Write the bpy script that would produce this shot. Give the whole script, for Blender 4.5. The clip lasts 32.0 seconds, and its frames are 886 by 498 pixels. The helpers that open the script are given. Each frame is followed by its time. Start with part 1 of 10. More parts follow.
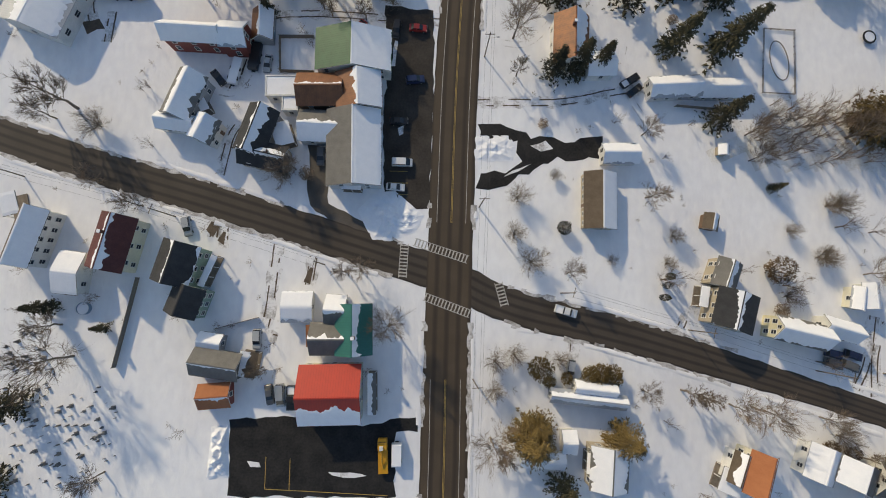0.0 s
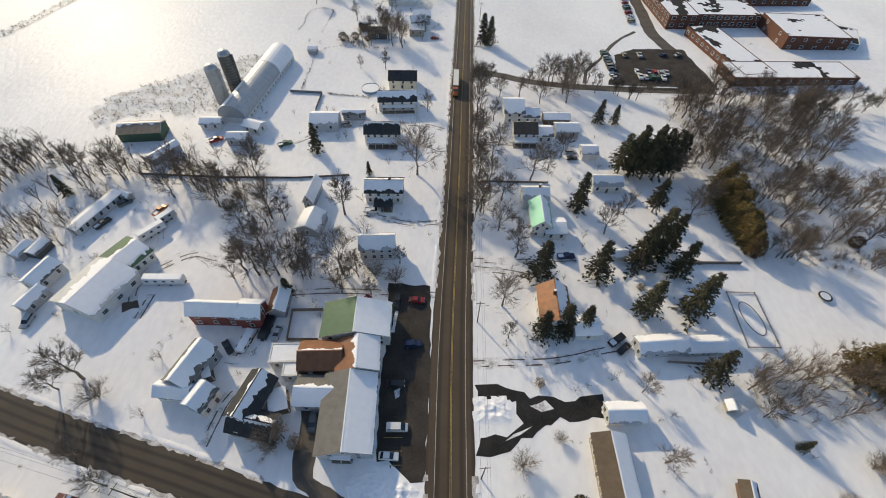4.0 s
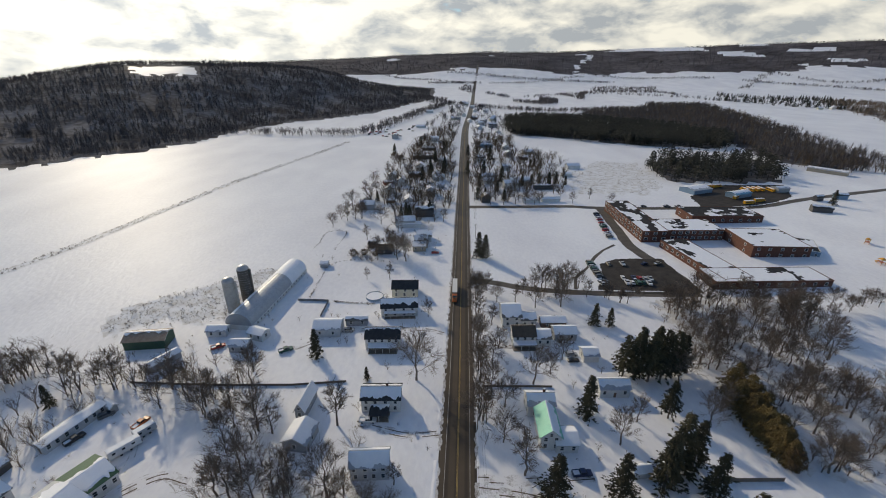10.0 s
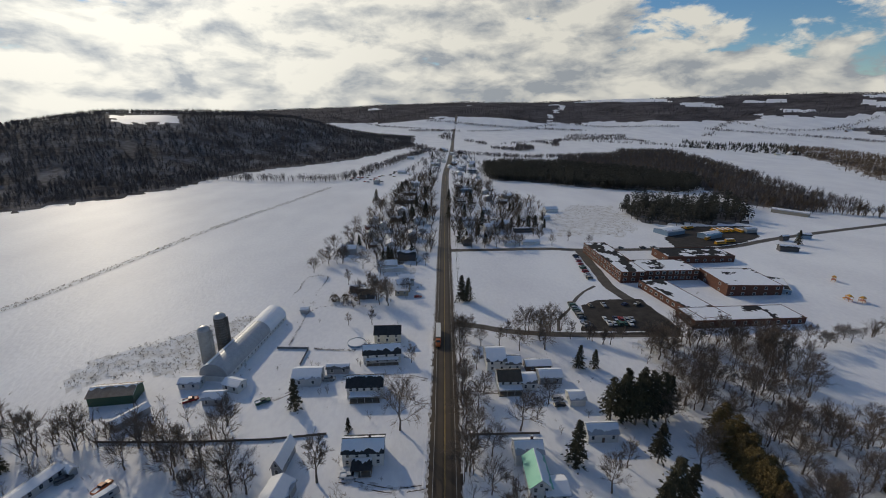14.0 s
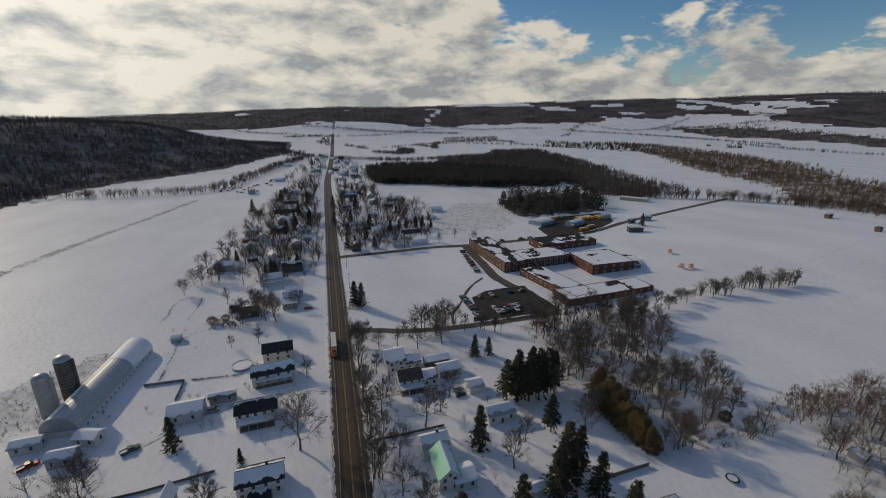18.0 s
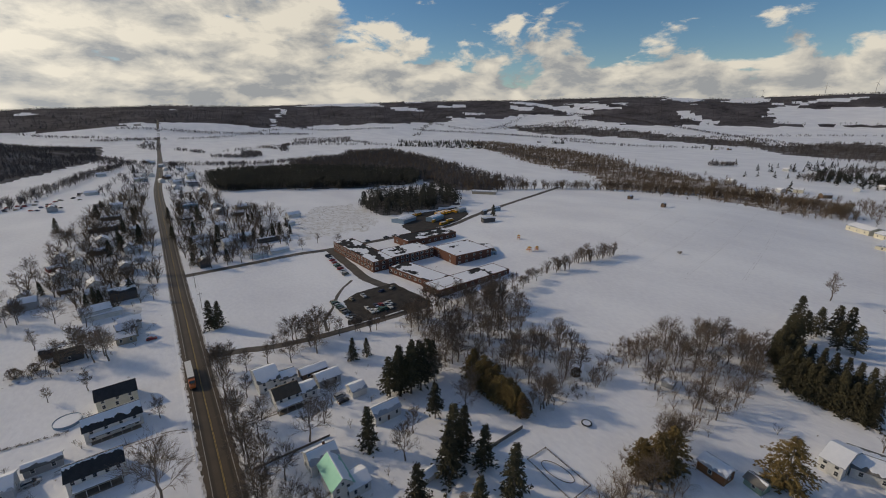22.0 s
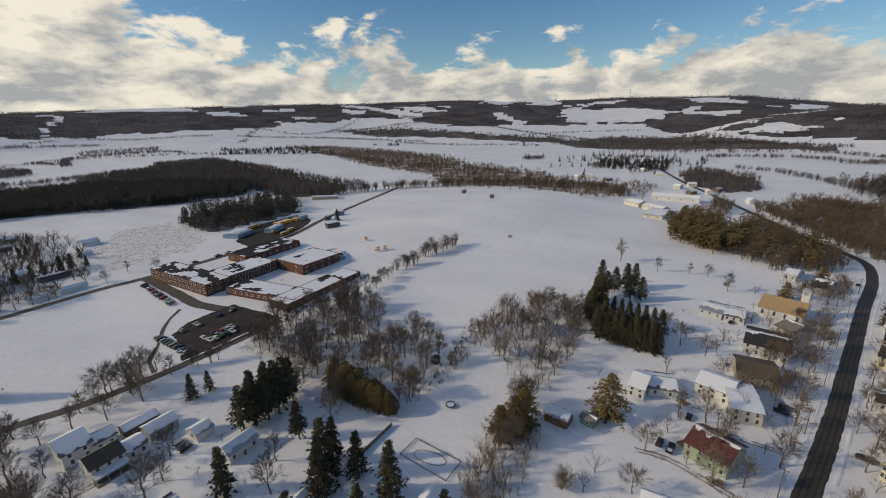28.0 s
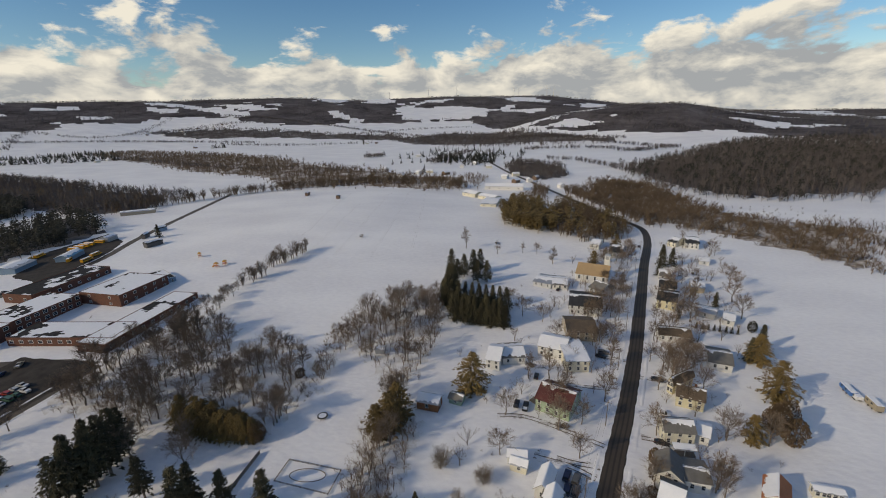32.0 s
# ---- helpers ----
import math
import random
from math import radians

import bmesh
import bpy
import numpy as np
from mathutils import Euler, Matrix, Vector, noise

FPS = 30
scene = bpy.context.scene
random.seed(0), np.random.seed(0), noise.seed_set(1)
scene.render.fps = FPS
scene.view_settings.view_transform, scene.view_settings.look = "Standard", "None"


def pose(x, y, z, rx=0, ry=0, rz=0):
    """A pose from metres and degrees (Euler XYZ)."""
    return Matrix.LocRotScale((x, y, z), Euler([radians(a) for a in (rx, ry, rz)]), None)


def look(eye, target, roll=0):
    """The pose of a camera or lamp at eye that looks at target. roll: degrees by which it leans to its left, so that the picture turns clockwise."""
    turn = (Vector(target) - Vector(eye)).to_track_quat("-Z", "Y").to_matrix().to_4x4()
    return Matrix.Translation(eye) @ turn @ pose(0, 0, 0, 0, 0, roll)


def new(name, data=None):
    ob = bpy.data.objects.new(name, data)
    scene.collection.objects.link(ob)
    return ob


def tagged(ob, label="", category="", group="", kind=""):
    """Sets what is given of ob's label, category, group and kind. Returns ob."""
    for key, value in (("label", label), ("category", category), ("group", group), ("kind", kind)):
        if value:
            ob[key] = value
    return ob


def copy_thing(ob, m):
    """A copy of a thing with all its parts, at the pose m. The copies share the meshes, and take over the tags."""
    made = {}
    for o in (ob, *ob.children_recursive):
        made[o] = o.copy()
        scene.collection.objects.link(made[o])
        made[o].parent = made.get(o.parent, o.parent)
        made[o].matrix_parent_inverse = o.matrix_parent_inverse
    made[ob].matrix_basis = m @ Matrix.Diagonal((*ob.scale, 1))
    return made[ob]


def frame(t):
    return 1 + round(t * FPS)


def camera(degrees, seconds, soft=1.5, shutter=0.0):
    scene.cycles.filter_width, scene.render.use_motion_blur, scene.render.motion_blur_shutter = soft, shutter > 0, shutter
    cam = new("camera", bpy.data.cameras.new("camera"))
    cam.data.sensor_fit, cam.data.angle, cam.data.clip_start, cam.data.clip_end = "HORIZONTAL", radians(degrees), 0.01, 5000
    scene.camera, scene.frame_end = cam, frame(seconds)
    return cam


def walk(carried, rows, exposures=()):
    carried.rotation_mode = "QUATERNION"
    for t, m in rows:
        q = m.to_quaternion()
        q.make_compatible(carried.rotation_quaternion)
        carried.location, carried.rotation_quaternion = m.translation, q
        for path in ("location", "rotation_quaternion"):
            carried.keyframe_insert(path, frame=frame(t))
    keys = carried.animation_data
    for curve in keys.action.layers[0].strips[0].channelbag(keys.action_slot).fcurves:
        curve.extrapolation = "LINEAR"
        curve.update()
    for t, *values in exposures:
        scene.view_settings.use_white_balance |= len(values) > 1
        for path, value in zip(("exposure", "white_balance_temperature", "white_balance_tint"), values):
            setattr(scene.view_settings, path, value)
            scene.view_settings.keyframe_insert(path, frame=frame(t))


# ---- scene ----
# seconds, eye (x, y, z), heading, tilt, lean
PATH = [
    (0, -0.00, -0.00, 105.00, 0.00, -83.79, -2.64),
    (1, 1.17, 0.25, 104.91, -0.33, -74.12, -2.10),
    (2, 2.26, -0.32, 104.98, -0.41, -64.77, -1.64),
    (3, 2.33, -0.56, 105.31, -0.88, -56.61, -1.47),
    (3.5, 2.46, -0.18, 105.62, -0.86, -53.15, -1.39),
    (5.5, 3.67, 1.02, 108.02, -0.93, -42.34, -0.84),
    (6, 3.97, 0.97, 108.57, -0.88, -39.88, -0.76),
    (7, 4.45, 0.72, 109.02, -0.87, -36.26, -0.58),
    (8, 4.45, 0.73, 108.30, -0.87, -31.99, -0.51),
    (9, 4.38, 0.77, 107.28, -0.93, -27.82, -0.39),
    (10, 4.31, 0.86, 106.66, -0.93, -23.57, -0.36),
    (11, 4.22, 0.80, 106.66, -0.92, -20.74, -0.38),
    (12, 4.13, 0.73, 106.99, -0.90, -19.18, -0.41),
    (13, 4.04, 0.67, 107.26, -1.03, -18.32, -0.49),
    (14, 3.85, 0.55, 107.09, -3.51, -17.78, -0.49),
    (14.5, 3.90, 0.58, 106.97, -5.21, -17.63, -0.47),
    (16.5, 4.55, 1.10, 106.18, -11.05, -17.28, -0.32),
    (17, 4.58, 1.15, 105.94, -12.86, -17.19, -0.25),
    (18, 4.14, 0.65, 105.51, -18.95, -17.13, -0.08),
    (19, 3.34, 0.35, 105.10, -24.93, -17.06, -0.13),
    (20, 2.67, 0.45, 105.10, -29.16, -17.03, -0.22),
    (21, 2.18, 0.64, 105.31, -33.62, -17.03, -0.07),
    (22, 1.81, 0.53, 105.37, -37.86, -17.09, -0.04),
    (23, 1.68, 0.56, 105.27, -41.73, -17.06, 0.04),
    (24, 1.50, 0.60, 105.26, -44.59, -16.99, 0.19),
    (25, 1.45, 0.41, 105.17, -46.95, -16.92, 0.34),
    (25.5, 1.53, 0.32, 105.04, -48.32, -16.89, 0.44),
    (27.5, 2.43, 0.11, 104.00, -55.40, -16.77, 0.79),
    (28, 2.70, 0.27, 103.64, -58.97, -16.80, 0.92),
    (29, 2.76, 0.67, 103.25, -64.50, -17.01, 1.07),
    (30, 2.45, 0.89, 103.53, -69.23, -17.13, 1.21),
    (31, 1.77, 0.95, 104.08, -74.10, -17.28, 1.27),
    (32, 0.89, 1.15, 104.58, -79.69, -17.45, 1.30),
]
cam = camera(92.0, 32.0, soft=1.0)
walk(cam, [(t, pose(x, y, z, 90 + tilt, lean, heading)) for t, x, y, z, heading, tilt, lean in PATH],
     exposures=[(0.0, -0.36, 7950, 3), (3.0, -0.14, 8100, 3), (6.0, -0.30, 7700, 3), (9.0, -0.6, 7400, 4), (13.0, -1.08, 6950, 5), (18.0, -1.32, 7300, 6), (24.0, -1.0, 7600, 7), (32.0, -0.86, 7600, 6)])
SKY, SUN, SUN_SOFT = 0.19, 3.6, 1.5
CLOUD_SCALE, CLOUD_LIGHT, CLOUD_GLOW = 8.5, 1.6, 1.2

# ---- light ----
SUN_AZ, SUN_EL = -36.0, 25.0
world = bpy.data.worlds.new("winter_sky")
scene.world = world
world.use_nodes = True
wn, wl = world.node_tree.nodes, world.node_tree.links
wn.clear()


def wnode(kind, **values):
    n = wn.new(kind)
    for k, v in values.items():
        n.inputs[k].default_value = v
    return n


def wmath(op, a, b=None):
    n = wn.new("ShaderNodeMath")
    n.operation = op
    for i, v in enumerate((a, b)):
        if v is None:
            continue
        if isinstance(v, (int, float)):
            n.inputs[i].default_value = v
        else:
            wl.new(v, n.inputs[i])
    return n.outputs[0]


sky = wn.new("ShaderNodeTexSky")
sky.sky_type, sky.sun_disc = "NISHITA", False
sky.sun_elevation, sky.sun_rotation = radians(SUN_EL), radians(SUN_AZ)
sky.air_density, sky.dust_density, sky.ozone_density = 1.0, 0.1, 4.0
coord = wn.new("ShaderNodeTexCoord")
split = wn.new("ShaderNodeSeparateXYZ")
wl.new(coord.outputs["Generated"], split.inputs[0])
up = wmath("MAXIMUM", split.outputs[2], 0.0)
# the sky repeats its lowest band below the horizon
flatten = wn.new("ShaderNodeCombineXYZ")
wl.new(split.outputs[0], flatten.inputs[0])
wl.new(split.outputs[1], flatten.inputs[1])
wl.new(wmath("MAXIMUM", split.outputs[2], 0.02), flatten.inputs[2])
wl.new(flatten.outputs[0], sky.inputs[0])
# a broken cloud deck, seen flat towards the horizon
deck = wn.new("ShaderNodeCombineXYZ")
wl.new(split.outputs[0], deck.inputs[0])
wl.new(split.outputs[1], deck.inputs[1])
wl.new(wmath("MULTIPLY", split.outputs[2], 2.3), deck.inputs[2])
ahead_ = wn.new("ShaderNodeVectorMath")
ahead_.operation = "ADD"
wl.new(deck.outputs[0], ahead_.inputs[0])
ahead_.inputs[1].default_value = (0.03 * math.sin(radians(SUN_AZ)), 0.03 * math.cos(radians(SUN_AZ)), 0.07)
lee = wnode("ShaderNodeTexNoise", Scale=CLOUD_SCALE, Detail=7.0, Roughness=0.58, Distortion=0.25)
wl.new(ahead_.outputs[0], lee.inputs["Vector"])
puffs = wnode("ShaderNodeTexNoise", Scale=CLOUD_SCALE, Detail=9.0, Roughness=0.58, Distortion=0.25)
wl.new(deck.outputs[0], puffs.inputs["Vector"])
broad = wnode("ShaderNodeTexNoise", Scale=1.5, Detail=3.0, Roughness=0.5)
wl.new(deck.outputs[0], broad.inputs["Vector"])
toward = wn.new("ShaderNodeVectorMath")
toward.operation = "DOT_PRODUCT"
wl.new(coord.outputs["Generated"], toward.inputs[0])
toward.inputs[1].default_value = (math.sin(radians(SUN_AZ)) * math.cos(radians(SUN_EL)), math.cos(radians(SUN_AZ)) * math.cos(radians(SUN_EL)), math.sin(radians(SUN_EL)))
near_sun = wmath("MAXIMUM", toward.outputs["Value"], 0.0)
# denser in a low band above the horizon and round the sun
reach_ = wmath("ADD", wmath("MULTIPLY", wmath("POWER", near_sun, 2.0), 0.36), 0.125)
band = wmath("MINIMUM", wmath("MAXIMUM", wmath("MULTIPLY", wmath("SUBTRACT", reach_, up), 1.7), -0.13), 0.23)
heaps = wmath("ADD", puffs.outputs["Fac"], wmath("MULTIPLY", wmath("SUBTRACT", broad.outputs["Fac"], 0.5), 0.35))
density = wmath("ADD", heaps, band)
haze = wmath("MINIMUM", wmath("MAXIMUM", wmath("MULTIPLY", wmath("SUBTRACT", 0.10, up), 2.6), 0.0), 0.2)
# extra unseen cloud overhead, added to brighten and whiten the fill light
over = wmath("MINIMUM", wmath("MAXIMUM", wmath("MULTIPLY", wmath("SUBTRACT", up, 0.28), 0.7), 0.0), 0.075)
density = wmath("ADD", wmath("ADD", density, haze), over)
mask = wn.new("ShaderNodeMapRange")
mask.interpolation_type = "SMOOTHSTEP"
mask.inputs["From Min"].default_value, mask.inputs["From Max"].default_value = 0.49, 0.60
wl.new(density, mask.inputs["Value"])
thick = wn.new("ShaderNodeMapRange")
thick.inputs["From Min"].default_value, thick.inputs["From Max"].default_value = 0.46, 0.70
wl.new(heaps, thick.inputs["Value"])
tone = wn.new("ShaderNodeMix")
tone.data_type = "RGBA"
tone.inputs["A"].default_value = (0.93, 0.915, 0.895, 1)
tone.inputs["B"].default_value = (0.40, 0.44, 0.52, 1)
relief = wmath("MULTIPLY", wmath("SUBTRACT", lee.outputs["Fac"], puffs.outputs["Fac"]), 4.2)
low_grey = wmath("MULTIPLY", wmath("MINIMUM", wmath("MAXIMUM", wmath("MULTIPLY", wmath("SUBTRACT", 0.17, up), 5.0), 0.0), 0.40), wmath("SUBTRACT", 1.0, wmath("POWER", near_sun, 2.0)))
shade = wn.new("ShaderNodeClamp")
wl.new(wmath("MULTIPLY", wmath("ADD", wmath("MULTIPLY", thick.outputs[0], 0.5), wmath("ADD", wmath("ADD", relief, low_grey), 0.08)), wmath("SUBTRACT", 1.0, wmath("MULTIPLY", wmath("POWER", near_sun, 5.0), 0.12))), shade.inputs["Value"])
wl.new(shade.outputs[0], tone.inputs["Factor"])
cloud = wn.new("ShaderNodeBackground")
wl.new(tone.outputs["Result"], cloud.inputs["Color"])
glow = wmath("ADD", CLOUD_LIGHT, wmath("MULTIPLY", wmath("POWER", near_sun, 6.0), CLOUD_GLOW))
wl.new(glow, cloud.inputs["Strength"])
clear = wnode("ShaderNodeBackground", Strength=SKY)
richer = wn.new("ShaderNodeHueSaturation")
richer.inputs["Saturation"].default_value = 1.2
richer.inputs["Hue"].default_value = 0.506
wl.new(sky.outputs[0], richer.inputs["Color"])
wl.new(richer.outputs[0], clear.inputs["Color"])
mixed = wn.new("ShaderNodeMixShader")
wl.new(mask.outputs[0], mixed.inputs[0])
wl.new(clear.outputs[0], mixed.inputs[1])
wl.new(cloud.outputs[0], mixed.inputs[2])
wout = wn.new("ShaderNodeOutputWorld")
wl.new(mixed.outputs[0], wout.inputs[0])

lamp = bpy.data.lights.new("sun", "SUN")
lamp.energy, lamp.angle, lamp.color = SUN, radians(SUN_SOFT), (1.0, 0.875, 0.72)
sun = new("sun", lamp)
sun.matrix_basis = look((math.sin(radians(SUN_AZ)) * 500, math.cos(radians(SUN_AZ)) * 500, math.tan(radians(SUN_EL)) * 500), (0, 0, 0))


# ---- materials ----
def surface(name, a, b, scale=0.6, rough=0.7, bump=0.3, fine=12.0, metal=0.0, spread=0.0, low=0.35, high=0.65, stretch=None, band=None):
    """Two colours mixed by a broad and a fine noise, with relief; spread varies the brightness from object to object."""
    m = bpy.data.materials.new(name)
    m.use_nodes = True
    n, l = m.node_tree.nodes, m.node_tree.links
    bsdf = n["Principled BSDF"]
    tc = n.new("ShaderNodeTexCoord")
    vec = tc.outputs["Object"]
    if stretch:
        mp = n.new("ShaderNodeMapping")
        mp.inputs["Scale"].default_value = stretch
        l.new(vec, mp.inputs["Vector"])
        vec = mp.outputs[0]
    big = n.new("ShaderNodeTexNoise")
    big.inputs["Scale"].default_value, big.inputs["Detail"].default_value = scale, 6
    l.new(vec, big.inputs["Vector"])
    small = n.new("ShaderNodeTexNoise")
    small.inputs["Scale"].default_value, small.inputs["Detail"].default_value = fine, 4
    l.new(vec, small.inputs["Vector"])
    blend = n.new("ShaderNodeMix")
    blend.data_type = "FLOAT"
    blend.inputs[0].default_value = 0.35
    l.new(big.outputs["Fac"], blend.inputs[2])
    l.new(small.outputs["Fac"], blend.inputs[3])
    span = n.new("ShaderNodeMapRange")
    span.inputs["From Min"].default_value, span.inputs["From Max"].default_value = low, high
    l.new(blend.outputs[0], span.inputs["Value"])
    mix = n.new("ShaderNodeMix")
    mix.data_type = "RGBA"
    mix.inputs["A"].default_value, mix.inputs["B"].default_value = (*a, 1), (*b, 1)
    l.new(span.outputs[0], mix.inputs["Factor"])
    col = mix.outputs["Result"]
    height = small.outputs["Fac"]
    if band:
        # seams or courses across one axis of the object
        wave = n.new("ShaderNodeTexWave")
        wave.bands_direction, wave.wave_profile = band[0], "SAW"
        wave.inputs["Scale"].default_value = band[1]
        l.new(tc.outputs["Object"], wave.inputs["Vector"])
        seam = n.new("ShaderNodeMath")
        seam.operation = "ADD"
        l.new(small.outputs["Fac"], seam.inputs[0])
        l.new(wave.outputs["Fac"], seam.inputs[1])
        height = seam.outputs[0]
        line = n.new("ShaderNodeMapRange")
        line.inputs["From Min"].default_value, line.inputs["From Max"].default_value = 0.0, 0.14
        line.inputs["To Min"].default_value = 0.72
        l.new(wave.outputs["Fac"], line.inputs["Value"])
        dim = n.new("ShaderNodeVectorMath")
        dim.operation = "SCALE"
        l.new(col, dim.inputs[0])
        l.new(line.outputs[0], dim.inputs["Scale"])
        col = dim.outputs[0]
    if spread:
        info = n.new("ShaderNodeObjectInfo")
        vary = n.new("ShaderNodeMapRange")
        vary.inputs["To Min"].default_value, vary.inputs["To Max"].default_value = 1 - spread, 1 + spread
        l.new(info.outputs["Random"], vary.inputs["Value"])
        sc = n.new("ShaderNodeVectorMath")
        sc.operation = "SCALE"
        l.new(col, sc.inputs[0])
        l.new(vary.outputs[0], sc.inputs["Scale"])
        col = sc.outputs[0]
    l.new(col, bsdf.inputs["Base Color"])
    bsdf.inputs["Roughness"].default_value, bsdf.inputs["Metallic"].default_value = rough, metal
    if bump:
        bp = n.new("ShaderNodeBump")
        bp.inputs["Strength"].default_value, bp.inputs["Distance"].default_value = bump, 0.05
        l.new(height, bp.inputs["Height"])
        l.new(bp.outputs[0], bsdf.inputs["Normal"])
    return m


def dull(m, spec):
    m.node_tree.nodes["Principled BSDF"].inputs["Specular IOR Level"].default_value = spec
    return m


SNOW = surface("snow", (0.88, 0.875, 0.88), (0.74, 0.735, 0.76), 0.022, 0.48, 1.0, 0.55, low=0.38, high=0.66, stretch=(1.0, 0.55, 1.0))
dull(SNOW, 0.055)
for nd in SNOW.node_tree.nodes:
    if nd.bl_idname == "ShaderNodeBump":
        nd.inputs["Distance"].default_value = 0.18
    elif nd.bl_idname == "ShaderNodeTexNoise":
        nd.inputs["Detail"].default_value = 9
ROOF_SNOW = surface("roof_snow", (0.87, 0.87, 0.89), (0.80, 0.81, 0.84), 0.5, 0.6, 0.3, 4.0)
ROUGH_SNOW = surface("snow_with_stubble", (0.60, 0.57, 0.53), (0.82, 0.82, 0.83), 0.18, 0.55, 0.8, 2.2, low=0.36, high=0.56)
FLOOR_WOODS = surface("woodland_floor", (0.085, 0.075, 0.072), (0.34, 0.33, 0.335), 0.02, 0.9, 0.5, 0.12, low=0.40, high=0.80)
MARSH = surface("brown_marsh", (0.15, 0.105, 0.065), (0.68, 0.65, 0.63), 0.03, 0.9, 0.5, 0.2, low=0.40, high=0.62)
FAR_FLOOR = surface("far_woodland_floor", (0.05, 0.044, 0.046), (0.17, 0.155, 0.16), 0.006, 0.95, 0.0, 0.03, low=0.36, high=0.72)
dull(ROUGH_SNOW, 0.02)
for m in (FLOOR_WOODS, MARSH, FAR_FLOOR):
    dull(m, 0.02)
ASPHALT = surface("black_asphalt", (0.014, 0.014, 0.015), (0.036, 0.034, 0.033), 0.25, 0.85, 0.5, 2.0)
dull(ASPHALT, 0.2)
LOT = surface("damp_lot_asphalt", (0.030, 0.026, 0.023), (0.064, 0.055, 0.048), 0.2, 0.85, 0.4, 2.0)
dull(LOT, 0.2)
GRAVEL = surface("salted_asphalt", (0.06, 0.05, 0.042), (0.115, 0.099, 0.084), 0.2, 0.85, 0.4, 4.0)
SLUSH = surface("churned_slush", (0.40, 0.38, 0.37), (0.80, 0.79, 0.80), 0.35, 0.7, 0.6, 2.0, low=0.38, high=0.52)
LINE_WHITE = surface("worn_white_paint", (0.62, 0.60, 0.56), (0.30, 0.27, 0.24), 1.5, 0.7, 0.1, 9.0)
LINE_YELLOW = surface("worn_yellow_paint", (0.55, 0.36, 0.08), (0.28, 0.20, 0.08), 1.5, 0.7, 0.1, 9.0)
BARK = surface("grey_brown_bark", (0.12, 0.098, 0.080), (0.22, 0.182, 0.150), 1.5, 0.9, 0.6, 12.0, spread=0.25)
TWIG = surface("bare_twigs", (0.150, 0.112, 0.084), (0.275, 0.208, 0.156), 0.8, 0.9, 0.0, 6.0, spread=0.3)
NEEDLE = surface("dark_green_needles", (0.018, 0.020, 0.010), (0.078, 0.064, 0.029), 0.6, 0.85, 0.0, 5.0, spread=0.3)
TAN_TWIG = surface("tan_garden_twigs", (0.17, 0.125, 0.085), (0.27, 0.205, 0.145), 0.8, 0.9, 0.0, 6.0, spread=0.2)
OLIVE = surface("olive_brown_needles", (0.085, 0.060, 0.020), (0.21, 0.140, 0.046), 0.7, 0.85, 0.0, 5.0, spread=0.25)
RUSSET = surface("russet_hedge_twigs", (0.085, 0.055, 0.03), (0.16, 0.105, 0.055), 0.7, 0.9, 0.0, 5.0, spread=0.25)
WOODS = surface("grey_brown_woods", (0.080, 0.068, 0.067), (0.150, 0.128, 0.120), 0.03, 0.95, 0.0, 0.3)
# far ridge trees: a slight distance haze is mixed into their purplish grey
WOODS_HAZED = surface("hazed_leafless_woods", (0.085, 0.08, 0.085), (0.14, 0.13, 0.13), 0.01, 0.95, 0.0, 0.1)
WOODS_TAN = surface("tan_brush", (0.115, 0.083, 0.056), (0.20, 0.146, 0.100), 0.03, 0.95, 0.0, 0.3)
WOODS_DARK = surface("dark_conifer_woods", (0.016, 0.018, 0.012), (0.040, 0.038, 0.026), 0.03, 0.95, 0.0, 0.3)
WOOD = surface("weathered_wood", (0.15, 0.12, 0.095), (0.25, 0.21, 0.17), 1.0, 0.85, 0.5, 8.0, stretch=(1, 1, 4))
POLE = surface("creosote_pole", (0.11, 0.085, 0.065), (0.18, 0.145, 0.115), 1.0, 0.9, 0.4, 8.0)
STEEL = surface("galvanised_steel", (0.36, 0.37, 0.38), (0.48, 0.48, 0.48), 1.0, 0.45, 0.1, 8.0, metal=0.8)
CONCRETE = surface("grey_concrete", (0.32, 0.31, 0.29), (0.46, 0.44, 0.41), 0.6, 0.85, 0.4, 8.0)
STAVE = surface("dark_silo_staves", (0.075, 0.07, 0.065), (0.15, 0.14, 0.125), 0.5, 0.8, 0.4, 5.0, band=("Z", 0.9))
STONE = surface("grey_headstone", (0.14, 0.135, 0.13), (0.26, 0.25, 0.24), 1.0, 0.8, 0.3, 8.0, spread=0.3)
GLASS = surface("dark_window_glass", (0.022, 0.025, 0.03), (0.05, 0.055, 0.065), 0.3, 0.12, 0.0, 3.0)
TRIM = surface("white_trim", (0.74, 0.73, 0.70), (0.62, 0.61, 0.58), 1.0, 0.6, 0.1, 6.0)
RUBBER = surface("black_rubber", (0.02, 0.02, 0.02), (0.035, 0.035, 0.035), 2.0, 0.85, 0.1, 9.0)
LAMP_RED = surface("red_tail_lens", (0.35, 0.02, 0.02), (0.45, 0.03, 0.02), 2.0, 0.3, 0.0, 9.0)
LAMP_CLEAR = surface("clear_head_lens", (0.6, 0.6, 0.58), (0.75, 0.75, 0.72), 2.0, 0.2, 0.0, 9.0)
CHROME = surface("dull_hub_metal", (0.35, 0.35, 0.36), (0.5, 0.5, 0.5), 2.0, 0.35, 0.0, 9.0, metal=0.7)
MUD = surface("bare_earth", (0.07, 0.05, 0.035), (0.15, 0.11, 0.08), 0.7, 0.9, 0.5, 5.0)

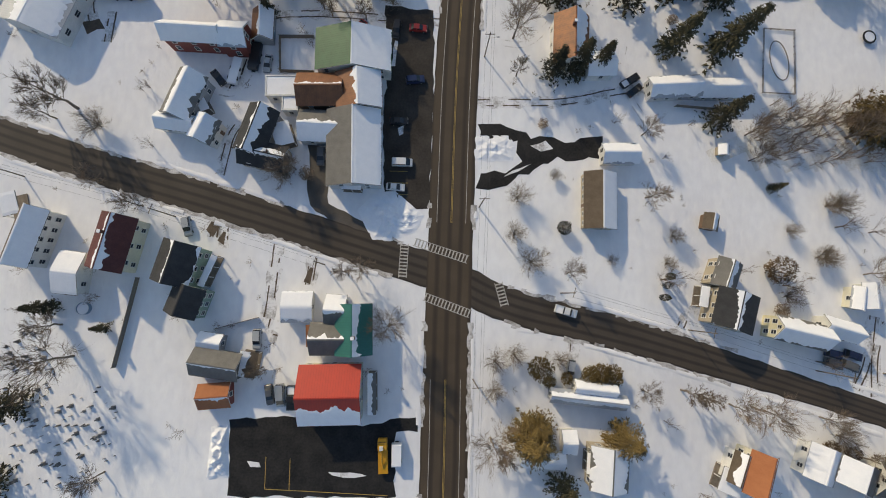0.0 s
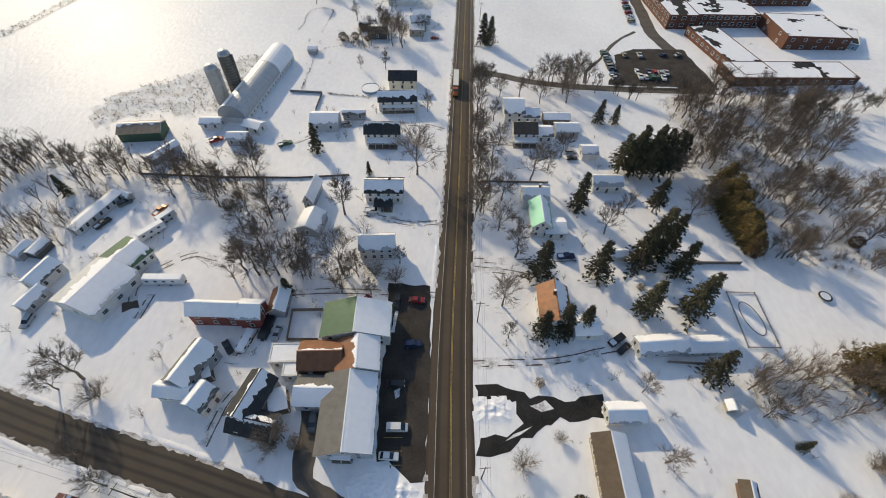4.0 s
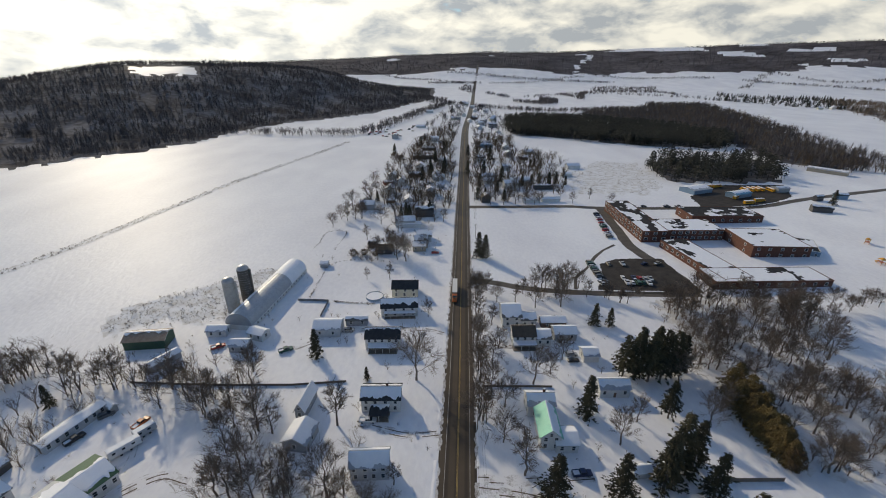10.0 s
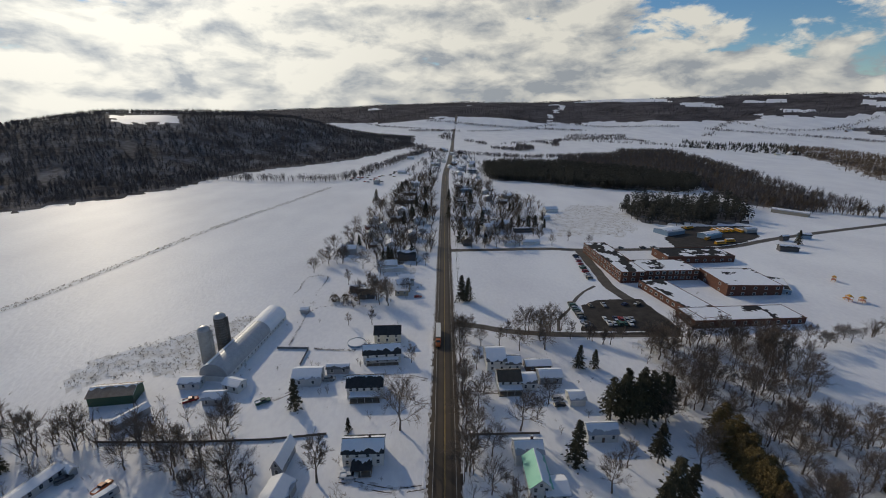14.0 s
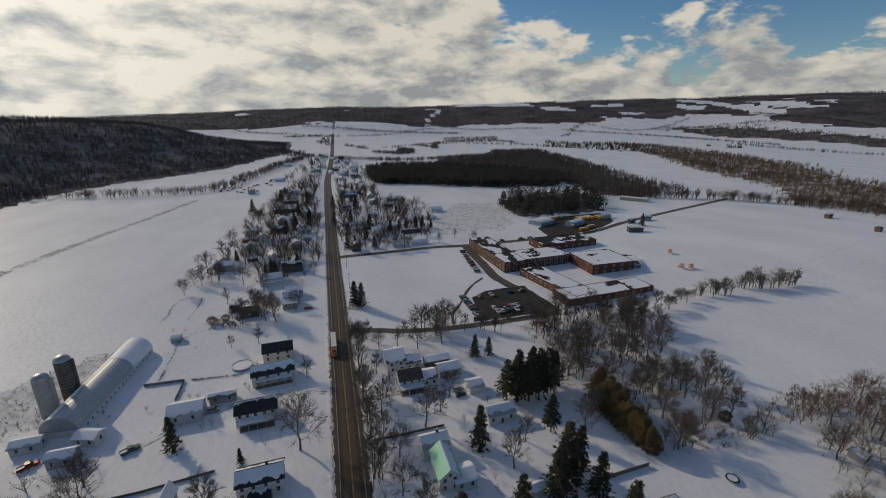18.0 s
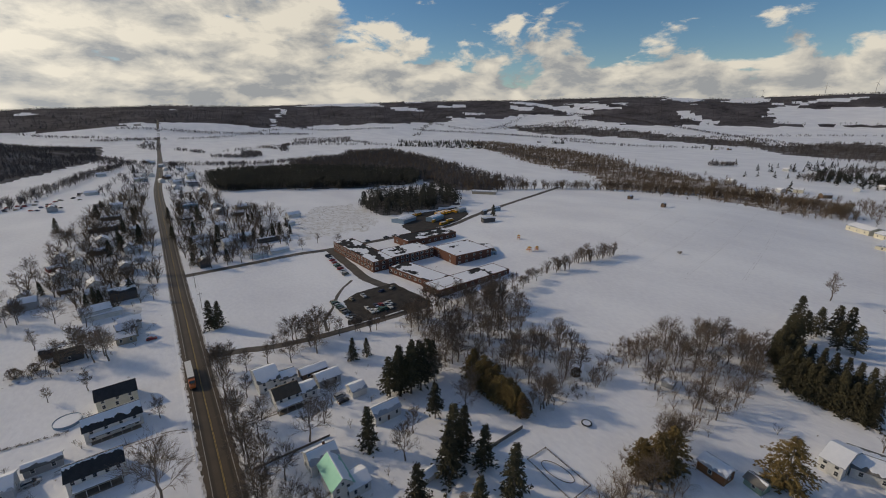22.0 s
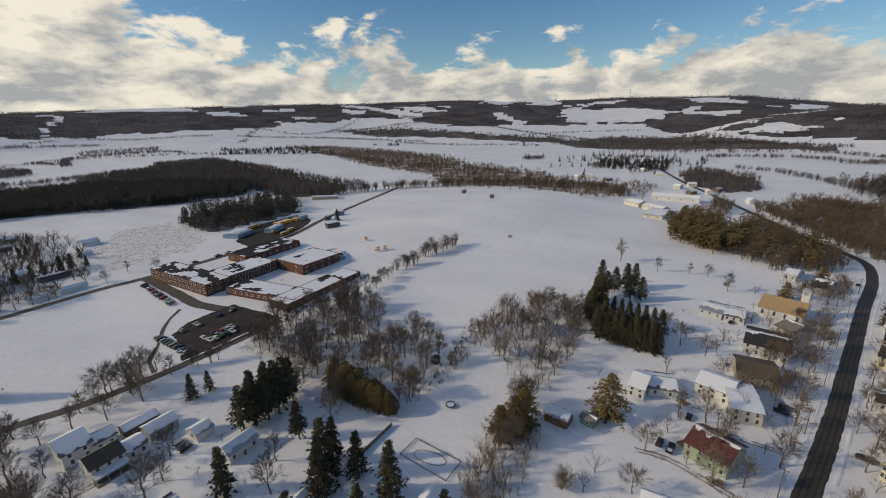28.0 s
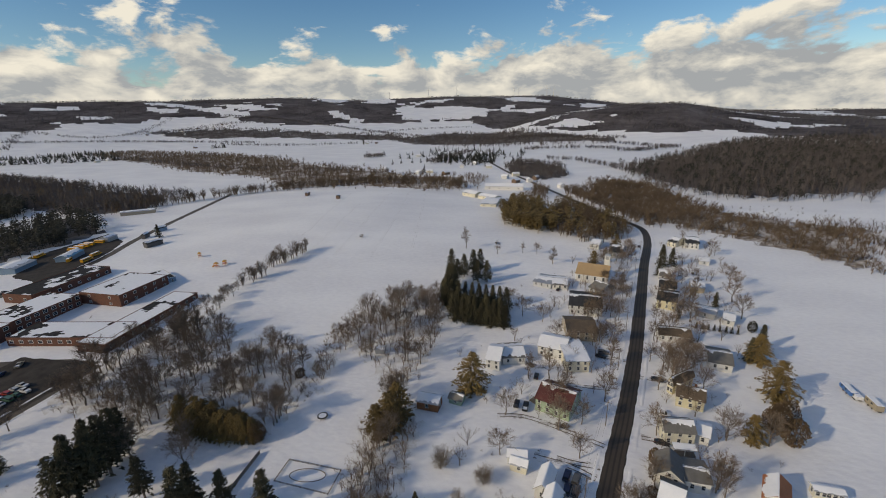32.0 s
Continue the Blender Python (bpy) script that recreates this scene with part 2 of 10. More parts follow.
SIDING = {}
for key, a in {
    "white": (0.72, 0.71, 0.68), "cream": (0.70, 0.66, 0.53), "yellow": (0.68, 0.62, 0.42), "grey": (0.36, 0.37, 0.38), "pale": (0.55, 0.56, 0.57),
    "green": (0.26, 0.36, 0.28), "mint": (0.40, 0.50, 0.34), "tan": (0.42, 0.36, 0.27), "blue": (0.22, 0.32, 0.42), "red": (0.24, 0.055, 0.04),
    "brown": (0.16, 0.10, 0.065), "dark": (0.09, 0.085, 0.085), "darkgreen": (0.045, 0.10, 0.06), "orange": (0.40, 0.15, 0.05),
}.items():
    SIDING[key] = surface(key + "_siding", a, tuple(v * 0.84 for v in a), 0.5, 0.65, 0.35, 5.0, band=("Z", 1.3))
SIDING["brick"] = surface("red_brown_brick", (0.155, 0.06, 0.034), (0.095, 0.04, 0.027), 0.8, 0.85, 0.4, 9.0, band=("Z", 2.1))
SIDING["metal"] = surface("corrugated_steel_wall", (0.42, 0.43, 0.44), (0.30, 0.30, 0.31), 0.5, 0.5, 0.3, 5.0, metal=0.4, band=("X", 1.2))
SIDING["log"] = surface("orange_log_wall", (0.30, 0.135, 0.055), (0.20, 0.09, 0.04), 0.8, 0.8, 0.5, 5.0, band=("Z", 1.1))

ROOF = {}
for key, a, b, metal, lines in (
    ("grey", (0.13, 0.125, 0.115), (0.20, 0.19, 0.175), 0, ("Y", 1.8)), ("black", (0.022, 0.022, 0.024), (0.05, 0.05, 0.052), 0, ("Y", 1.8)),
    ("brown", (0.085, 0.062, 0.042), (0.14, 0.105, 0.075), 0, ("Y", 1.8)), ("maroon", (0.085, 0.026, 0.024), (0.14, 0.045, 0.04), 0, ("Y", 1.8)),
    ("tan", (0.40, 0.27, 0.14), (0.48, 0.33, 0.18), 0, ("Y", 1.8)), ("rust", (0.32, 0.11, 0.035), (0.14, 0.06, 0.03), 0.1, ("X", 0.55)),
    ("darkrust", (0.15, 0.058, 0.028), (0.28, 0.11, 0.045), 0.1, ("X", 0.55)), ("red", (0.50, 0.045, 0.025), (0.40, 0.04, 0.025), 0.1, ("X", 0.55)),
    ("green", (0.026, 0.105, 0.050), (0.018, 0.075, 0.036), 0.1, ("X", 0.55)), ("teal", (0.02, 0.13, 0.11), (0.03, 0.17, 0.14), 0.1, ("X", 0.55)),
    ("turquoise", (0.20, 0.52, 0.40), (0.27, 0.58, 0.45), 0.1, ("X", 0.55)), ("orange", (0.34, 0.12, 0.05), (0.42, 0.16, 0.07), 0, ("Y", 1.8)),
    ("tin", (0.36, 0.38, 0.41), (0.50, 0.51, 0.53), 0.5, ("X", 0.55)), ("blue", (0.10, 0.26, 0.40), (0.14, 0.32, 0.46), 0.1, ("X", 0.55)),
    ("membrane", (0.022, 0.022, 0.024), (0.055, 0.053, 0.052), 0, None), ("barn", (0.22, 0.14, 0.09), (0.36, 0.29, 0.22), 0.1, ("X", 0.55)),
):
    ROOF[key] = surface(key + "_roof", a, b, 0.5, 0.55 if metal else 0.85, 0.35, 4.0, metal=metal, band=lines, low=0.3, high=0.7)

dull(ROOF["membrane"], 0.1)

PAINT = {}
for key, a in {"white": (0.72, 0.72, 0.72), "silver": (0.42, 0.43, 0.44), "black": (0.018, 0.018, 0.02), "navy": (0.022, 0.035, 0.09), "red": (0.35, 0.03, 0.025), "grey": (0.11, 0.115, 0.12), "tan": (0.33, 0.28, 0.20), "bus": (0.62, 0.30, 0.02), "orange": (0.55, 0.14, 0.03), "green": (0.05, 0.12, 0.08), "blue": (0.04, 0.14, 0.38)}.items():
    PAINT[key] = surface(key + "_car_paint", a, tuple(v * 0.85 for v in a), 1.0, 0.3, 0.05, 9.0)


# ---- building blocks ----
class Bag:
    """Collects vertices and faces of one mesh."""

    def __init__(self):
        self.v, self.f, self.m = [], [], []

    def add(self, verts, faces, slot=0):
        k = len(self.v)
        self.v += [tuple(p) for p in verts]
        self.f += [tuple(i + k for i in f) for f in faces]
        self.m += [slot] * len(faces)
        return self

    def box(self, x, y, z, sx, sy, sz, turn=0.0, slot=0, top=1.0):
        """A box whose base centre is (x, y, z); top narrows its upper face."""
        c, s = math.cos(turn), math.sin(turn)
        pts = []
        for h, k in ((0, 1.0), (sz, top)):
            for a, b in ((-1, -1), (1, -1), (1, 1), (-1, 1)):
                px, py = a * sx / 2 * k, b * sy / 2 * k
                pts.append((x + px * c - py * s, y + px * s + py * c, z + h))
        return self.add(pts, [(3, 2, 1, 0), (4, 5, 6, 7), (0, 1, 5, 4), (1, 2, 6, 5), (2, 3, 7, 6), (3, 0, 4, 7)], slot)

    def tube(self, p, q, r0, r1, n=6, slot=0, caps=False):
        p, q = Vector(p), Vector(q)
        d = q - p
        if d.length < 1e-6:
            return self
        a = d.orthogonal().normalized()
        b = d.normalized().cross(a)
        ring = [math.cos(2 * math.pi * i / n) * a + math.sin(2 * math.pi * i / n) * b for i in range(n)]
        faces = [(i, (i + 1) % n, n + (i + 1) % n, n + i) for i in range(n)]
        if caps:
            faces += [tuple(range(n))[::-1], tuple(range(n, 2 * n))]
        return self.add([p + r0 * u for u in ring] + [q + r1 * u for u in ring], faces, slot)

    def weld(self):
        """Joins vertices that lie on one another."""
        seen, index, verts = {}, [], []
        for p in self.v:
            key = (round(p[0], 3), round(p[1], 3), round(p[2], 3))
            if key not in seen:
                seen[key] = len(verts)
                verts.append(p)
            index.append(seen[key])
        self.v, self.f = verts, [tuple(index[i] for i in f) for f in self.f]
        return self

    def mesh(self, name, *mats, smooth=False):
        me = bpy.data.meshes.new(name)
        me.from_pydata(self.v, [], self.f)
        for m in mats:
            me.materials.append(m)
        if len(mats) > 1:
            me.polygons.foreach_set("material_index", self.m)
        if smooth:
            me.polygons.foreach_set("use_smooth", [True] * len(self.f))
        me.update()
        return me


def thing(name, label, category, x, y, z=0.0, turn=0.0, group="", kind=""):
    ob = new(name)
    ob.empty_display_size = 0.5
    ob.matrix_basis = pose(x, y, z, 0, 0, turn)
    return tagged(ob, label, category, group, kind)


def part(name, data, parent, m=None, label=""):
    """Links a mesh as one part under a thing or a part, at the pose m in its parent's space."""
    ob = new(name, data)
    ob.parent = parent
    if m is not None:
        ob.matrix_basis = m
    if label:
        tagged(ob, label)
    return ob


def lone(name, data, label, category, kind="", m=None, group=""):
    ob = new(name, data)
    if m is not None:
        ob.matrix_basis = m
    return tagged(ob, label, category, group, kind)


def smooth01(t):
    t = min(1.0, max(0.0, t))
    return t * t * (3 - 2 * t)


def table(v, xs, ys):
    return float(np.interp(v, xs, ys))


HILL_AZ = (-75, -60, -48, -43, -38, -34, -28, -22, -15, -12, -8.6, -5, -1, 1)
HILL_BASE = (420, 500, 640, 655, 668, 680, 720, 840, 920, 960, 1020, 1135, 1370, 1480)
HILL_TOP = (30, 32, 42, 58, 82, 93, 96, 95, 84, 66, 38, 22, 6, 0)
HILL_RUN = (620, 620, 620, 620, 620, 620, 620, 580, 540, 520, 450, 380, 260, 200)
RIDGE_AZ = (-180, -150, -90, -60, -40, -30, -20, -10, 0, 6, 14, 20, 28, 33, 45, 52, 59, 64, 70, 75, 81, 88, 93, 97, 101, 106, 112, 120, 150, 180)
RIDGE_TOP = (110, 110, 20, -30, -30, 40, 95, 134, 170, 186, 194, 208, 235, 246, 260, 268, 272, 262, 243, 248, 263, 255, 247, 205, 165, 112, 84, 70, 80, 110)


NEAR_AZ = (86, 90, 93, 98, 103, 108, 112, 117, 126, 140)
NEAR_TOP = (0, 60, 88, 112, 130, 124, 88, 56, 36, 0)


def ground_height(x, y):
    """The lie of the land: flat by the village, a domed field to the east, a wooded hill to the north-west, far ridges all round."""
    r, az = math.hypot(x, y), math.degrees(math.atan2(x, y))
    z = 9.0 * math.exp(-(((x - 430) / 170) ** 2 + ((y - 190) / 150) ** 2))
    if -75 <= az <= 1 and r > 400:
        base, top, run = table(az, HILL_AZ, HILL_BASE), table(az, HILL_AZ, HILL_TOP), table(az, HILL_AZ, HILL_RUN)
        z += top * smooth01((r - base) / run) * (1 - table(az, (-26, -16), (0.35, 1.0)) * smooth01((r - base - run - 90) / 650)) * (1 + 0.08 * noise.noise((x / 160, y / 160, 1)))
    if r > 1500:
        start = 1900 + 300 * noise.noise((az / 25, 0.3, 2))
        t = smooth01((r - start) / 2400)
        z += t * (table(az, RIDGE_AZ, RIDGE_TOP) - z * t) * (1 + 0.10 * noise.noise((x / 700, y / 700, 5)) * (1 - 0.6 * t))
        z += 16 * noise.noise((x / 420, y / 420, 3)) * smooth01((r - 1700) / 900) * (1 - smooth01((r - 3900) / 700))
    if 86 < az < 140 and r > 1400:
        z = max(z, table(az, NEAR_AZ, NEAR_TOP) * smooth01((r - 1450) / 950) * (1 + 0.07 * noise.noise((x / 200, y / 200, 8))))
    return z


# ---- houses ----
def plain_window(w, h):
    b = Bag()
    for sx in (-1, 1):
        b.box(sx * (w / 2 + 0.06), 0, -0.06, 0.12, 0.10, h + 0.12)
    b.box(0, 0, h, w, 0.10, 0.14)
    b.box(0, -0.02, -0.12, w + 0.3, 0.18, 0.10)
    b.box(0, -0.01, h / 2 - 0.03, w, 0.05, 0.06)
    p = Bag().box(0, 0.01, 0, w, 0.04, h)
    return b.mesh("window", TRIM), p.mesh("pane", GLASS)


WINDOWS = {}


def window(parent, m, w=0.95, h=1.45):
    key = (round(w, 2), round(h, 2))
    if key not in WINDOWS:
        WINDOWS[key] = plain_window(*key)
    fr, pn = WINDOWS[key]
    ob = part("window", fr, parent, m)
    part("pane", pn, ob)
    return ob


DOOR_MESH = Bag().box(0, 0, 0, 0.95, 0.08, 2.05).mesh("door", SIDING["brown"])
DOOR_FRAME = Bag().box(-0.54, 0, 0, 0.12, 0.12, 2.1).box(0.54, 0, 0, 0.12, 0.12, 2.1).box(0, 0, 2.1, 1.2, 0.12, 0.14).mesh("door_frame", TRIM)
KNOB = Bag().box(0.36, -0.07, 1.0, 0.07, 0.08, 0.07).mesh("door_knob", STEEL)


def door(parent, m):
    ob = part("door", DOOR_MESH, parent, m)
    part("door_frame", DOOR_FRAME, ob)
    part("door_knob", KNOB, ob)


def snow_sheet(rng, length, run, cover, thick=0.09):
    """Snow lying on one slope, from its ridge (v = 0) down to its eave (v = run), with a ragged edge and a few melted gaps."""
    n = max(8, int(length / 0.4))
    b = Bag()
    phase = rng.random() * 50
    rows = []
    for i in range(n + 1):
        u = -length / 2 + length * i / n
        w = noise.noise((u * 0.35, phase, 0))
        w2 = noise.noise((u * 1.3, phase + 9, 0)) + 0.7 * noise.noise((u * 3.4, phase + 5, 0))
        if cover >= 0.97:
            lo, hi = 0.0, run * (1.0 - 0.05 * max(0.0, w2)) - 0.06
        elif cover > 0:
            lo, hi = 0.0, run * min(1.0, max(0.06, cover + 0.32 * w + 0.16 * w2))
        else:
            lo, hi = run * min(0.98, max(0.0, 1 + cover + 0.25 * w + 0.1 * w2)), run - 0.05
        rows.append((u, lo, hi))
    for (u0, a0, b0), (u1, a1, b1) in zip(rows, rows[1:]):
        m0, m1 = (a0 + b0) / 2, (a1 + b1) / 2
        v = [(u0, a0, 0), (u0, m0, thick), (u0, b0, 0), (u1, a1, 0), (u1, m1, thick), (u1, b1, 0)]
        v = [(p[0], -p[1], p[2] + 0.015) for p in v]
        k = 0.25
        top = [(u0, -(a0 + k * (m0 - a0)), thick), (u0, -(b0 + k * (m0 - b0)), thick), (u1, -(a1 + k * (m1 - a1)), thick), (u1, -(b1 + k * (m1 - b1)), thick)]
        low = [v[0], v[2], v[3], v[5]]
        b.add(low + top, [(4, 5, 7, 6), (0, 4, 6, 2), (5, 1, 3, 7)])
        if u0 == rows[0][0]:
            b.add(low[:2] + top[:2], [(0, 1, 3, 2)])
        if u1 == rows[-1][0]:
            b.add(low[2:] + top[2:], [(0, 2, 3, 1)])
    return b.weld().mesh("roof_snow", ROOF_SNOW)


def block(home, x, y, turn, length, width, eave, rise, wall="white", roof="grey", snow=(1, 1), wins=(3, 2), floors=2, chimney=False, entry=None, over=0.4, panes=(0.95, 1.45), z0=0.0, plain=False):
    """One gabled (rise > 0) or flat-roofed (rise = 0) block of a building, with its ridge along its own x."""
    rng = random.Random(int(x * 31 + y * 17 + length * 7))
    base = pose(x, y, home.location.z + z0, 0, 0, turn)
    m = home.matrix_basis.inverted() @ base
    L, W = length / 2, width / 2
    b = Bag()
    lo = -0.6
    if rise > 0:
        b.add([(-L, -W, lo), (-L, W, lo), (-L, W, eave), (-L, 0, eave + rise), (-L, -W, eave), (L, -W, lo), (L, W, lo), (L, W, eave), (L, 0, eave + rise), (L, -W, eave)],
              [(0, 4, 3, 2, 1), (5, 6, 7, 8, 9), (0, 5, 9, 4), (1, 2, 7, 6), (2, 3, 8, 7), (3, 4, 9, 8)])
    else:
        b.box(0, 0, lo, length, width, eave - lo)
    part("wall", b.mesh("wall", SIDING[wall]), home, m)
    if rise > 0:
        run = math.hypot(W, rise)
        slope = math.degrees(math.atan2(rise, W))
        ext = run * (1 + over / W)
        for side, cover in ((1, snow[0]), (-1, snow[1])):
            r = Bag().add([(-L - over, 0, 0), (L + over, 0, 0), (L + over, -ext, 0), (-L - over, -ext, 0), (-L - over, 0, 0.18), (L + over, 0, 0.18), (L + over, -ext, 0.18), (-L - over, -ext, 0.18)],
                          [(0, 1, 2, 3), (7, 6, 5, 4), (1, 0, 4, 5), (2, 1, 5, 6), (3, 2, 6, 7), (0, 3, 7, 4)])
            rm = pose(0, 0, eave + rise + 0.02, 0, 0, 180 if side > 0 else 0) @ pose(0, 0, 0, slope, 0, 0)
            ob = part("roof_slope", r.mesh("roof_slope", ROOF[roof]), home, m @ rm)
            if cover >= 0.9 and not plain:
                cover *= rng.choice((0.80, 0.90, 0.97, 1.0, 1.0))
            if cover:
                part("roof_snow", snow_sheet(rng, length + 2 * over - 0.1, ext, cover), ob, pose(0, 0, 0.18))
        if plain:
            return
        part("ridge_cap", Bag().box(0, 0, eave + rise + 0.17, length + 2 * over, 0.3, 0.08).mesh("ridge_cap", ROOF_SNOW if max(snow) > 0.9 else ROOF[roof]), home, m)
        for sx in (-1, 1):
            k = rise * over / W
            px = sx * (L + over + 0.02)
            outer, top_, low_ = W + over, eave + rise + 0.16, eave - k
            fb = Bag().add([(px, -outer, low_ + 0.16), (px, 0, top_), (px, outer, low_ + 0.16), (px, outer, low_ - 0.1), (px, 0, top_ - 0.28), (px, -outer, low_ - 0.1)], [(0, 1, 4, 5), (1, 2, 3, 4)])
            part("fascia", fb.mesh("fascia", TRIM), home, m)
    else:
        p = Bag()
        for sy in (-1, 1):
            p.box(0, sy * (W - 0.1), eave, length + 0.3, 0.35, 0.35)
        for sx in (-1, 1):
            p.box(sx * (L - 0.1), 0, eave, 0.35, width - 0.6, 0.34)
        part("parapet", p.mesh("parapet", TRIM if wall != "brick" else SIDING["brick"]), home, m)
        part("roof_deck", Bag().box(0, 0, eave, length - 0.5, width - 0.5, 0.1).mesh("roof_deck", ROOF[roof]), home, m)
        flat_snow(home, m @ pose(0, 0, eave + 0.1), length - 0.7, width - 0.7, snow[0], rng)
    high = eave / floors
    back = pose(0, 0, 0, 0, 0, -turn) @ Vector((-x, -y, 0))
    sides = [s for s in (-1, 1) if back.y * s > W * 0.6] or [-1, 1]
    ends = [s for s in (-1, 1) if back.x * s > L * 0.6] or [-1, 1]
    for fl in range(floors):
        z = fl * high + high * 0.36 + 0.1
        for sy in sides:
            for i in range(wins[0]):
                px = -L + length * (i + 0.5) / wins[0] + rng.uniform(-0.25, 0.25)
                if entry is not None and fl == 0 and entry == sy and i == wins[0] // 2:
                    door(home, m @ pose(px, sy * (W + 0.03), 0.15, 0, 0, 0 if sy < 0 else 180))
                    continue
                window(home, m @ pose(px, sy * (W + 0.03), z, 0, 0, 0 if sy < 0 else 180), *panes)
        for sx in ends:
            for i in range(wins[1]):
                py = -W + width * (i + 0.5) / wins[1]
                window(home, m @ pose(sx * (L + 0.03), py, z, 0, 0, 90 if sx > 0 else -90), *panes)
    if rise > 2.2 and wins[1]:
        for sx in ends:
            window(home, m @ pose(sx * (L + 0.03), 0, eave + 0.3, 0, 0, 90 if sx > 0 else -90), 0.8, 1.1)
    if chimney:
        at = chimney if isinstance(chimney, tuple) else (L * 0.3, 0.4)
        part("chimney", Bag().box(at[0], at[1], eave, 0.7, 0.7, rise + 1.3).box(at[0], at[1], eave + rise + 1.3, 0.85, 0.85, 0.12).mesh("chimney", SIDING["brick"]), home, m)
        part("chimney_snow", Bag().box(at[0], at[1], eave + rise + 1.42, 0.8, 0.8, 0.07, top=0.8).mesh("chimney_snow", ROOF_SNOW), home, m)


def flat_snow(home, m, length, width, cover, rng):
    """Snow on a flat roof, as a low grid with wind-scoured holes."""
    n, k = max(4, int(length / 1.6)), max(4, int(width / 1.6))
    phase = rng.random() * 90
    b = Bag()
    pts = {}

    def node(i, j):
        if (i, j) not in pts:
            u, v = -length / 2 + length * i / n, -width / 2 + width * j / k
            ju, jv = (0 if i in (0, n) else rng.uniform(-0.5, 0.5)), (0 if j in (0, k) else rng.uniform(-0.5, 0.5))
            pts[(i, j)] = len(b.v)
            b.v.append((u + ju, v + jv, 0.10 + 0.05 * rng.random()))
        return pts[(i, j)]

    for i in range(n):
        for j in range(k):
            u, v = length * i / n, width * j / k
            if 0.5 + 0.9 * noise.noise((u * 0.09, v * 0.13, phase)) + 0.3 * noise.noise((u * 0.4, v * 0.4, phase)) < cover:
                b.f.append((node(i, j), node(i + 1, j), node(i + 1, j + 1), node(i, j + 1)))
                b.m.append(0)
    if b.f:
        part("roof_snow", b.mesh("roof_snow", ROOF_SNOW), home, m)


def lean_roof(home, x, y, turn, length, width, z, roof="grey", snow=1, posts=True, drop=0.5, name="porch_roof"):
    """A porch or carport roof on posts."""
    rng = random.Random(int(x * 13 + y * 7))
    m = home.matrix_basis.inverted() @ pose(x, y, home.location.z, 0, 0, turn)
    tilt = math.degrees(math.atan2(drop, width))
    ob = part(name, Bag().box(0, -width / 2, 0, length, width, 0.16).mesh(name, ROOF[roof]), home, m @ pose(0, width / 2, z + drop, tilt, 0, 0))
    if snow:
        part("porch_snow", snow_sheet(rng, length - 0.1, width, snow, 0.12), ob, pose(0, 0, 0.16))
    if posts:
        n = max(2, int(length / 2.4) + 1)
        for i in range(n):
            part("porch_post", POST, home, m @ Matrix.LocRotScale((-length / 2 + 0.15 + (length - 0.3) * i / (n - 1), -width / 2 + 0.2, 0), None, (1, 1, z / 2.5)))
    part("porch_floor", Bag().box(0, 0, 0.0, length - 0.1, width - 0.1, 0.3).mesh("porch_floor", WOOD), home, m)


POST = Bag().box(0, 0, 0, 0.14, 0.14, 2.5).mesh("porch_post", TRIM)


# ---- trees ----
def limb(b, rng, p, d, length, r, level, rates, bend=0.11, thin=0.034):
    """A limb in three bent pieces with its side shoots; level 0 is a twig, two crossed slivers."""
    if level == 0:
        p = Vector(p)
        cur = (Vector(d).normalized() + Vector((rng.gauss(0, bend), rng.gauss(0, bend), rng.gauss(0.07, bend * 0.6)))).normalized()
        u = cur.orthogonal().normalized() * r * 0.74
        w = cur.cross(u)
        tip = p + cur * length
        b[0].add([p + u, p - u, p + w, p - w, tip], [(0, 1, 4), (2, 3, 4)])
        return
    pts = [Vector(p)]
    cur = Vector(d).normalized()
    steps = 3 if level > 1 else 2
    for i in range(steps):
        cur = (cur + Vector((rng.gauss(0, bend), rng.gauss(0, bend), rng.gauss(0.07, bend * 0.6)))).normalized()
        pts.append(pts[-1] + cur * length / steps)
    for i in range(steps):
        b[min(level, 1)].tube(pts[i], pts[i + 1], r * (1 - 0.75 * i / steps), r * (1 - 0.75 * (i + 1) / steps), 3 if level < 3 else 4)
    for k in range(rates[level]):
        s = rng.uniform(0.25, 1.0)
        i = min(steps - 1, int(s * steps))
        at = pts[i].lerp(pts[i + 1], s * steps - i)
        axis = (pts[i + 1] - pts[i]).normalized()
        side = axis.orthogonal().normalized()
        side.rotate(Matrix.Rotation(rng.uniform(0, 2 * math.pi), 3, axis))
        a = rng.uniform(0.35, 0.85)
        limb(b, rng, at, axis * math.cos(a) + side * math.sin(a), length * rng.uniform(0.45, 0.72), max(thin, r * 0.46), level - 1, rates, bend, thin)


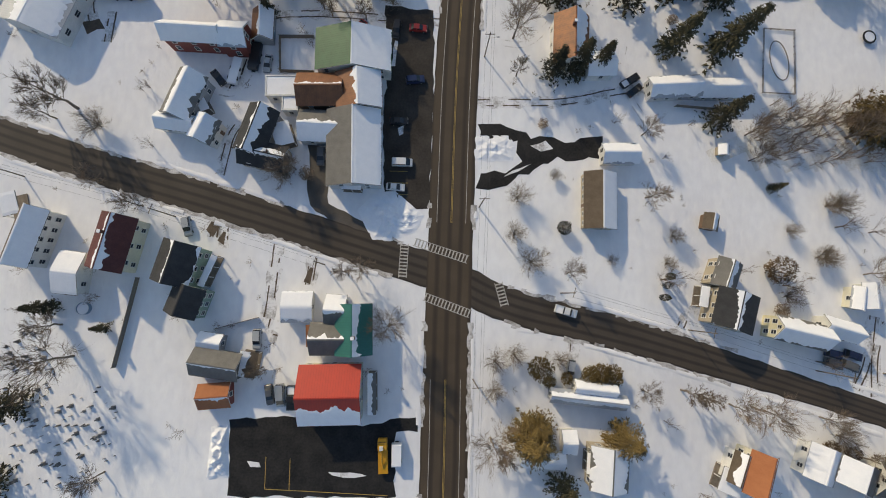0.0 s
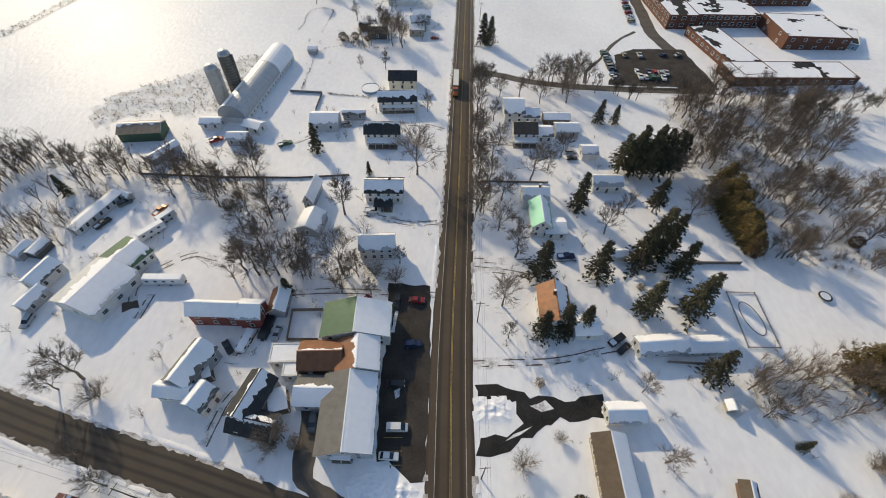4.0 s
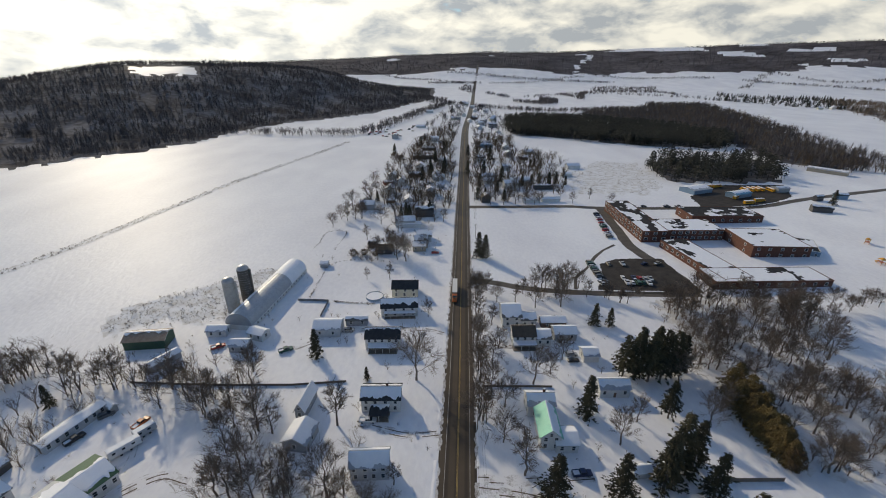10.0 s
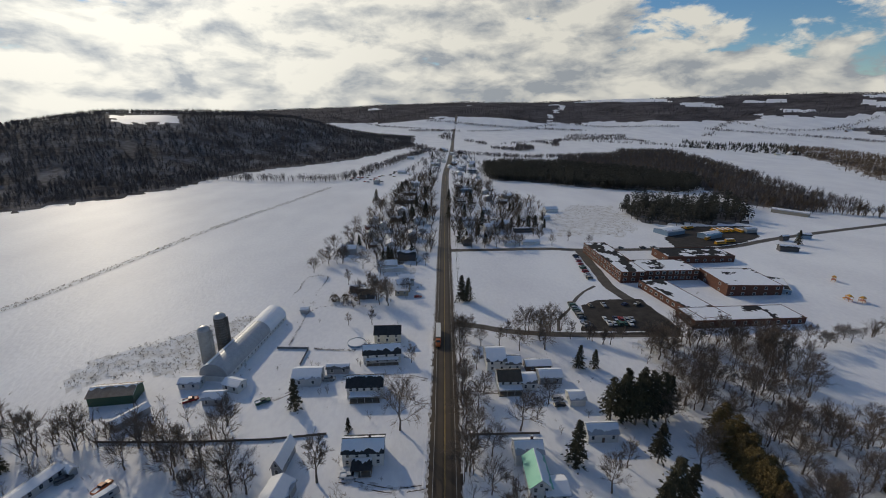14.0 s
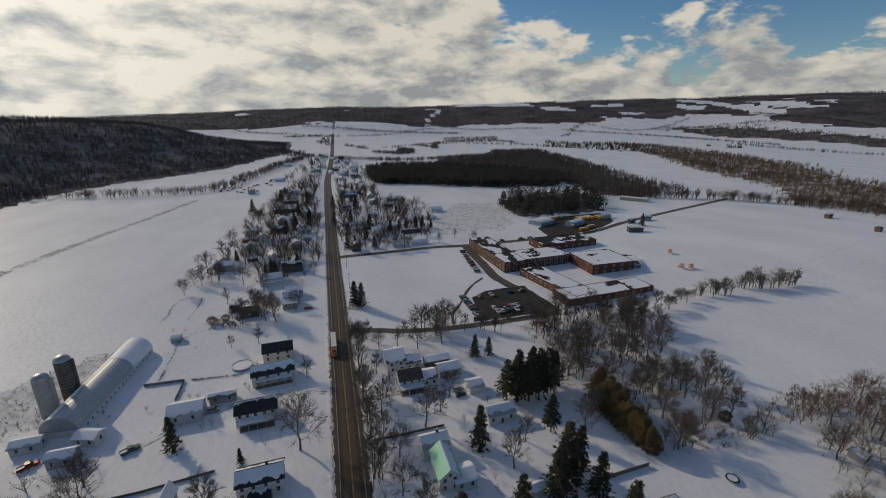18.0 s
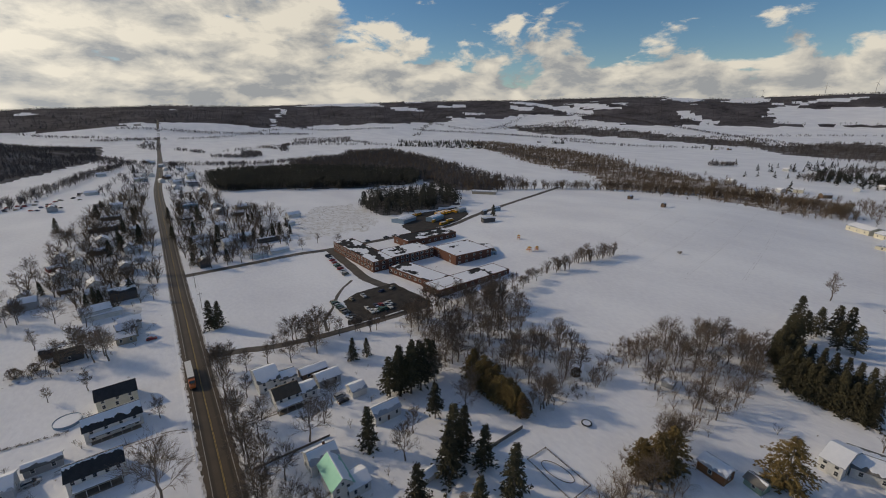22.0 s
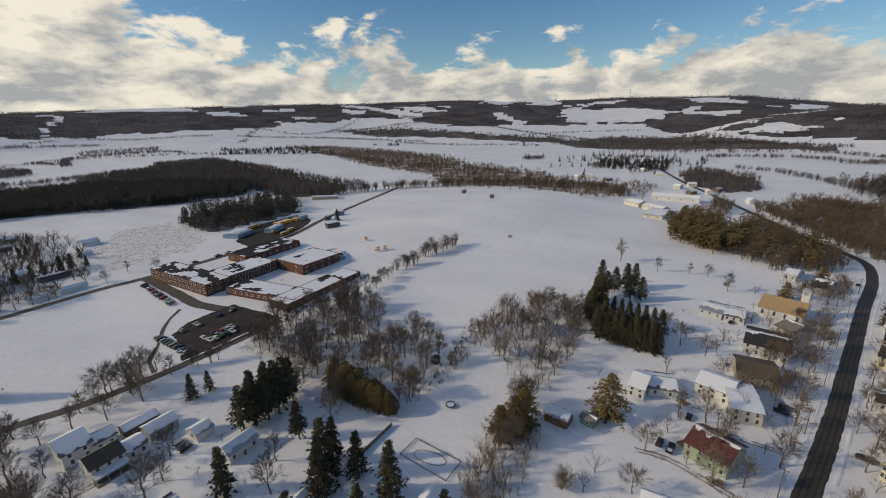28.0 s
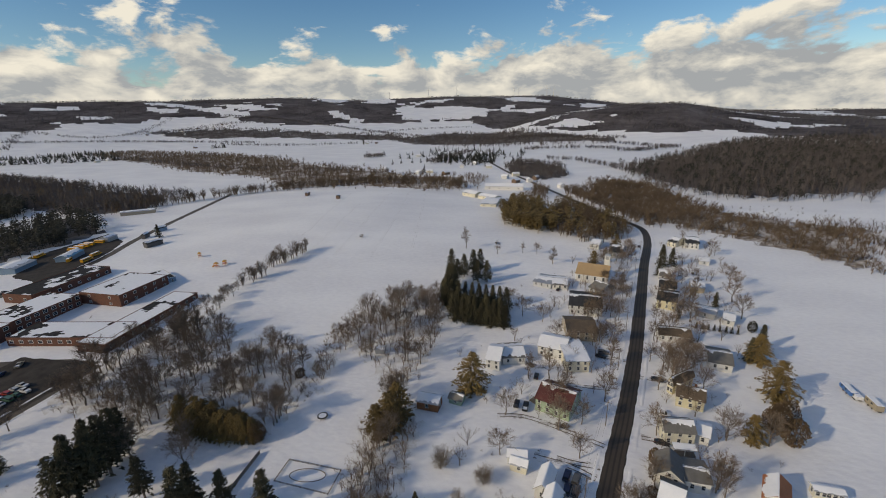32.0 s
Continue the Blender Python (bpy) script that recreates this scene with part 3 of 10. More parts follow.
def bare_tree_meshes(seed, wide=1.0, low=0.2):
    """A leafless tree 10 m high: a stem with upswept limbs in one mesh, fine twigs in another."""
    rng = random.Random(seed)
    bags = (Bag(), Bag())
    stem = [Vector((0, 0, -0.3)), Vector((0, 0, 0.6))]
    for i in range(5):
        stem.append(stem[-1] + Vector((rng.gauss(0, 0.18), rng.gauss(0, 0.18), 1.35)))
    for i, (p, q) in enumerate(zip(stem, stem[1:])):
        bags[1].tube(p, q, 0.26 * (1 - i / 7), 0.26 * (1 - (i + 1) / 7), 6)
    n = 13
    for i in range(n):
        f = low + (0.74 - low) * (i + rng.random()) / n
        z = 10 * f
        k = min(5, max(1, int((z - 0.6) / 1.35) + 1))
        at = stem[k].lerp(stem[min(k + 1, 6)], ((z - 0.6) / 1.35) % 1.0)
        a = i * 2.4 + rng.uniform(-0.5, 0.5)
        rise = 0.75 + 0.9 * (f - low) + rng.uniform(-0.15, 0.3)
        ln = wide * rng.uniform(2.7, 3.7) * (1.15 - 0.75 * (f - low))
        limb(bags, rng, at, (math.cos(a), math.sin(a), rise), ln, 0.068 * (1.2 - f), 2, (0, 13, 8), 0.13, 0.028)
    limb(bags, rng, stem[-1], (0, 0, 1), 2.4, 0.06, 2, (0, 6, 6))
    hi = max(p[2] for p in bags[0].v)
    for b in bags:
        b.v = [(p[0] * 10 / hi, p[1] * 10 / hi, p[2] * 10 / hi) for p in b.v]
    return bags[1].mesh("trunk", BARK), bags[0].mesh("crown", TWIG)


def conifer_meshes(seed, wide=0.27, bare=0.10, mat=None, pine=False, sprays=8):
    """An evergreen 10 m high: a stem and drooping boughs of many small sprays."""
    rng = random.Random(seed)
    t, c = Bag(), Bag()
    t.tube((0, 0, -0.3), (0, 0, 9.6), 0.22, 0.03, 6)
    tiers = 24
    for i in range(tiers):
        f = bare + (1 - bare) * (i / tiers) ** 0.9
        z = 10 * f
        if pine:
            reach = 10 * wide * (0.55 + 0.45 * math.sin(math.pi * min(1, f * 1.05))) * (1 - 0.75 * f ** 3)
        else:
            reach = 10 * wide * (1 - f) ** 0.8 * (0.75 + 0.5 * rng.random()) + 0.12
        for k in range(8):
            a = rng.uniform(0, 2 * math.pi)
            ln = reach * rng.uniform(0.6, 1.15)
            droop = -0.30 + rng.uniform(-0.15, 0.2)
            if k % 3 == 0:
                t.tube((0, 0, z), (math.cos(a) * ln * 0.8, math.sin(a) * ln * 0.8, z + droop * ln * 0.8), 0.035, 0.012, 3)
            for s in range(sprays):
                w = rng.uniform(0.12, 1.0)
                px, py, pz = math.cos(a) * ln * w, math.sin(a) * ln * w, z + droop * ln * w
                o = Vector((px + rng.gauss(0, 0.12), py + rng.gauss(0, 0.12), pz + rng.gauss(0.05, 0.12)))
                e = rng.uniform(0.42, 0.9) * (1 - 0.45 * f)
                aa = a + rng.uniform(-1.1, 1.1)
                tip = o + Vector((math.cos(aa) * e, math.sin(aa) * e, -0.25 * e + rng.uniform(-0.2, 0.2)))
                sd = Vector((-math.sin(aa), math.cos(aa), rng.uniform(-0.7, 0.7))) * e * 0.34
                c.add([o + sd, o - sd, tip, o.lerp(tip, 0.45) + Vector((0, 0, e * 0.28))], [(0, 2, 3), (3, 2, 1)])
    return t.mesh("trunk", BARK), c.mesh("crown", mat or NEEDLE)


def shrub_meshes(seed, mat, tall=1.0, loose=0.22, count=1100):
    """A rounded bush of radius 1: short stems and many small sprays, denser towards its skin."""
    rng = random.Random(seed)
    t, c = Bag(), Bag()
    for i in range(7):
        a = rng.uniform(0, 6.28)
        t.tube((0, 0, -0.1), (math.cos(a) * 0.5, math.sin(a) * 0.5, tall * rng.uniform(0.7, 1.3)), 0.05, 0.015, 4)
    lumps = [(rng.uniform(0, 6.28), rng.uniform(-0.2, 0.8), rng.uniform(0.75, 1.12)) for _ in range(9)]
    for i in range(count):
        d = Vector((rng.gauss(0, 1), rng.gauss(0, 1), rng.gauss(0.15, 1))).normalized()
        k = 0.92
        for a, h, s in lumps:
            if (Vector((math.cos(a), math.sin(a), h)).normalized()).dot(d) > 0.82:
                k = s
        rr = k * (1 - abs(rng.gauss(0, loose)))
        o = Vector((d.x * rr, d.y * rr, tall * (1 + d.z * rr)))
        e = rng.uniform(0.07, 0.16)
        u = (d + Vector((rng.gauss(0, 0.7), rng.gauss(0, 0.7), rng.gauss(0, 0.7)))).normalized() * e
        w = u.orthogonal().normalized() * e * 0.55
        c.add([o - w, o + w, o + u, o + u * 0.4 + d * e * 0.4], [(0, 2, 3), (3, 2, 1), (0, 3, 1)])
    return t.mesh("stem", BARK), c.mesh("foliage", mat)


def fan_tree_meshes(seed):
    """A small ornamental tree 10 units high: many stems fanning up from a short trunk."""
    rng = random.Random(seed)
    bags = (Bag(), Bag())
    bags[1].tube((0, 0, -0.4), (0, 0, 1.6), 0.42, 0.34, 6)
    for i in range(34):
        a = i * 2.4 + rng.uniform(-0.4, 0.4)
        lean = 1.5 * math.sqrt((i + 0.5) / 34)
        limb(bags, rng, (0, 0, rng.uniform(0.9, 1.7)), (math.cos(a) * lean, math.sin(a) * lean, 1), rng.uniform(5.2, 7.0), 0.10, 2, (0, 5, 6), 0.09, 0.036)
    hi = max(p[2] for p in bags[0].v)
    for b in bags:
        b.v = [(p[0] * 10 / hi, p[1] * 10 / hi, p[2] * 10 / hi) for p in b.v]
    return bags[1].mesh("trunk", BARK), bags[0].mesh("crown", TAN_TWIG)


FAN = [fan_tree_meshes(16), fan_tree_meshes(17)]
BARE = [bare_tree_meshes(11, 1.15), bare_tree_meshes(12, 1.0, 0.24), bare_tree_meshes(13, 1.4, 0.16), bare_tree_meshes(14, 0.75, 0.24), bare_tree_meshes(15, 1.25, 0.2)]
SPRUCE = [conifer_meshes(21), conifer_meshes(22, 0.31), conifer_meshes(23, 0.25, 0.06)]
PINE = [conifer_meshes(25, 0.25, 0.16, pine=True), conifer_meshes(26, 0.22, 0.22, pine=True)]
CEDAR = [conifer_meshes(28, 0.47, 0.01, OLIVE, True, 16), conifer_meshes(29, 0.43, 0.01, OLIVE, True, 16)]
BUSH = [shrub_meshes(31, OLIVE), shrub_meshes(32, RUSSET, 1.1), shrub_meshes(33, NEEDLE, 1.0), shrub_meshes(34, TWIG, 0.8, 0.35, 700)]


def plant(name, label, category, pair, names, x, y, scale, wide=1.0, group=""):
    rng = random.Random(int(x * 97 + y * 131))
    ob = thing(name, label, category, x, y, ground_height(x, y), rng.uniform(0, 360), group)
    ob.scale = (scale * wide, scale * wide, scale)
    part(names[0], pair[0], ob)
    part(names[1], pair[1], ob)
    return ob


def bare_tree(x, y, h, kind=None, label="leafless deciduous tree with grey-brown twigs, standing in snow"):
    if h <= 6.0 and kind is None and math.hypot(x, y) < 170:
        return plant("ornamental_tree", "small leafless ornamental tree with fanned twigs, standing in snow", "tree", FAN[int(abs(x * 5 + y)) % 2], ("trunk", "crown"), x, y, h / 8.0, 1.0, "ornamental garden trees")
    k = int(abs(x * 7 + y * 3)) % 5 if kind is None else kind
    return plant("bare_tree", label, "tree", BARE[k], ("trunk", "crown"), x, y, h / 7.4, 1.0, "bare trees of the village")


def conifer(x, y, h, kind="spruce"):
    pick = {"spruce": SPRUCE, "pine": PINE, "cedar": CEDAR}[kind]
    text = {"spruce": "dark green spruce with drooping boughs, standing in snow", "pine": "tall dark pine with a ragged crown, standing in snow", "cedar": "olive-brown cedar with a dense crown, standing in snow"}[kind]
    return plant(kind + "_tree", text, "tree", pick[int(abs(x * 3 + y * 7)) % len(pick)], ("trunk", "crown"), x, y, h / 8.6, 1.0, "evergreens of the village")


def bush(x, y, r, kind=0, tall=1.0):
    text = ("dense olive-brown evergreen shrub in the snow", "russet leafless bush with dense twigs in snow", "dark green evergreen shrub in the snow", "grey leafless bush with fine twigs in snow")[kind]
    ob = plant("shrub", text, "shrub", BUSH[kind], ("stem", "foliage"), x, y, r, 1.0, "garden shrubs")
    ob.scale = (r, r, r * tall)
    return ob


# ---- vehicles ----
def loft(sections, close=True):
    """Skins rings of equal count along x."""
    b = Bag()
    n = len(sections[0])
    for s in sections:
        b.v += s
    for k in range(len(sections) - 1):
        for i in range(n):
            j = (i + 1) % n
            b.f.append((k * n + i, k * n + j, (k + 1) * n + j, (k + 1) * n + i))
            b.m.append(0)
    if close:
        b.f += [tuple(range(n))[::-1], tuple(range((len(sections) - 1) * n, len(sections) * n))]
        b.m += [0, 0]
    return b


def ring(x, half, z0, z1, tuck=0.86):
    return [(x, -half, z0), (x, half, z0), (x, half, z0 + (z1 - z0) * 0.75), (x, half * tuck, z1), (x, -half * tuck, z1), (x, -half, z0 + (z1 - z0) * 0.75)]


WHEEL = Bag().tube((0, -0.11, 0), (0, 0.11, 0), 0.34, 0.34, 14, caps=True).mesh("wheel", RUBBER)
RIM = Bag().tube((0, -0.125, 0), (0, 0.125, 0), 0.20, 0.20, 10, caps=True).mesh("rim", CHROME)
SHAPES = {
    # length, half width, body profile (x, bottom, top), cabin profile (x, half, top)
    "sedan": (4.6, 0.90, ((-2.3, 0.45, 0.80), (-2.1, 0.28, 0.95), (-1.0, 0.25, 1.0), (0.9, 0.25, 0.98), (1.9, 0.27, 0.88), (2.3, 0.40, 0.70)), ((-1.85, 0.76, 0.97), (-1.1, 0.66, 1.42), (0.25, 0.66, 1.45), (1.15, 0.76, 0.98))),
    "wagon": (4.7, 0.94, ((-2.35, 0.45, 0.95), (-2.2, 0.30, 1.05), (-1.0, 0.28, 1.08), (0.9, 0.28, 1.06), (1.95, 0.30, 0.98), (2.35, 0.42, 0.80)), ((-2.25, 0.82, 1.05), (-1.9, 0.74, 1.68), (0.3, 0.74, 1.70), (1.2, 0.82, 1.06))),
    "van": (5.1, 0.98, ((-2.55, 0.40, 1.05), (-2.4, 0.28, 1.12), (-1.0, 0.28, 1.12), (1.0, 0.28, 1.10), (2.2, 0.30, 1.0), (2.55, 0.42, 0.78)), ((-2.48, 0.90, 1.10), (-2.35, 0.82, 1.86), (0.9, 0.82, 1.88), (2.0, 0.86, 1.04))),
    "pickup": (5.6, 0.98, ((-2.8, 0.50, 1.02), (-2.7, 0.40, 1.06), (-0.6, 0.38, 1.06), (1.1, 0.38, 1.08), (2.4, 0.40, 1.02), (2.8, 0.50, 0.85)), ((-0.75, 0.84, 1.06), (-0.55, 0.76, 1.78), (0.7, 0.76, 1.80), (1.45, 0.84, 1.08))),
}
CARS = {}


def make_car(shape, colour, full=True):
    length, half, body, cabin = SHAPES[shape]
    ob = thing(shape if shape != "sedan" else "car", f"parked {colour} {'car' if shape == 'sedan' else shape} with snow round its wheels", "car", 0, 0, group="parked vehicles")
    part("body", loft([ring(x, half, a, b, 0.93) for x, a, b in body]).mesh("body", PAINT[colour]), ob)
    z = 0.95
    part("cabin_glass", loft([ring(x, h, z, t, 0.97) for x, h, t in cabin]).mesh("cabin_glass", GLASS), ob)
    (x1, h1, t1), (x2, h2, t2) = cabin[1:3]
    part("roof_panel", Bag().box((x1 + x2) / 2, 0, t1 - 0.02, x2 - x1 + 0.1, 2 * h1 + 0.04, 0.06).mesh("roof_panel", PAINT[colour]), ob)
    pl = Bag()
    for sy in (-1, 1):
        for i in range(3):
            px = x1 + (x2 - x1) * i / 2
            pl.tube((px, sy * h1 * 1.09, 1.0), (px, sy * h1 * 0.99, t1), 0.05, 0.05, 4)
    part("pillar_frame", pl.mesh("pillar_frame", PAINT[colour]), ob)
    if shape == "pickup":
        part("bed", Bag().box(-1.75, 0, 1.05, 1.8, 1.6, 0.03).mesh("bed", ROOF_SNOW), ob)
        for sy in (-1, 1):
            part("bed_side", Bag().box(-1.75, sy * 0.90, 1.04, 1.95, 0.12, 0.26).mesh("bed_side", PAINT[colour]), ob)
        part("tailgate", Bag().box(-2.72, 0, 1.03, 0.08, 1.7, 0.25).mesh("tailgate", PAINT[colour]), ob)
    for sx in (-0.62, 0.62):
        for sy in (-1, 1):
            w = part("wheel", WHEEL, ob, pose(sx * length / 2, sy * (half - 0.06), 0.34))
            if full:
                part("rim", RIM, w)
    for sy in (-1, 1) if full else ():
        part("headlight", Bag().box(length / 2 - 0.14, sy * (half - 0.22), 0.62, 0.16, 0.3, 0.14).mesh("headlight", LAMP_CLEAR), ob)
        part("tail_light", Bag().box(-length / 2 + 0.08, sy * (half - 0.16), 0.72, 0.14, 0.2, 0.2).mesh("tail_light", LAMP_RED), ob)
    for sx in (-1, 1) if full else ():
        part("bumper", Bag().box(sx * (length / 2 - 0.02), 0, 0.42, 0.16, 2 * half - 0.15, 0.18).mesh("bumper", PAINT["grey"]), ob)
    return ob


def car(x, y, turn, shape="sedan", colour="silver", full=True):
    key = (shape, colour, full)
    at = pose(x, y, ground_height(x, y) + 0.03, 0, 0, turn)
    if key not in CARS:
        CARS[key] = make_car(*key)
        CARS[key].matrix_basis = at
        ob = CARS[key]
    else:
        ob = copy_thing(CARS[key], at)
    return ob


def trailer(x, y, turn, length, colour, label, name="trailer", high=2.6, snow=True, wide=2.4):
    ob = thing(name, label, "trailer", x, y, ground_height(x, y), turn)
    part("body", loft([ring(px, wide / 2, 0.7, 0.7 + high, 0.94) for px in (-length / 2, length / 2)]).mesh("body", PAINT[colour]), ob)
    part("chassis", Bag().box(0, 0, 0.5, length + 0.6, 0.9, 0.2).mesh("chassis", PAINT["black"]), ob)
    if snow:
        part("roof_snow", Bag().box(0, 0, 0.7 + high, length - 0.2, wide * 0.9, 0.14, top=0.95).mesh("roof_snow", ROOF_SNOW), ob)
    for i in range(max(1, int(length / 2.6))):
        for sy in (-1, 1):
            part("window", Bag().box(-length / 2 + 1.4 + i * 2.5, sy * wide / 2, 0.7 + high * 0.5, 0.9, 0.06, 0.6).mesh("window", GLASS), ob)
    for sx in (-0.15, 0.15):
        for sy in (-1, 1):
            part("wheel", WHEEL, ob, pose(sx * length, sy * (wide / 2 - 0.2), 0.34))
    return ob


def school_bus(x, y, turn):
    ob = thing("school_bus", "parked yellow school bus with snow on its roof", "bus", x, y, ground_height(x, y), turn, "school buses")
    part("body", loft([ring(px, 1.2, 0.6, 3.0, 0.88) for px in (-5.2, 3.6)]).mesh("body", PAINT["bus"]), ob)
    part("hood", loft([ring(3.6, 1.1, 0.6, 1.75, 0.9), ring(5.2, 1.0, 0.6, 1.5, 0.88)]).mesh("hood", PAINT["bus"]), ob)
    for sy in (-1, 1):
        for i in range(8):
            part("window", Bag().box(-4.5 + i, sy * 1.2, 1.7, 0.8, 0.05, 0.65).mesh("window", GLASS), ob)
    part("windscreen", Bag().box(3.62, 0, 1.8, 0.06, 2.0, 0.8).mesh("windscreen", GLASS), ob)
    part("roof_snow", Bag().box(-0.8, 0, 3.0, 8.5, 1.9, 0.1, top=0.95).mesh("roof_snow", ROOF_SNOW), ob)
    for sx in (-3.2, 3.9):
        for sy in (-1, 1):
            part("wheel", WHEEL, ob, Matrix.LocRotScale((sx, sy * 1.05, 0.45), None, (1.35, 1.35, 1.35)))
    return ob


# ---- ribbons, fences, poles ----
def smooth_line(points, step):
    """Points along a smooth line through the given ones, about step apart."""
    pts = [Vector((*p, 0)) for p in points]
    pts = [pts[0] * 2 - pts[1]] + pts + [pts[-1] * 2 - pts[-2]]
    out = []
    for a, b, c, d in zip(pts, pts[1:], pts[2:], pts[3:]):
        n = max(1, int((c - b).length / step))
        for i in range(n):
            t = i / n
            out.append(0.5 * ((2 * b) + (c - a) * t + (2 * a - 5 * b + 4 * c - d) * t * t + (3 * b - a - 3 * c + d) * t ** 3))
    out.append(pts[-2])
    return out


def ribbon(points, half, lift, step=8.0, across=1, jag=0.0, seed=0, shift=0.0, thick=0.0):
    """A flat strip along a line, following the ground, with UVs: u across, v metres along."""
    rng = random.Random(seed)
    line = smooth_line(points, step)
    b, uv, run = Bag(), [], 0.0
    for i, p in enumerate(line):
        d = (line[min(i + 1, len(line) - 1)] - line[max(i - 1, 0)]).normalized()
        s = Vector((-d.y, d.x, 0))
        if i:
            run += (p - line[i - 1]).length
        for k in range(across + 1):
            f = 1 - 2 * k / across
            q = p + s * (shift + f * (half(p) if callable(half) else half) + (rng.uniform(-jag, jag) if k in (0, across) else 0))
            b.v.append((q.x, q.y, ground_height(q.x, q.y) + lift))
            uv.append((k / across, run))
    n = across + 1
    for i in range(len(line) - 1):
        for k in range(across):
            b.f.append((i * n + k, i * n + k + 1, (i + 1) * n + k + 1, (i + 1) * n + k))
            b.m.append(0)
    return b, uv


def ribbon_mesh(name, mat, *args, **kw):
    b, uv = ribbon(*args, **kw)
    me = b.mesh(name, mat)
    layer = me.uv_layers.new(name="along")
    layer.data.foreach_set("uv", [c for lp in me.loops for c in uv[lp.vertex_index]])
    return me


def fence(points, high=1.4, label="weathered board fence half buried in snow", spacing=2.4, solid=True, mat=None, name="fence"):
    x0, y0 = points[0]
    ob = thing(name, label, "fence", x0, y0, ground_height(x0, y0))
    mat = mat or WOOD
    pm = Bag().box(0, 0, -0.3, 0.12, 0.12, high + 0.4).mesh("post", mat)
    for (ax, ay), (bx, by) in zip(points, points[1:]):
        ln = math.hypot(bx - ax, by - ay)
        turn = math.degrees(math.atan2(by - ay, bx - ax))
        n = max(1, int(round(ln / spacing)))
        panel = Bag()
        w = ln / n
        if solid:
            # upright boards, each second one set back
            k = max(2, int(w / 0.3))
            for i in range(k):
                d = 0.02 if i % 2 else -0.02
                for x_ in (w * i / k, w * (i + 1) / k):
                    panel.v += [(x_, d, 0.0), (x_, d, high), (x_, d + 0.03, high), (x_, d + 0.03, 0.0)]
            for c in range(2 * k - 1):
                for e in range(4):
                    panel.f.append((4 * c + e, 4 * c + (e + 1) % 4, 4 * c + 4 + (e + 1) % 4, 4 * c + 4 + e))
            panel.m = [0] * len(panel.f)
        else:
            for q in (0.3, 0.85):
                panel.box(w / 2, 0.0, high * q, w, 0.07, 0.12)
        me = panel.mesh("panel", mat)
        for i in range(n):
            px, py = ax + (bx - ax) * i / n, ay + (by - ay) * i / n
            part("post", pm, ob, pose(px - x0, py - y0, 0))
            part("panel", me, ob, pose(px - x0, py - y0, 0, 0, 0, turn))
        part("post", pm, ob, pose(bx - x0, by - y0, 0))
    return ob


POLE_MESH = Bag().tube((0, 0, -0.5), (0, 0, 10.5), 0.16, 0.11, 8, caps=True).mesh("pole", POLE)
ARM_MESH = Bag().box(0, 0, 9.6, 2.4, 0.12, 0.14).mesh("crossarm", POLE)
INSULATOR = Bag().tube((0, 0, 0), (0, 0, 0.22), 0.06, 0.05, 6, caps=True).mesh("insulator", STONE)
LAMP_ARM = Bag().tube((0, 0, 8.0), (1.8, 0, 8.5), 0.04, 0.04, 5).box(2.1, 0, 8.4, 0.7, 0.28, 0.14).mesh("street_light", STEEL)


def utility_pole(x, y, turn, light=False):
    ob = thing("utility_pole", "weathered wooden utility pole with a crossarm beside the road", "utility pole", x, y, ground_height(x, y), turn, "utility poles")
    part("pole", POLE_MESH, ob)
    part("crossarm", ARM_MESH, ob)
    part("insulator", INSULATOR, ob, pose(0, 0, 9.74))
    if light:
        part("street_light", LAMP_ARM, ob)
    return ob


def wires(poles, turn):
    """Three sagging cables from pole to pole."""
    b = Bag()
    c, s = math.cos(radians(turn)), math.sin(radians(turn))
    for (ax, ay), (bx, by) in zip(poles, poles[1:]):
        for k in (-1.0, 0.4, 1.0):
            last = None
            for i in range(9):
                t = i / 8
                p = (ax + (bx - ax) * t + k * c, ay + (by - ay) * t + k * s, 9.95 - 3.2 * t * (1 - t))
                if last:
                    b.tube(last, p, 0.018, 0.018, 3)
                last = p
    lone("overhead_wires", b.mesh("overhead_wires", RUBBER), "thin black overhead cables sagging between utility poles", "cable", "stuff")


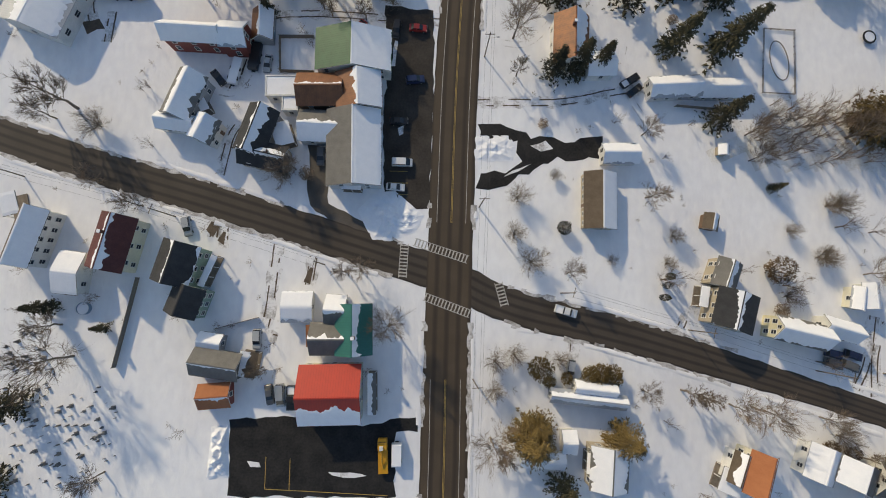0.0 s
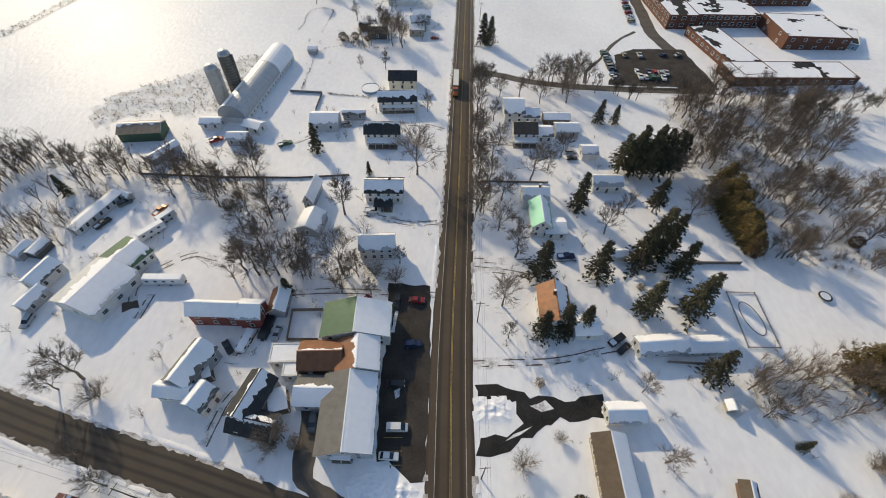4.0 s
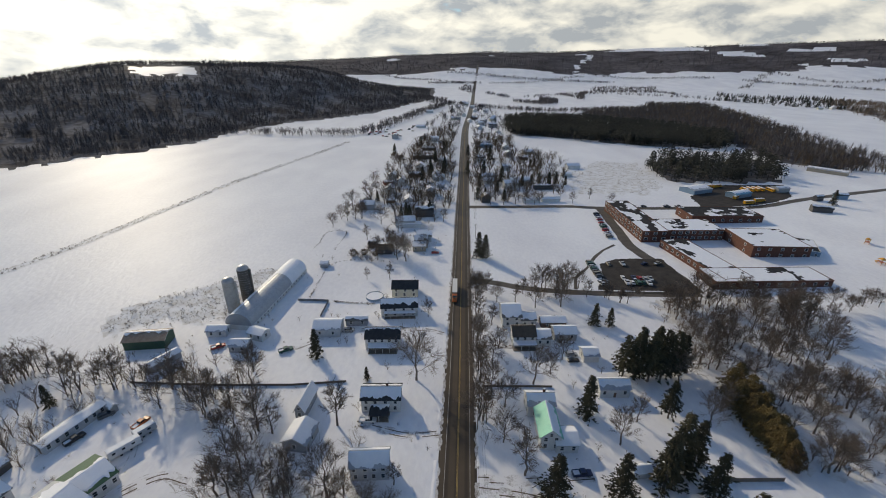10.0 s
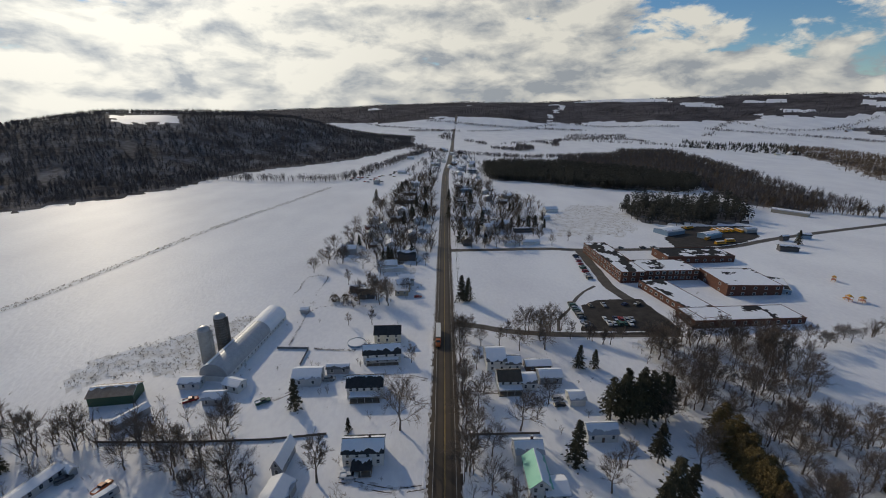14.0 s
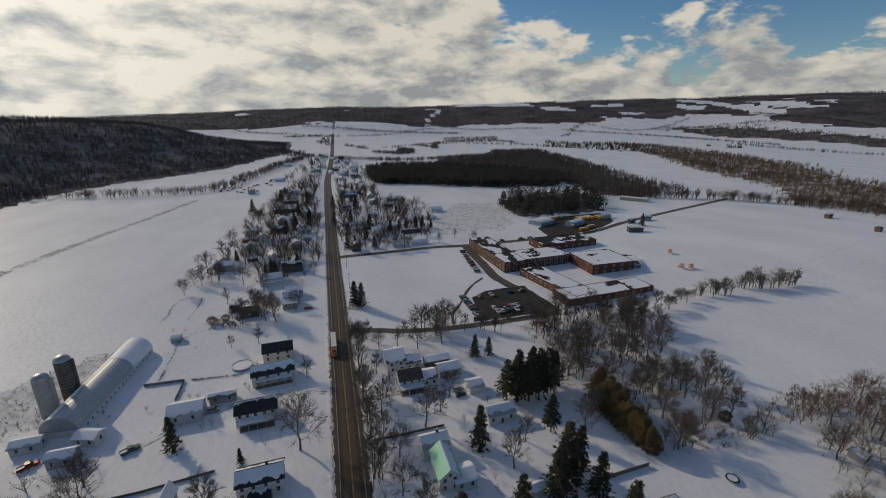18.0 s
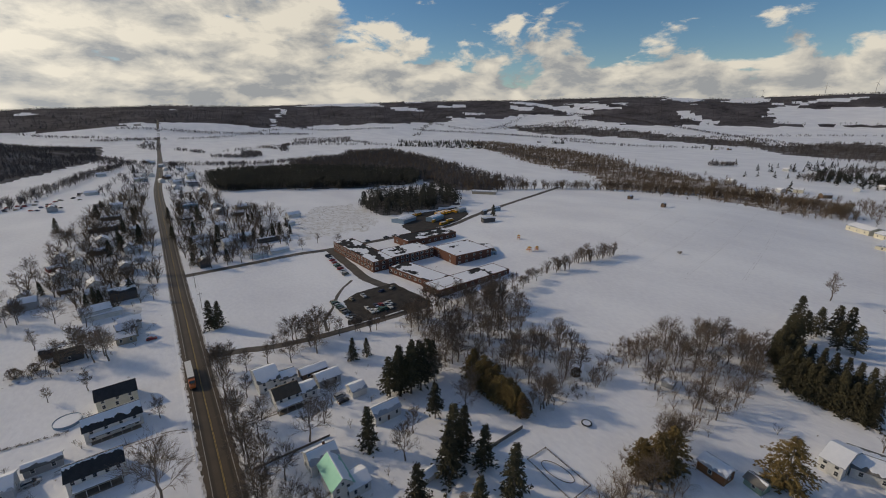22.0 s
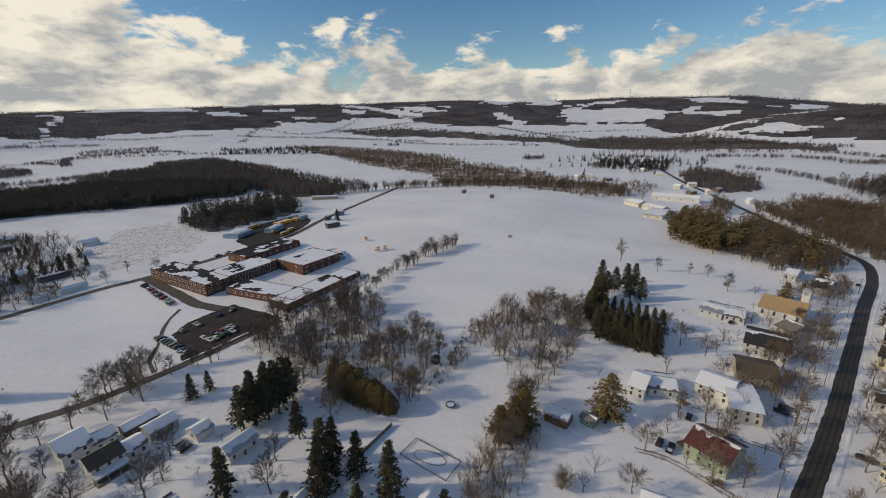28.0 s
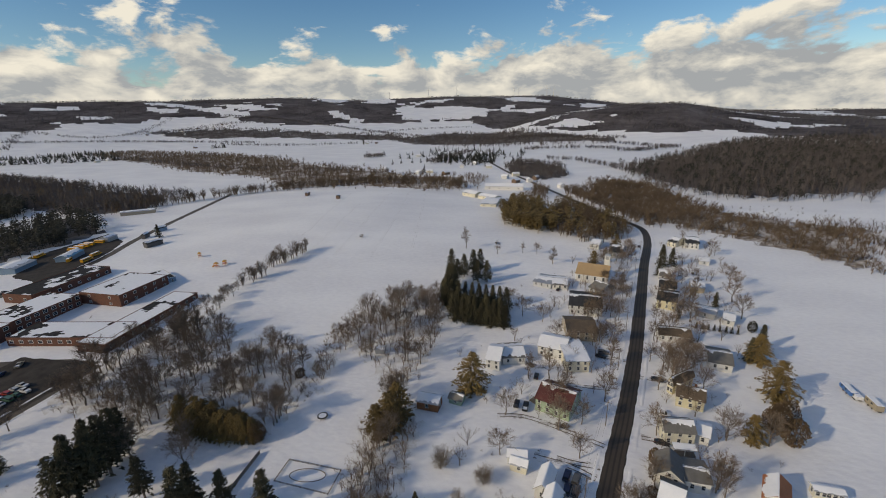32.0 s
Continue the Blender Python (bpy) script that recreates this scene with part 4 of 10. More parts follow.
# ---- many small trees in one mesh ----
def low_tree(seed, kind):
    """A cheap far tree 10 m high: a stem with upswept branch slivers, a shaggy cone or a rounded pine crown."""
    rng = random.Random(seed)
    b = Bag()
    if kind == "bare":
        b.tube((0, 0, -1), (0, 0, 6), 0.16, 0.07, 3)
        for i in range(28):
            # limbs and twigs that end on a rounded, uneven crown
            a = i * 2.4 + rng.uniform(-0.5, 0.5)
            h = rng.uniform(-0.55, 1.0)
            out = 2.7 * math.sqrt(max(0.03, 1 - h * h)) * rng.uniform(0.7, 1.08)
            tip = Vector((math.cos(a) * out, math.sin(a) * out, 6.3 + 3.5 * h * rng.uniform(0.85, 1.05)))
            o = Vector((tip.x * 0.22, tip.y * 0.22, max(1.6, tip.z - rng.uniform(2.4, 4.0))))
            w = rng.uniform(0.055, 0.12)
            b.add([o + Vector((-math.sin(a) * w, math.cos(a) * w, -w * 0.5)), o - Vector((-math.sin(a) * w, math.cos(a) * w, -w * 0.5)), tip], [(0, 1, 2)])
    elif kind == "shrub":
        for i in range(18):
            a, lean = rng.uniform(0, 6.28), rng.uniform(0.1, 1.1)
            o = Vector((rng.gauss(0, 0.7), rng.gauss(0, 0.7), -0.3))
            ln = rng.uniform(5.0, 9.5)
            tip = o + Vector((math.cos(a) * lean, math.sin(a) * lean, 1)).normalized() * ln
            w = rng.uniform(0.10, 0.24)
            sd = Vector((-math.sin(a) * w, math.cos(a) * w, 0))
            mid = o.lerp(tip, 0.65)
            b.add([o, mid + sd, tip, mid - sd], [(0, 1, 2), (0, 2, 3)])
    elif kind == "pine":
        b.tube((0, 0, -1), (0, 0, 8), 0.17, 0.06, 3)
        for i in range(22):
            f = 0.22 + 0.78 * ((i + rng.random()) / 22) ** 0.85
            a = i * 2.4 + rng.uniform(-0.6, 0.6)
            r = 2.2 * math.sqrt(max(0.02, 1 - ((f - 0.42) / 0.6) ** 2)) * rng.uniform(0.7, 1.1)
            o = Vector((math.cos(a) * r * 0.35, math.sin(a) * r * 0.35, f * 10))
            tip = Vector((math.cos(a) * r, math.sin(a) * r, f * 10 + rng.uniform(-0.2, 0.5)))
            sd = Vector((-math.sin(a), math.cos(a), rng.uniform(-0.5, 0.5))) * rng.uniform(0.55, 0.95)
            up_ = Vector((0, 0, rng.uniform(0.3, 0.8)))
            b.add([o, tip.lerp(o, 0.3) + sd, tip, tip.lerp(o, 0.3) - sd, tip.lerp(o, 0.5) + up_], [(0, 1, 4), (1, 2, 4), (2, 3, 4), (3, 0, 4)])
    else:
        b.tube((0, 0, -1), (0, 0, 8), 0.15, 0.05, 3)
        for i in range(17):
            f = 0.06 + 0.94 * i / 17
            a = i * 2.4 + rng.uniform(-0.5, 0.5)
            r = 2.3 * (1 - f) + 0.35
            o = Vector((0, 0, f * 10))
            tip = Vector((math.cos(a) * r, math.sin(a) * r, f * 10 - 0.5))
            sd = Vector((-math.sin(a), math.cos(a), 0.1)) * r * 0.55
            b.add([o + Vector((0, 0, 0.9)), tip * 0.75 + o * 0.25 + sd, tip - Vector((0, 0, 0.3)), tip * 0.75 + o * 0.25 - sd], [(0, 1, 2), (0, 2, 3)])
    return b


LOW = {k: [low_tree(s, k) for s in seeds] for k, seeds in (("bare", (1, 2, 3)), ("cone", (4, 5, 6)), ("pine", (7, 8, 9)), ("shrub", (51, 52, 53)))}


def brush_tree(seed, spread, thin=0.055, rates=(0, 5, 4)):
    """A mid-distance leafless tree 10 m high, twigs and trunk in one bag."""
    rng = random.Random(seed)
    b = Bag()
    b.tube((0, 0, -0.5), (0, 0, 2.4), 0.2, 0.16, 4)
    for i in range(6):
        a = 2 * math.pi * (i + rng.uniform(-0.3, 0.3)) / 6
        lean = rng.uniform(0.15, 0.9) * spread
        o = Vector((0, 0, rng.uniform(0.8, 2.8)))
        tip = o + Vector((math.cos(a) * lean, math.sin(a) * lean, 1)).normalized() * rng.uniform(3.6, 5.6)
        b.tube(o, tip, 1.8 * thin, thin * 0.8, 3)
        for k in range(rates[2]):
            at = o.lerp(tip, rng.uniform(0.3, 1.0))
            way = (tip - o).normalized() + Vector((rng.gauss(0, 0.5), rng.gauss(0, 0.5), rng.gauss(0.15, 0.3)))
            end = at + way.normalized() * rng.uniform(1.6, 2.8)
            limb((b, b), rng, at, way, (end - at).length, thin, 0, rates, 0.1)
            for j in range(rates[1]):
                limb((b, b), rng, at.lerp(end, rng.uniform(0.15, 0.95)), way + Vector((rng.gauss(0, 0.7), rng.gauss(0, 0.7), rng.gauss(0.2, 0.5))), rng.uniform(0.8, 1.9), thin * 0.8, 0, rates, 0.15)
    hi = max(p[2] for p in b.v)
    b.v = [(p[0] * 10 / hi, p[1] * 10 / hi, p[2] * 10 / hi) for p in b.v]
    return b


LOW["brush"] = [brush_tree(41, 0.8), brush_tree(42, 1.1), brush_tree(43, 0.6)]
LOW["scrub"] = [brush_tree(44, 0.9, 0.034, (0, 6, 5)), brush_tree(45, 1.2, 0.034, (0, 6, 5)), brush_tree(46, 0.7, 0.034, (0, 6, 5))]


def woods(name, label, spots, mat, kind="bare", low=8, high=14, seed=1, fat=1.0):
    """Joins many far trees into one mesh. spots: x, y pairs."""
    rng = np.random.default_rng(seed)
    groups_v, groups_f, base = [], [], 0
    for k, proto in enumerate(LOW[kind]):
        mine = np.array(spots[k::3], float).reshape(-1, 2)
        if not len(mine):
            continue
        v = np.array(proto.v, float)
        tri = []
        for f in proto.f:
            tri += [(f[0], f[i], f[i + 1]) for i in range(1, len(f) - 1)]
        tri = np.array(tri)
        a = rng.uniform(0, 2 * np.pi, len(mine))
        s = rng.uniform(low, high, len(mine)) / 10
        z = np.array([ground_height(x, y) for x, y in mine])
        w = s * fat
        x = (v[None, :, 0] * np.cos(a)[:, None] - v[None, :, 1] * np.sin(a)[:, None]) * w[:, None] + mine[:, :1]
        y = (v[None, :, 0] * np.sin(a)[:, None] + v[None, :, 1] * np.cos(a)[:, None]) * w[:, None] + mine[:, 1:]
        zz = v[None, :, 2] * s[:, None] + z[:, None]
        groups_v.append(np.stack([x, y, zz], -1).reshape(-1, 3))
        groups_f.append((tri[None] + (base + np.arange(len(mine)) * len(v))[:, None, None]).reshape(-1, 3))
        base += len(mine) * len(v)
    if not groups_v:
        return None
    vv, ff = np.concatenate(groups_v), np.concatenate(groups_f)
    me = bpy.data.meshes.new(name)
    me.vertices.add(len(vv))
    me.vertices.foreach_set("co", vv.ravel())
    me.loops.add(ff.size)
    me.loops.foreach_set("vertex_index", ff.ravel().astype(np.int32))
    me.polygons.add(len(ff))
    me.polygons.foreach_set("loop_start", np.arange(0, ff.size, 3, dtype=np.int32))
    me.materials.append(mat)
    me.update()
    me.validate()
    return lone(name, me, label, "woods", "stuff")


def inside(poly, x, y):
    hit = False
    for (ax, ay), (bx, by) in zip(poly, poly[1:] + poly[:1]):
        if (ay > y) != (by > y) and x < (bx - ax) * (y - ay) / (by - ay) + ax:
            hit = not hit
    return hit


def spread_in(poly, count, seed):
    rng = random.Random(seed)
    xs, ys = [p[0] for p in poly], [p[1] for p in poly]
    out = []
    for _ in range(count * 40):
        if len(out) >= count:
            break
        x, y = rng.uniform(min(xs), max(xs)), rng.uniform(min(ys), max(ys))
        k = 0.03 * (max(xs) - min(xs))
        if inside(poly, x + k * noise.noise((x / 40, y / 40, 1)) + rng.gauss(0, k * 0.5), y + rng.gauss(0, k * 0.5)):
            out.append((x, y))
    return out


def spread_on(points, half, count, seed):
    """Spots along a line, within half metres of it."""
    rng = random.Random(seed)
    line = smooth_line(points, 5.0)
    out = []
    for _ in range(count):
        i = rng.randrange(len(line) - 1)
        p = line[i].lerp(line[i + 1], rng.random())
        out.append((p.x + rng.uniform(-half, half), p.y + rng.uniform(-half, half)))
    return out


# ---- named outlines ----
GROVE = [(108.4, 178.1), (138.6, 183.2), (177.1, 177.3), (178.9, 158.1), (163.5, 137.8), (149.4, 127.2), (175.4, 120.3), (160.3, 100.1), (129.5, 81.4), (113.1, 83.7), (113.4, 127.5), (101.5, 131.1), (109.3, 154.4)]
STUBBLE = [(-142.7, 156), (-140.8, 176.9), (-109.7, 202), (-88.5, 218.2), (-78.9, 217), (-86.8, 177.2), (-90.3, 165.1), (-106.9, 162.8), (-129.4, 158.2)]
THICKET = [(180.9, 89.6), (210.2, 88.5), (229.8, 60.3), (220.6, 43.2), (177.4, 39.5), (141.5, 43.8), (109.1, 39), (90.5, 43.6), (89.4, 50.1), (107.9, 46.3), (144.1, 51.6), (158.3, 69.1)]
BRUSH_SW = [(81.6, 42.6), (93.8, 49.9), (124.4, 51.3), (122.3, 33.3), (108.7, 34.6), (96.2, 32.9), (82.3, 31.2)]
CEMETERY = [(-98, -4.8), (-90.1, -8.7), (-82.6, -21.5), (-71.2, -23.5), (-69.5, -43.8), (-91.5, -43.4), (-95.3, -30)]
WILLOWS = [(146.9, 86.5), (180.9, 89.6), (200.3, 84.8), (191.5, 78.5), (161.2, 81), (136.2, 78.7)]
LOT_SOUTH = [(-44.7, -28.4), (-30, -28.1), (-14.3, -30.1), (-1, -28.5), (-1, -31.6), (-6.3, -31.9), (-6.6, -42.6), (-5.9, -46.3), (-44, -45.6)]
LOT_STORE = [(-10.5, 75.5), (2.5, 74.3), (2.5, 46.5), (1.2, 21.5), (-4.2, 21.1), (-9.8, 25.7), (-10.4, 46.2), (-8.9, 61.4)]
YARD_DRIVE = [(-28.7, 37.7), (-24.3, 36.8), (-23.4, 22.7), (-15.2, 17.8), (-13.1, 15), (-20.7, 17), (-28.4, 21.9)]
DRIVE_E1 = [(13.8, 43.4), (21.7, 43.5), (27.5, 40.2), (32.7, 41), (36.3, 39.3), (45.6, 40.9), (45.3, 34.9), (34, 34.7), (22.9, 29.3), (19.1, 27.2), (13.7, 26.8), (13.7, 30.9), (22.2, 31.6), (24.7, 34.1), (23.8, 39), (13.8, 39.2)]
SCHOOL_LOT = [(99.2, 222.4), (111.5, 229.9), (138.3, 229.5), (139.7, 192.2), (134, 185), (86.8, 190.1), (95.3, 208.4)]
BUS_YARD = [(225.8, 357.7), (272.5, 396.2), (338.4, 395.4), (314.4, 355), (263.7, 323.3), (218.9, 325.1)]
STORE_ISLAND = [(-16.4, 21), (-11.9, 25.6), (-7, 26), (-1.6, 21.2), (0.1, 19.8), (-2, 15.5), (-8.2, 13.2), (-12.7, 13.6)]
PILE = [(-48.6, -30), (-44.8, -29.5), (-44.1, -41.3), (-49.2, -41.8)]
DARK_WOODS = [(118, 712), (165, 688), (243, 642), (320, 600), (388, 578), (438, 618), (468, 696), (394, 824), (292, 904), (200, 928), (150, 884)]
BROWN_WOODS = [(300, 925), (385, 1080), (400, 1108), (530, 1130), (607, 1258), (762, 1255), (659, 877), (580, 640), (540, 484), (431, 436), (410, 493), (430, 598), (445, 691), (458, 800), (400, 840)]
PINES_SCHOOL = [(235.3, 464.9), (286.3, 535.8), (324.9, 502.4), (407.4, 520.9), (353, 406.8), (314.1, 400.2), (245.4, 407.4), (228.5, 418.8)]
ROUGH_LOT = [(142.8, 442.3), (202.8, 506.6), (238.8, 494.5), (217.5, 396.6), (192.6, 367.1), (126.1, 367.2)]
VILLAGE_WEST = [(-54.1, 340.5), (-41.7, 427.1), (-35.5, 546.4), (-20.5, 633), (35.6, 787.4), (21.5, 416.5), (15.8, 326.1), (0.5, 276.2), (-24.8, 299.1), (-36.1, 325.7)]
VILLAGE_EAST = [(48.5, 548.5), (65.8, 661.6), (118.7, 663.5), (103.8, 549.9), (150.1, 515.4), (135.8, 418.1), (113.5, 358.3), (66, 341.5), (35.2, 341.3)]
CROSSWALKS = [(-2.3, 13.2, 11, 8.8, 16), (0.2, -0.2, 11.5, -4.5, 14), (-4.6, 12.7, -5.1, 4.3, 10), (18.5, 3.2, 20, -2.6, 7)]
TRACKS = [
    [(13.9, 49.4), (21.8, 49.6), (36.6, 50.2), (51, 53.3), (58.7, 53.8)],
    [(37, -11.4), (36.3, -15.9), (35.3, -19.7)],
    [(-50.4, 18.9), (-50.7, 14)],
    [(-48.3, 18.5), (-48.1, 11.3)],
    [(-26.5, 10.3), (-27.6, 2.5)],
    [(-35.3, 13.5), (-36.6, -2.2), (-37.6, -8.9), (-34.6, -10.2)],
    [(62.6, -10.7), (65.6, -5.1), (70.2, -2.3)],
    [(107.9, -23.3), (111.6, -16.5), (114.4, -5.2)],
    [(-40.4, 45.6), (-47.1, 41), (-49.9, 29.5)],
    [(-78.8, 71.6), (-79.5, 63.3)],
    [(16.2, 84.3), (30.7, 83.8), (48.8, 85)],
    [(5.8, 100.8), (-5.4, 100.3), (-21.3, 105.1)],
    [(8, 154.4), (-3.2, 157.8), (-31.8, 156.9), (-55.4, 142.9)],
    [(16, 81.1), (26.6, 79.6), (33.2, 77.9)],
    [(-83.2, 66.6), (-83.9, 76.7), (-73.1, 85.9), (-64, 84.7)],
    [(-48.2, 51.5), (-42.1, 68.9), (-30.1, 72.5), (4.2, 71.3)],
    [(20.5, 145), (49.5, 144.2), (60.1, 138.5)],
    [(122.1, -28.1), (127.6, -16), (132.6, -2.7), (131.9, 7.4)],
    [(112.6, -25.2), (113.5, -16.5), (114.7, -12.3)],
    [(140.6, -42.8), (139.2, -53.7)],
    [(128, -40.7), (126.7, -50.8)],
    [(163.9, -48.2), (162.3, -58.5)],
    [(175.5, -46.3), (178.4, -35)],
    [(153.6, -35.4), (154.7, -18.4)],
]

# ---- woods and clearings of the far country ----
FOOT_AZ = (13.9, 16.4, 23.5, 27.6, 36.0, 38.2, 42.5, 49.4, 55.8, 59.0, 67.6, 74.9, 79.8, 82.9, 84.7, 86.3, 92.8, 96.2, 104.0)
FOOT_R = (2728, 2717, 2840, 2784, 2885, 2909, 2921, 2979, 2730, 2676, 2686, 2752, 2807, 2740, 2644, 2461, 1914, 1810, 1767)
RIDGE_FIELDS = [
    [(1285, 3576), (1800, 4337), (1929, 4282), (2113, 4194), (1979, 3406), (1862, 3210), (1485, 3548)],
    [(2552, 3942), (2742, 3813), (2228, 3136), (2112, 3252)],
    [(1886, 3110), (1986, 3030), (2027, 2865), (1978, 2798), (1816, 2905)],
    [(2218, 2957), (2432, 2862), (2345, 2762), (2199, 2807)],
    [(3344, 3297), (3442, 3195), (3573, 3048), (3554, 3071), (3363, 3279)],
    [(2589, 2514), (2696, 2334), (2538, 2200), (2472, 2333)],
    [(2769, 2338), (2848, 2146), (2726, 1800), (2587, 1756), (2604, 2016)],
    [(3024, 2278), (2880, 1729), (2789, 1675), (2787, 1994)],
    [(1890, 2396), (1910, 2287), (2071, 2259), (2017, 2177), (2301, 2098), (2393, 2128), (2563, 1812), (2378, 1616), (2349, 1412), (2230, 1341), (1728, 2198)],
    [(1130, 3565), (1147, 3544), (902, 2852), (808, 2675), (782, 2671), (899, 2916)],
    [(4209, 2084), (4319, 1847), (4394, 1661), (3381, 1421), (3330, 1571)],
    [(4394, 1661), (3844, 1123), (3629, 1082), (3616, 1316)],
    [(3438, 895), (3679, 762), (3783, 614), (3666, 583), (3549, 734), (3398, 821)],
    [(3139, 952), (3384, 880), (3262, 747), (3385, 619), (3436, 478), (3152, 285), (2961, 219), (2888, 362), (2784, 566), (2723, 770), (2996, 850)],
    [(2925, 1335), (2925, 1206), (2734, 1126), (2645, 940), (2521, 1019), (2760, 1218)],
    [(3395, 184), (3439, 128), (3241, 64), (3161, 144)],
    [(3951, 212), (4053, 8), (3738, -178), (3563, -157), (3624, 2), (3623, 104)],
    [(3725, -485), (3709, -597), (3592, -580), (3579, -469)],
    [(1935, -102), (2067, -167), (2063, -209), (1918, -324), (1879, -217), (1836, -199)],
    [(2613, 754), (2808, 350), (2652, 271), (2522, 600)]]
RIVER_WOODS = [(2015, 1889), (2134, 1614), (2177, 1309), (2135, 1038), (2134, 640), (1990, 519), (2220, 394), (2264, 350), (2189, 118), (1780, -89), (1598, -297), (1528, -292), (1471, -142), (1471, 23), (1424, 64), (1458, 238), (1629, 403), (1864, 582), (1967, 865), (1971, 1185), (1885, 1428), (1908, 1769)]
HAMLET_PINES = [(978, 208), (1093, 214), (1092, 163), (1165, 86), (971, 59), (909, 113), (955, 180)]
HAMLET_WOODS = [(901, 38), (988, 11), (956, -34), (912, -79), (744, -73), (706, -32), (748, 5), (796, 26)]
BAND = [(1227, 1419), (1382, 1434), (1322, 1215), (1224, 930), (1096, 660), (932, 489), (818, 274), (740, 142), (736, 65), (656, 57), (574, 94), (594, 142), (616, 254), (573, 345), (713, 447), (757, 554), (820, 720), (970, 951), (1099, 1214)]
MEADOW_HEDGE = [(716, 2052), (848, 2097), (944, 2076), (1004, 2058), (889, 1808), (821, 1771), (667, 1785), (630, 1814)]
MEADOW_COPSE = [(349, 1477), (383, 1395), (347, 1262), (299, 1280)]
LANE_PINES = [(1105, 1763), (1107, 1542), (1340, 1548), (1327, 1411), (1144, 1218), (994, 1236), (982, 1401), (1007, 1591)]

# ---- land ----
def land():
    """One sheet from the crossing to the horizon: rings of growing radius, with a ground cover for each face."""
    b = Bag()
    rough = random.Random(40)
    radii = [0.0]
    r = 12.0
    while r < 4880:
        radii.append(r)
        r *= 1.018 if r > 700 else 1.026 if r > 90 else 1.12
    n = 600
    b.v.append((0, 0, ground_height(0, 0)))
    for r in radii[1:]:
        for k in range(n):
            # ragged edges between one ground cover and the next
            a, rr = 2 * math.pi * k / n, r
            if r > 120:
                a += rough.uniform(-0.0036, 0.0036)
                rr = r * (1 + rough.uniform(-0.0065, 0.0065))
            x, y = rr * math.sin(a), rr * math.cos(a)
            b.v.append((x, y, ground_height(x, y)))
    for k in range(n):
        b.f.append((0, 1 + k, 1 + (k + 1) % n))
        b.m.append(0)
    for i in range(1, len(radii) - 1):
        for k in range(n):
            p, q = 1 + (i - 1) * n, 1 + i * n
            b.f.append((p + k, q + k, q + (k + 1) % n, p + (k + 1) % n))
            rr, a = (radii[i] + radii[i + 1]) / 2, 360 * (k + 0.5) / n
            az = a if a < 180 else a - 360
            x, y = rr * math.sin(radians(a)), rr * math.cos(radians(a))
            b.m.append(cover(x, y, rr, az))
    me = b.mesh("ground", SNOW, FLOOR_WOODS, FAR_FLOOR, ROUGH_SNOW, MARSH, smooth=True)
    me.flip_normals()
    return lone("ground", me, "snow-covered valley floor rising to wooded hills and far ridges", "ground", "structure")


def base_run(az):
    """How far from the crossing the hill's woods reach."""
    return 2400 if az < -26 else table(az, HILL_AZ, HILL_BASE) + table(az, HILL_AZ, HILL_RUN) + 330


def cover(x, y, r, az):
    """Which ground lies at a place: snow, woodland floor, far fields, stubble or marsh."""
    wob = 7 * noise.noise((x / 14, y / 14, 2)) + 4 * noise.noise((x / 5, y / 5, 6))
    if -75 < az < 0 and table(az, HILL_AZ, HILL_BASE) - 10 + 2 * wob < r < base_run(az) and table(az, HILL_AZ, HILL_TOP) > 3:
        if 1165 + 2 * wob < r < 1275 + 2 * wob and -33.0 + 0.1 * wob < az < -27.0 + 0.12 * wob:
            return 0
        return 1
    if r > 1600:
        jx, jy = x + 60 * noise.noise((x / 150, y / 150, 9)), y + 60 * noise.noise((x / 150, y / 150, 19))
        if r > table(az, FOOT_AZ, FOOT_R) + 90 * noise.noise((x / 200, y / 200, 3)):
            for poly in RIDGE_FIELDS:
                if inside(poly, jx, jy):
                    return 0
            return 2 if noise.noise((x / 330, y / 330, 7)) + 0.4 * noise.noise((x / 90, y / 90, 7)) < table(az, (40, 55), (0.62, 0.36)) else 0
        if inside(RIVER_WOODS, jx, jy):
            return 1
        return 0
    px, py = x + wob, y - wob
    for poly, kind, (x0, x1, y0, y1) in COVERS:
        if x0 < px < x1 and y0 < py < y1 and inside(poly, px, py):
            return kind
    return 0


FOREST_EAST = [(783, -184), (850, -174), (947, -255), (1059, -340), (1354, -522), (1519, -690), (1500, -1000), (1000, -900), (600, -430), (545, -262), (583, -235), (638, -200)]
BRUSH_LANE = [(650, -92), (719, -153), (587, -188), (495, -186), (434, -154), (420, -122), (487, -100)]
BRUSH_EAST = [(580, -62), (706, -117), (680, -185), (533, -196), (476, -214), (443, -248), (418, -308), (301, -228), (338, -212), (387, -168), (422, -134), (527, -102)]


def drawn_in(poly, k):
    """Ground cover under trees stops a little inside their outline."""
    cx, cy = sum(p[0] for p in poly) / len(poly), sum(p[1] for p in poly) / len(poly)
    f = 0.93 if k in (1, 4) else 1.0
    return [(cx + (x - cx) * f, cy + (y - cy) * f) for x, y in poly]


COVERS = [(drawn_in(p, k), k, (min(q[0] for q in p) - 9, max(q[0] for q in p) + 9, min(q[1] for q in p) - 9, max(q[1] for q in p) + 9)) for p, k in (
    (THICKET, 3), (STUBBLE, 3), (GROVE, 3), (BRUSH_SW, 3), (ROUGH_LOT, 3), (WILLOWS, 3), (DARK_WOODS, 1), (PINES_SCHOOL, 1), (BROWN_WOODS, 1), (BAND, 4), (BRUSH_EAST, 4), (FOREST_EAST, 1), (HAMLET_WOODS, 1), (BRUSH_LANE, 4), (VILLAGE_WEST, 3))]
land()


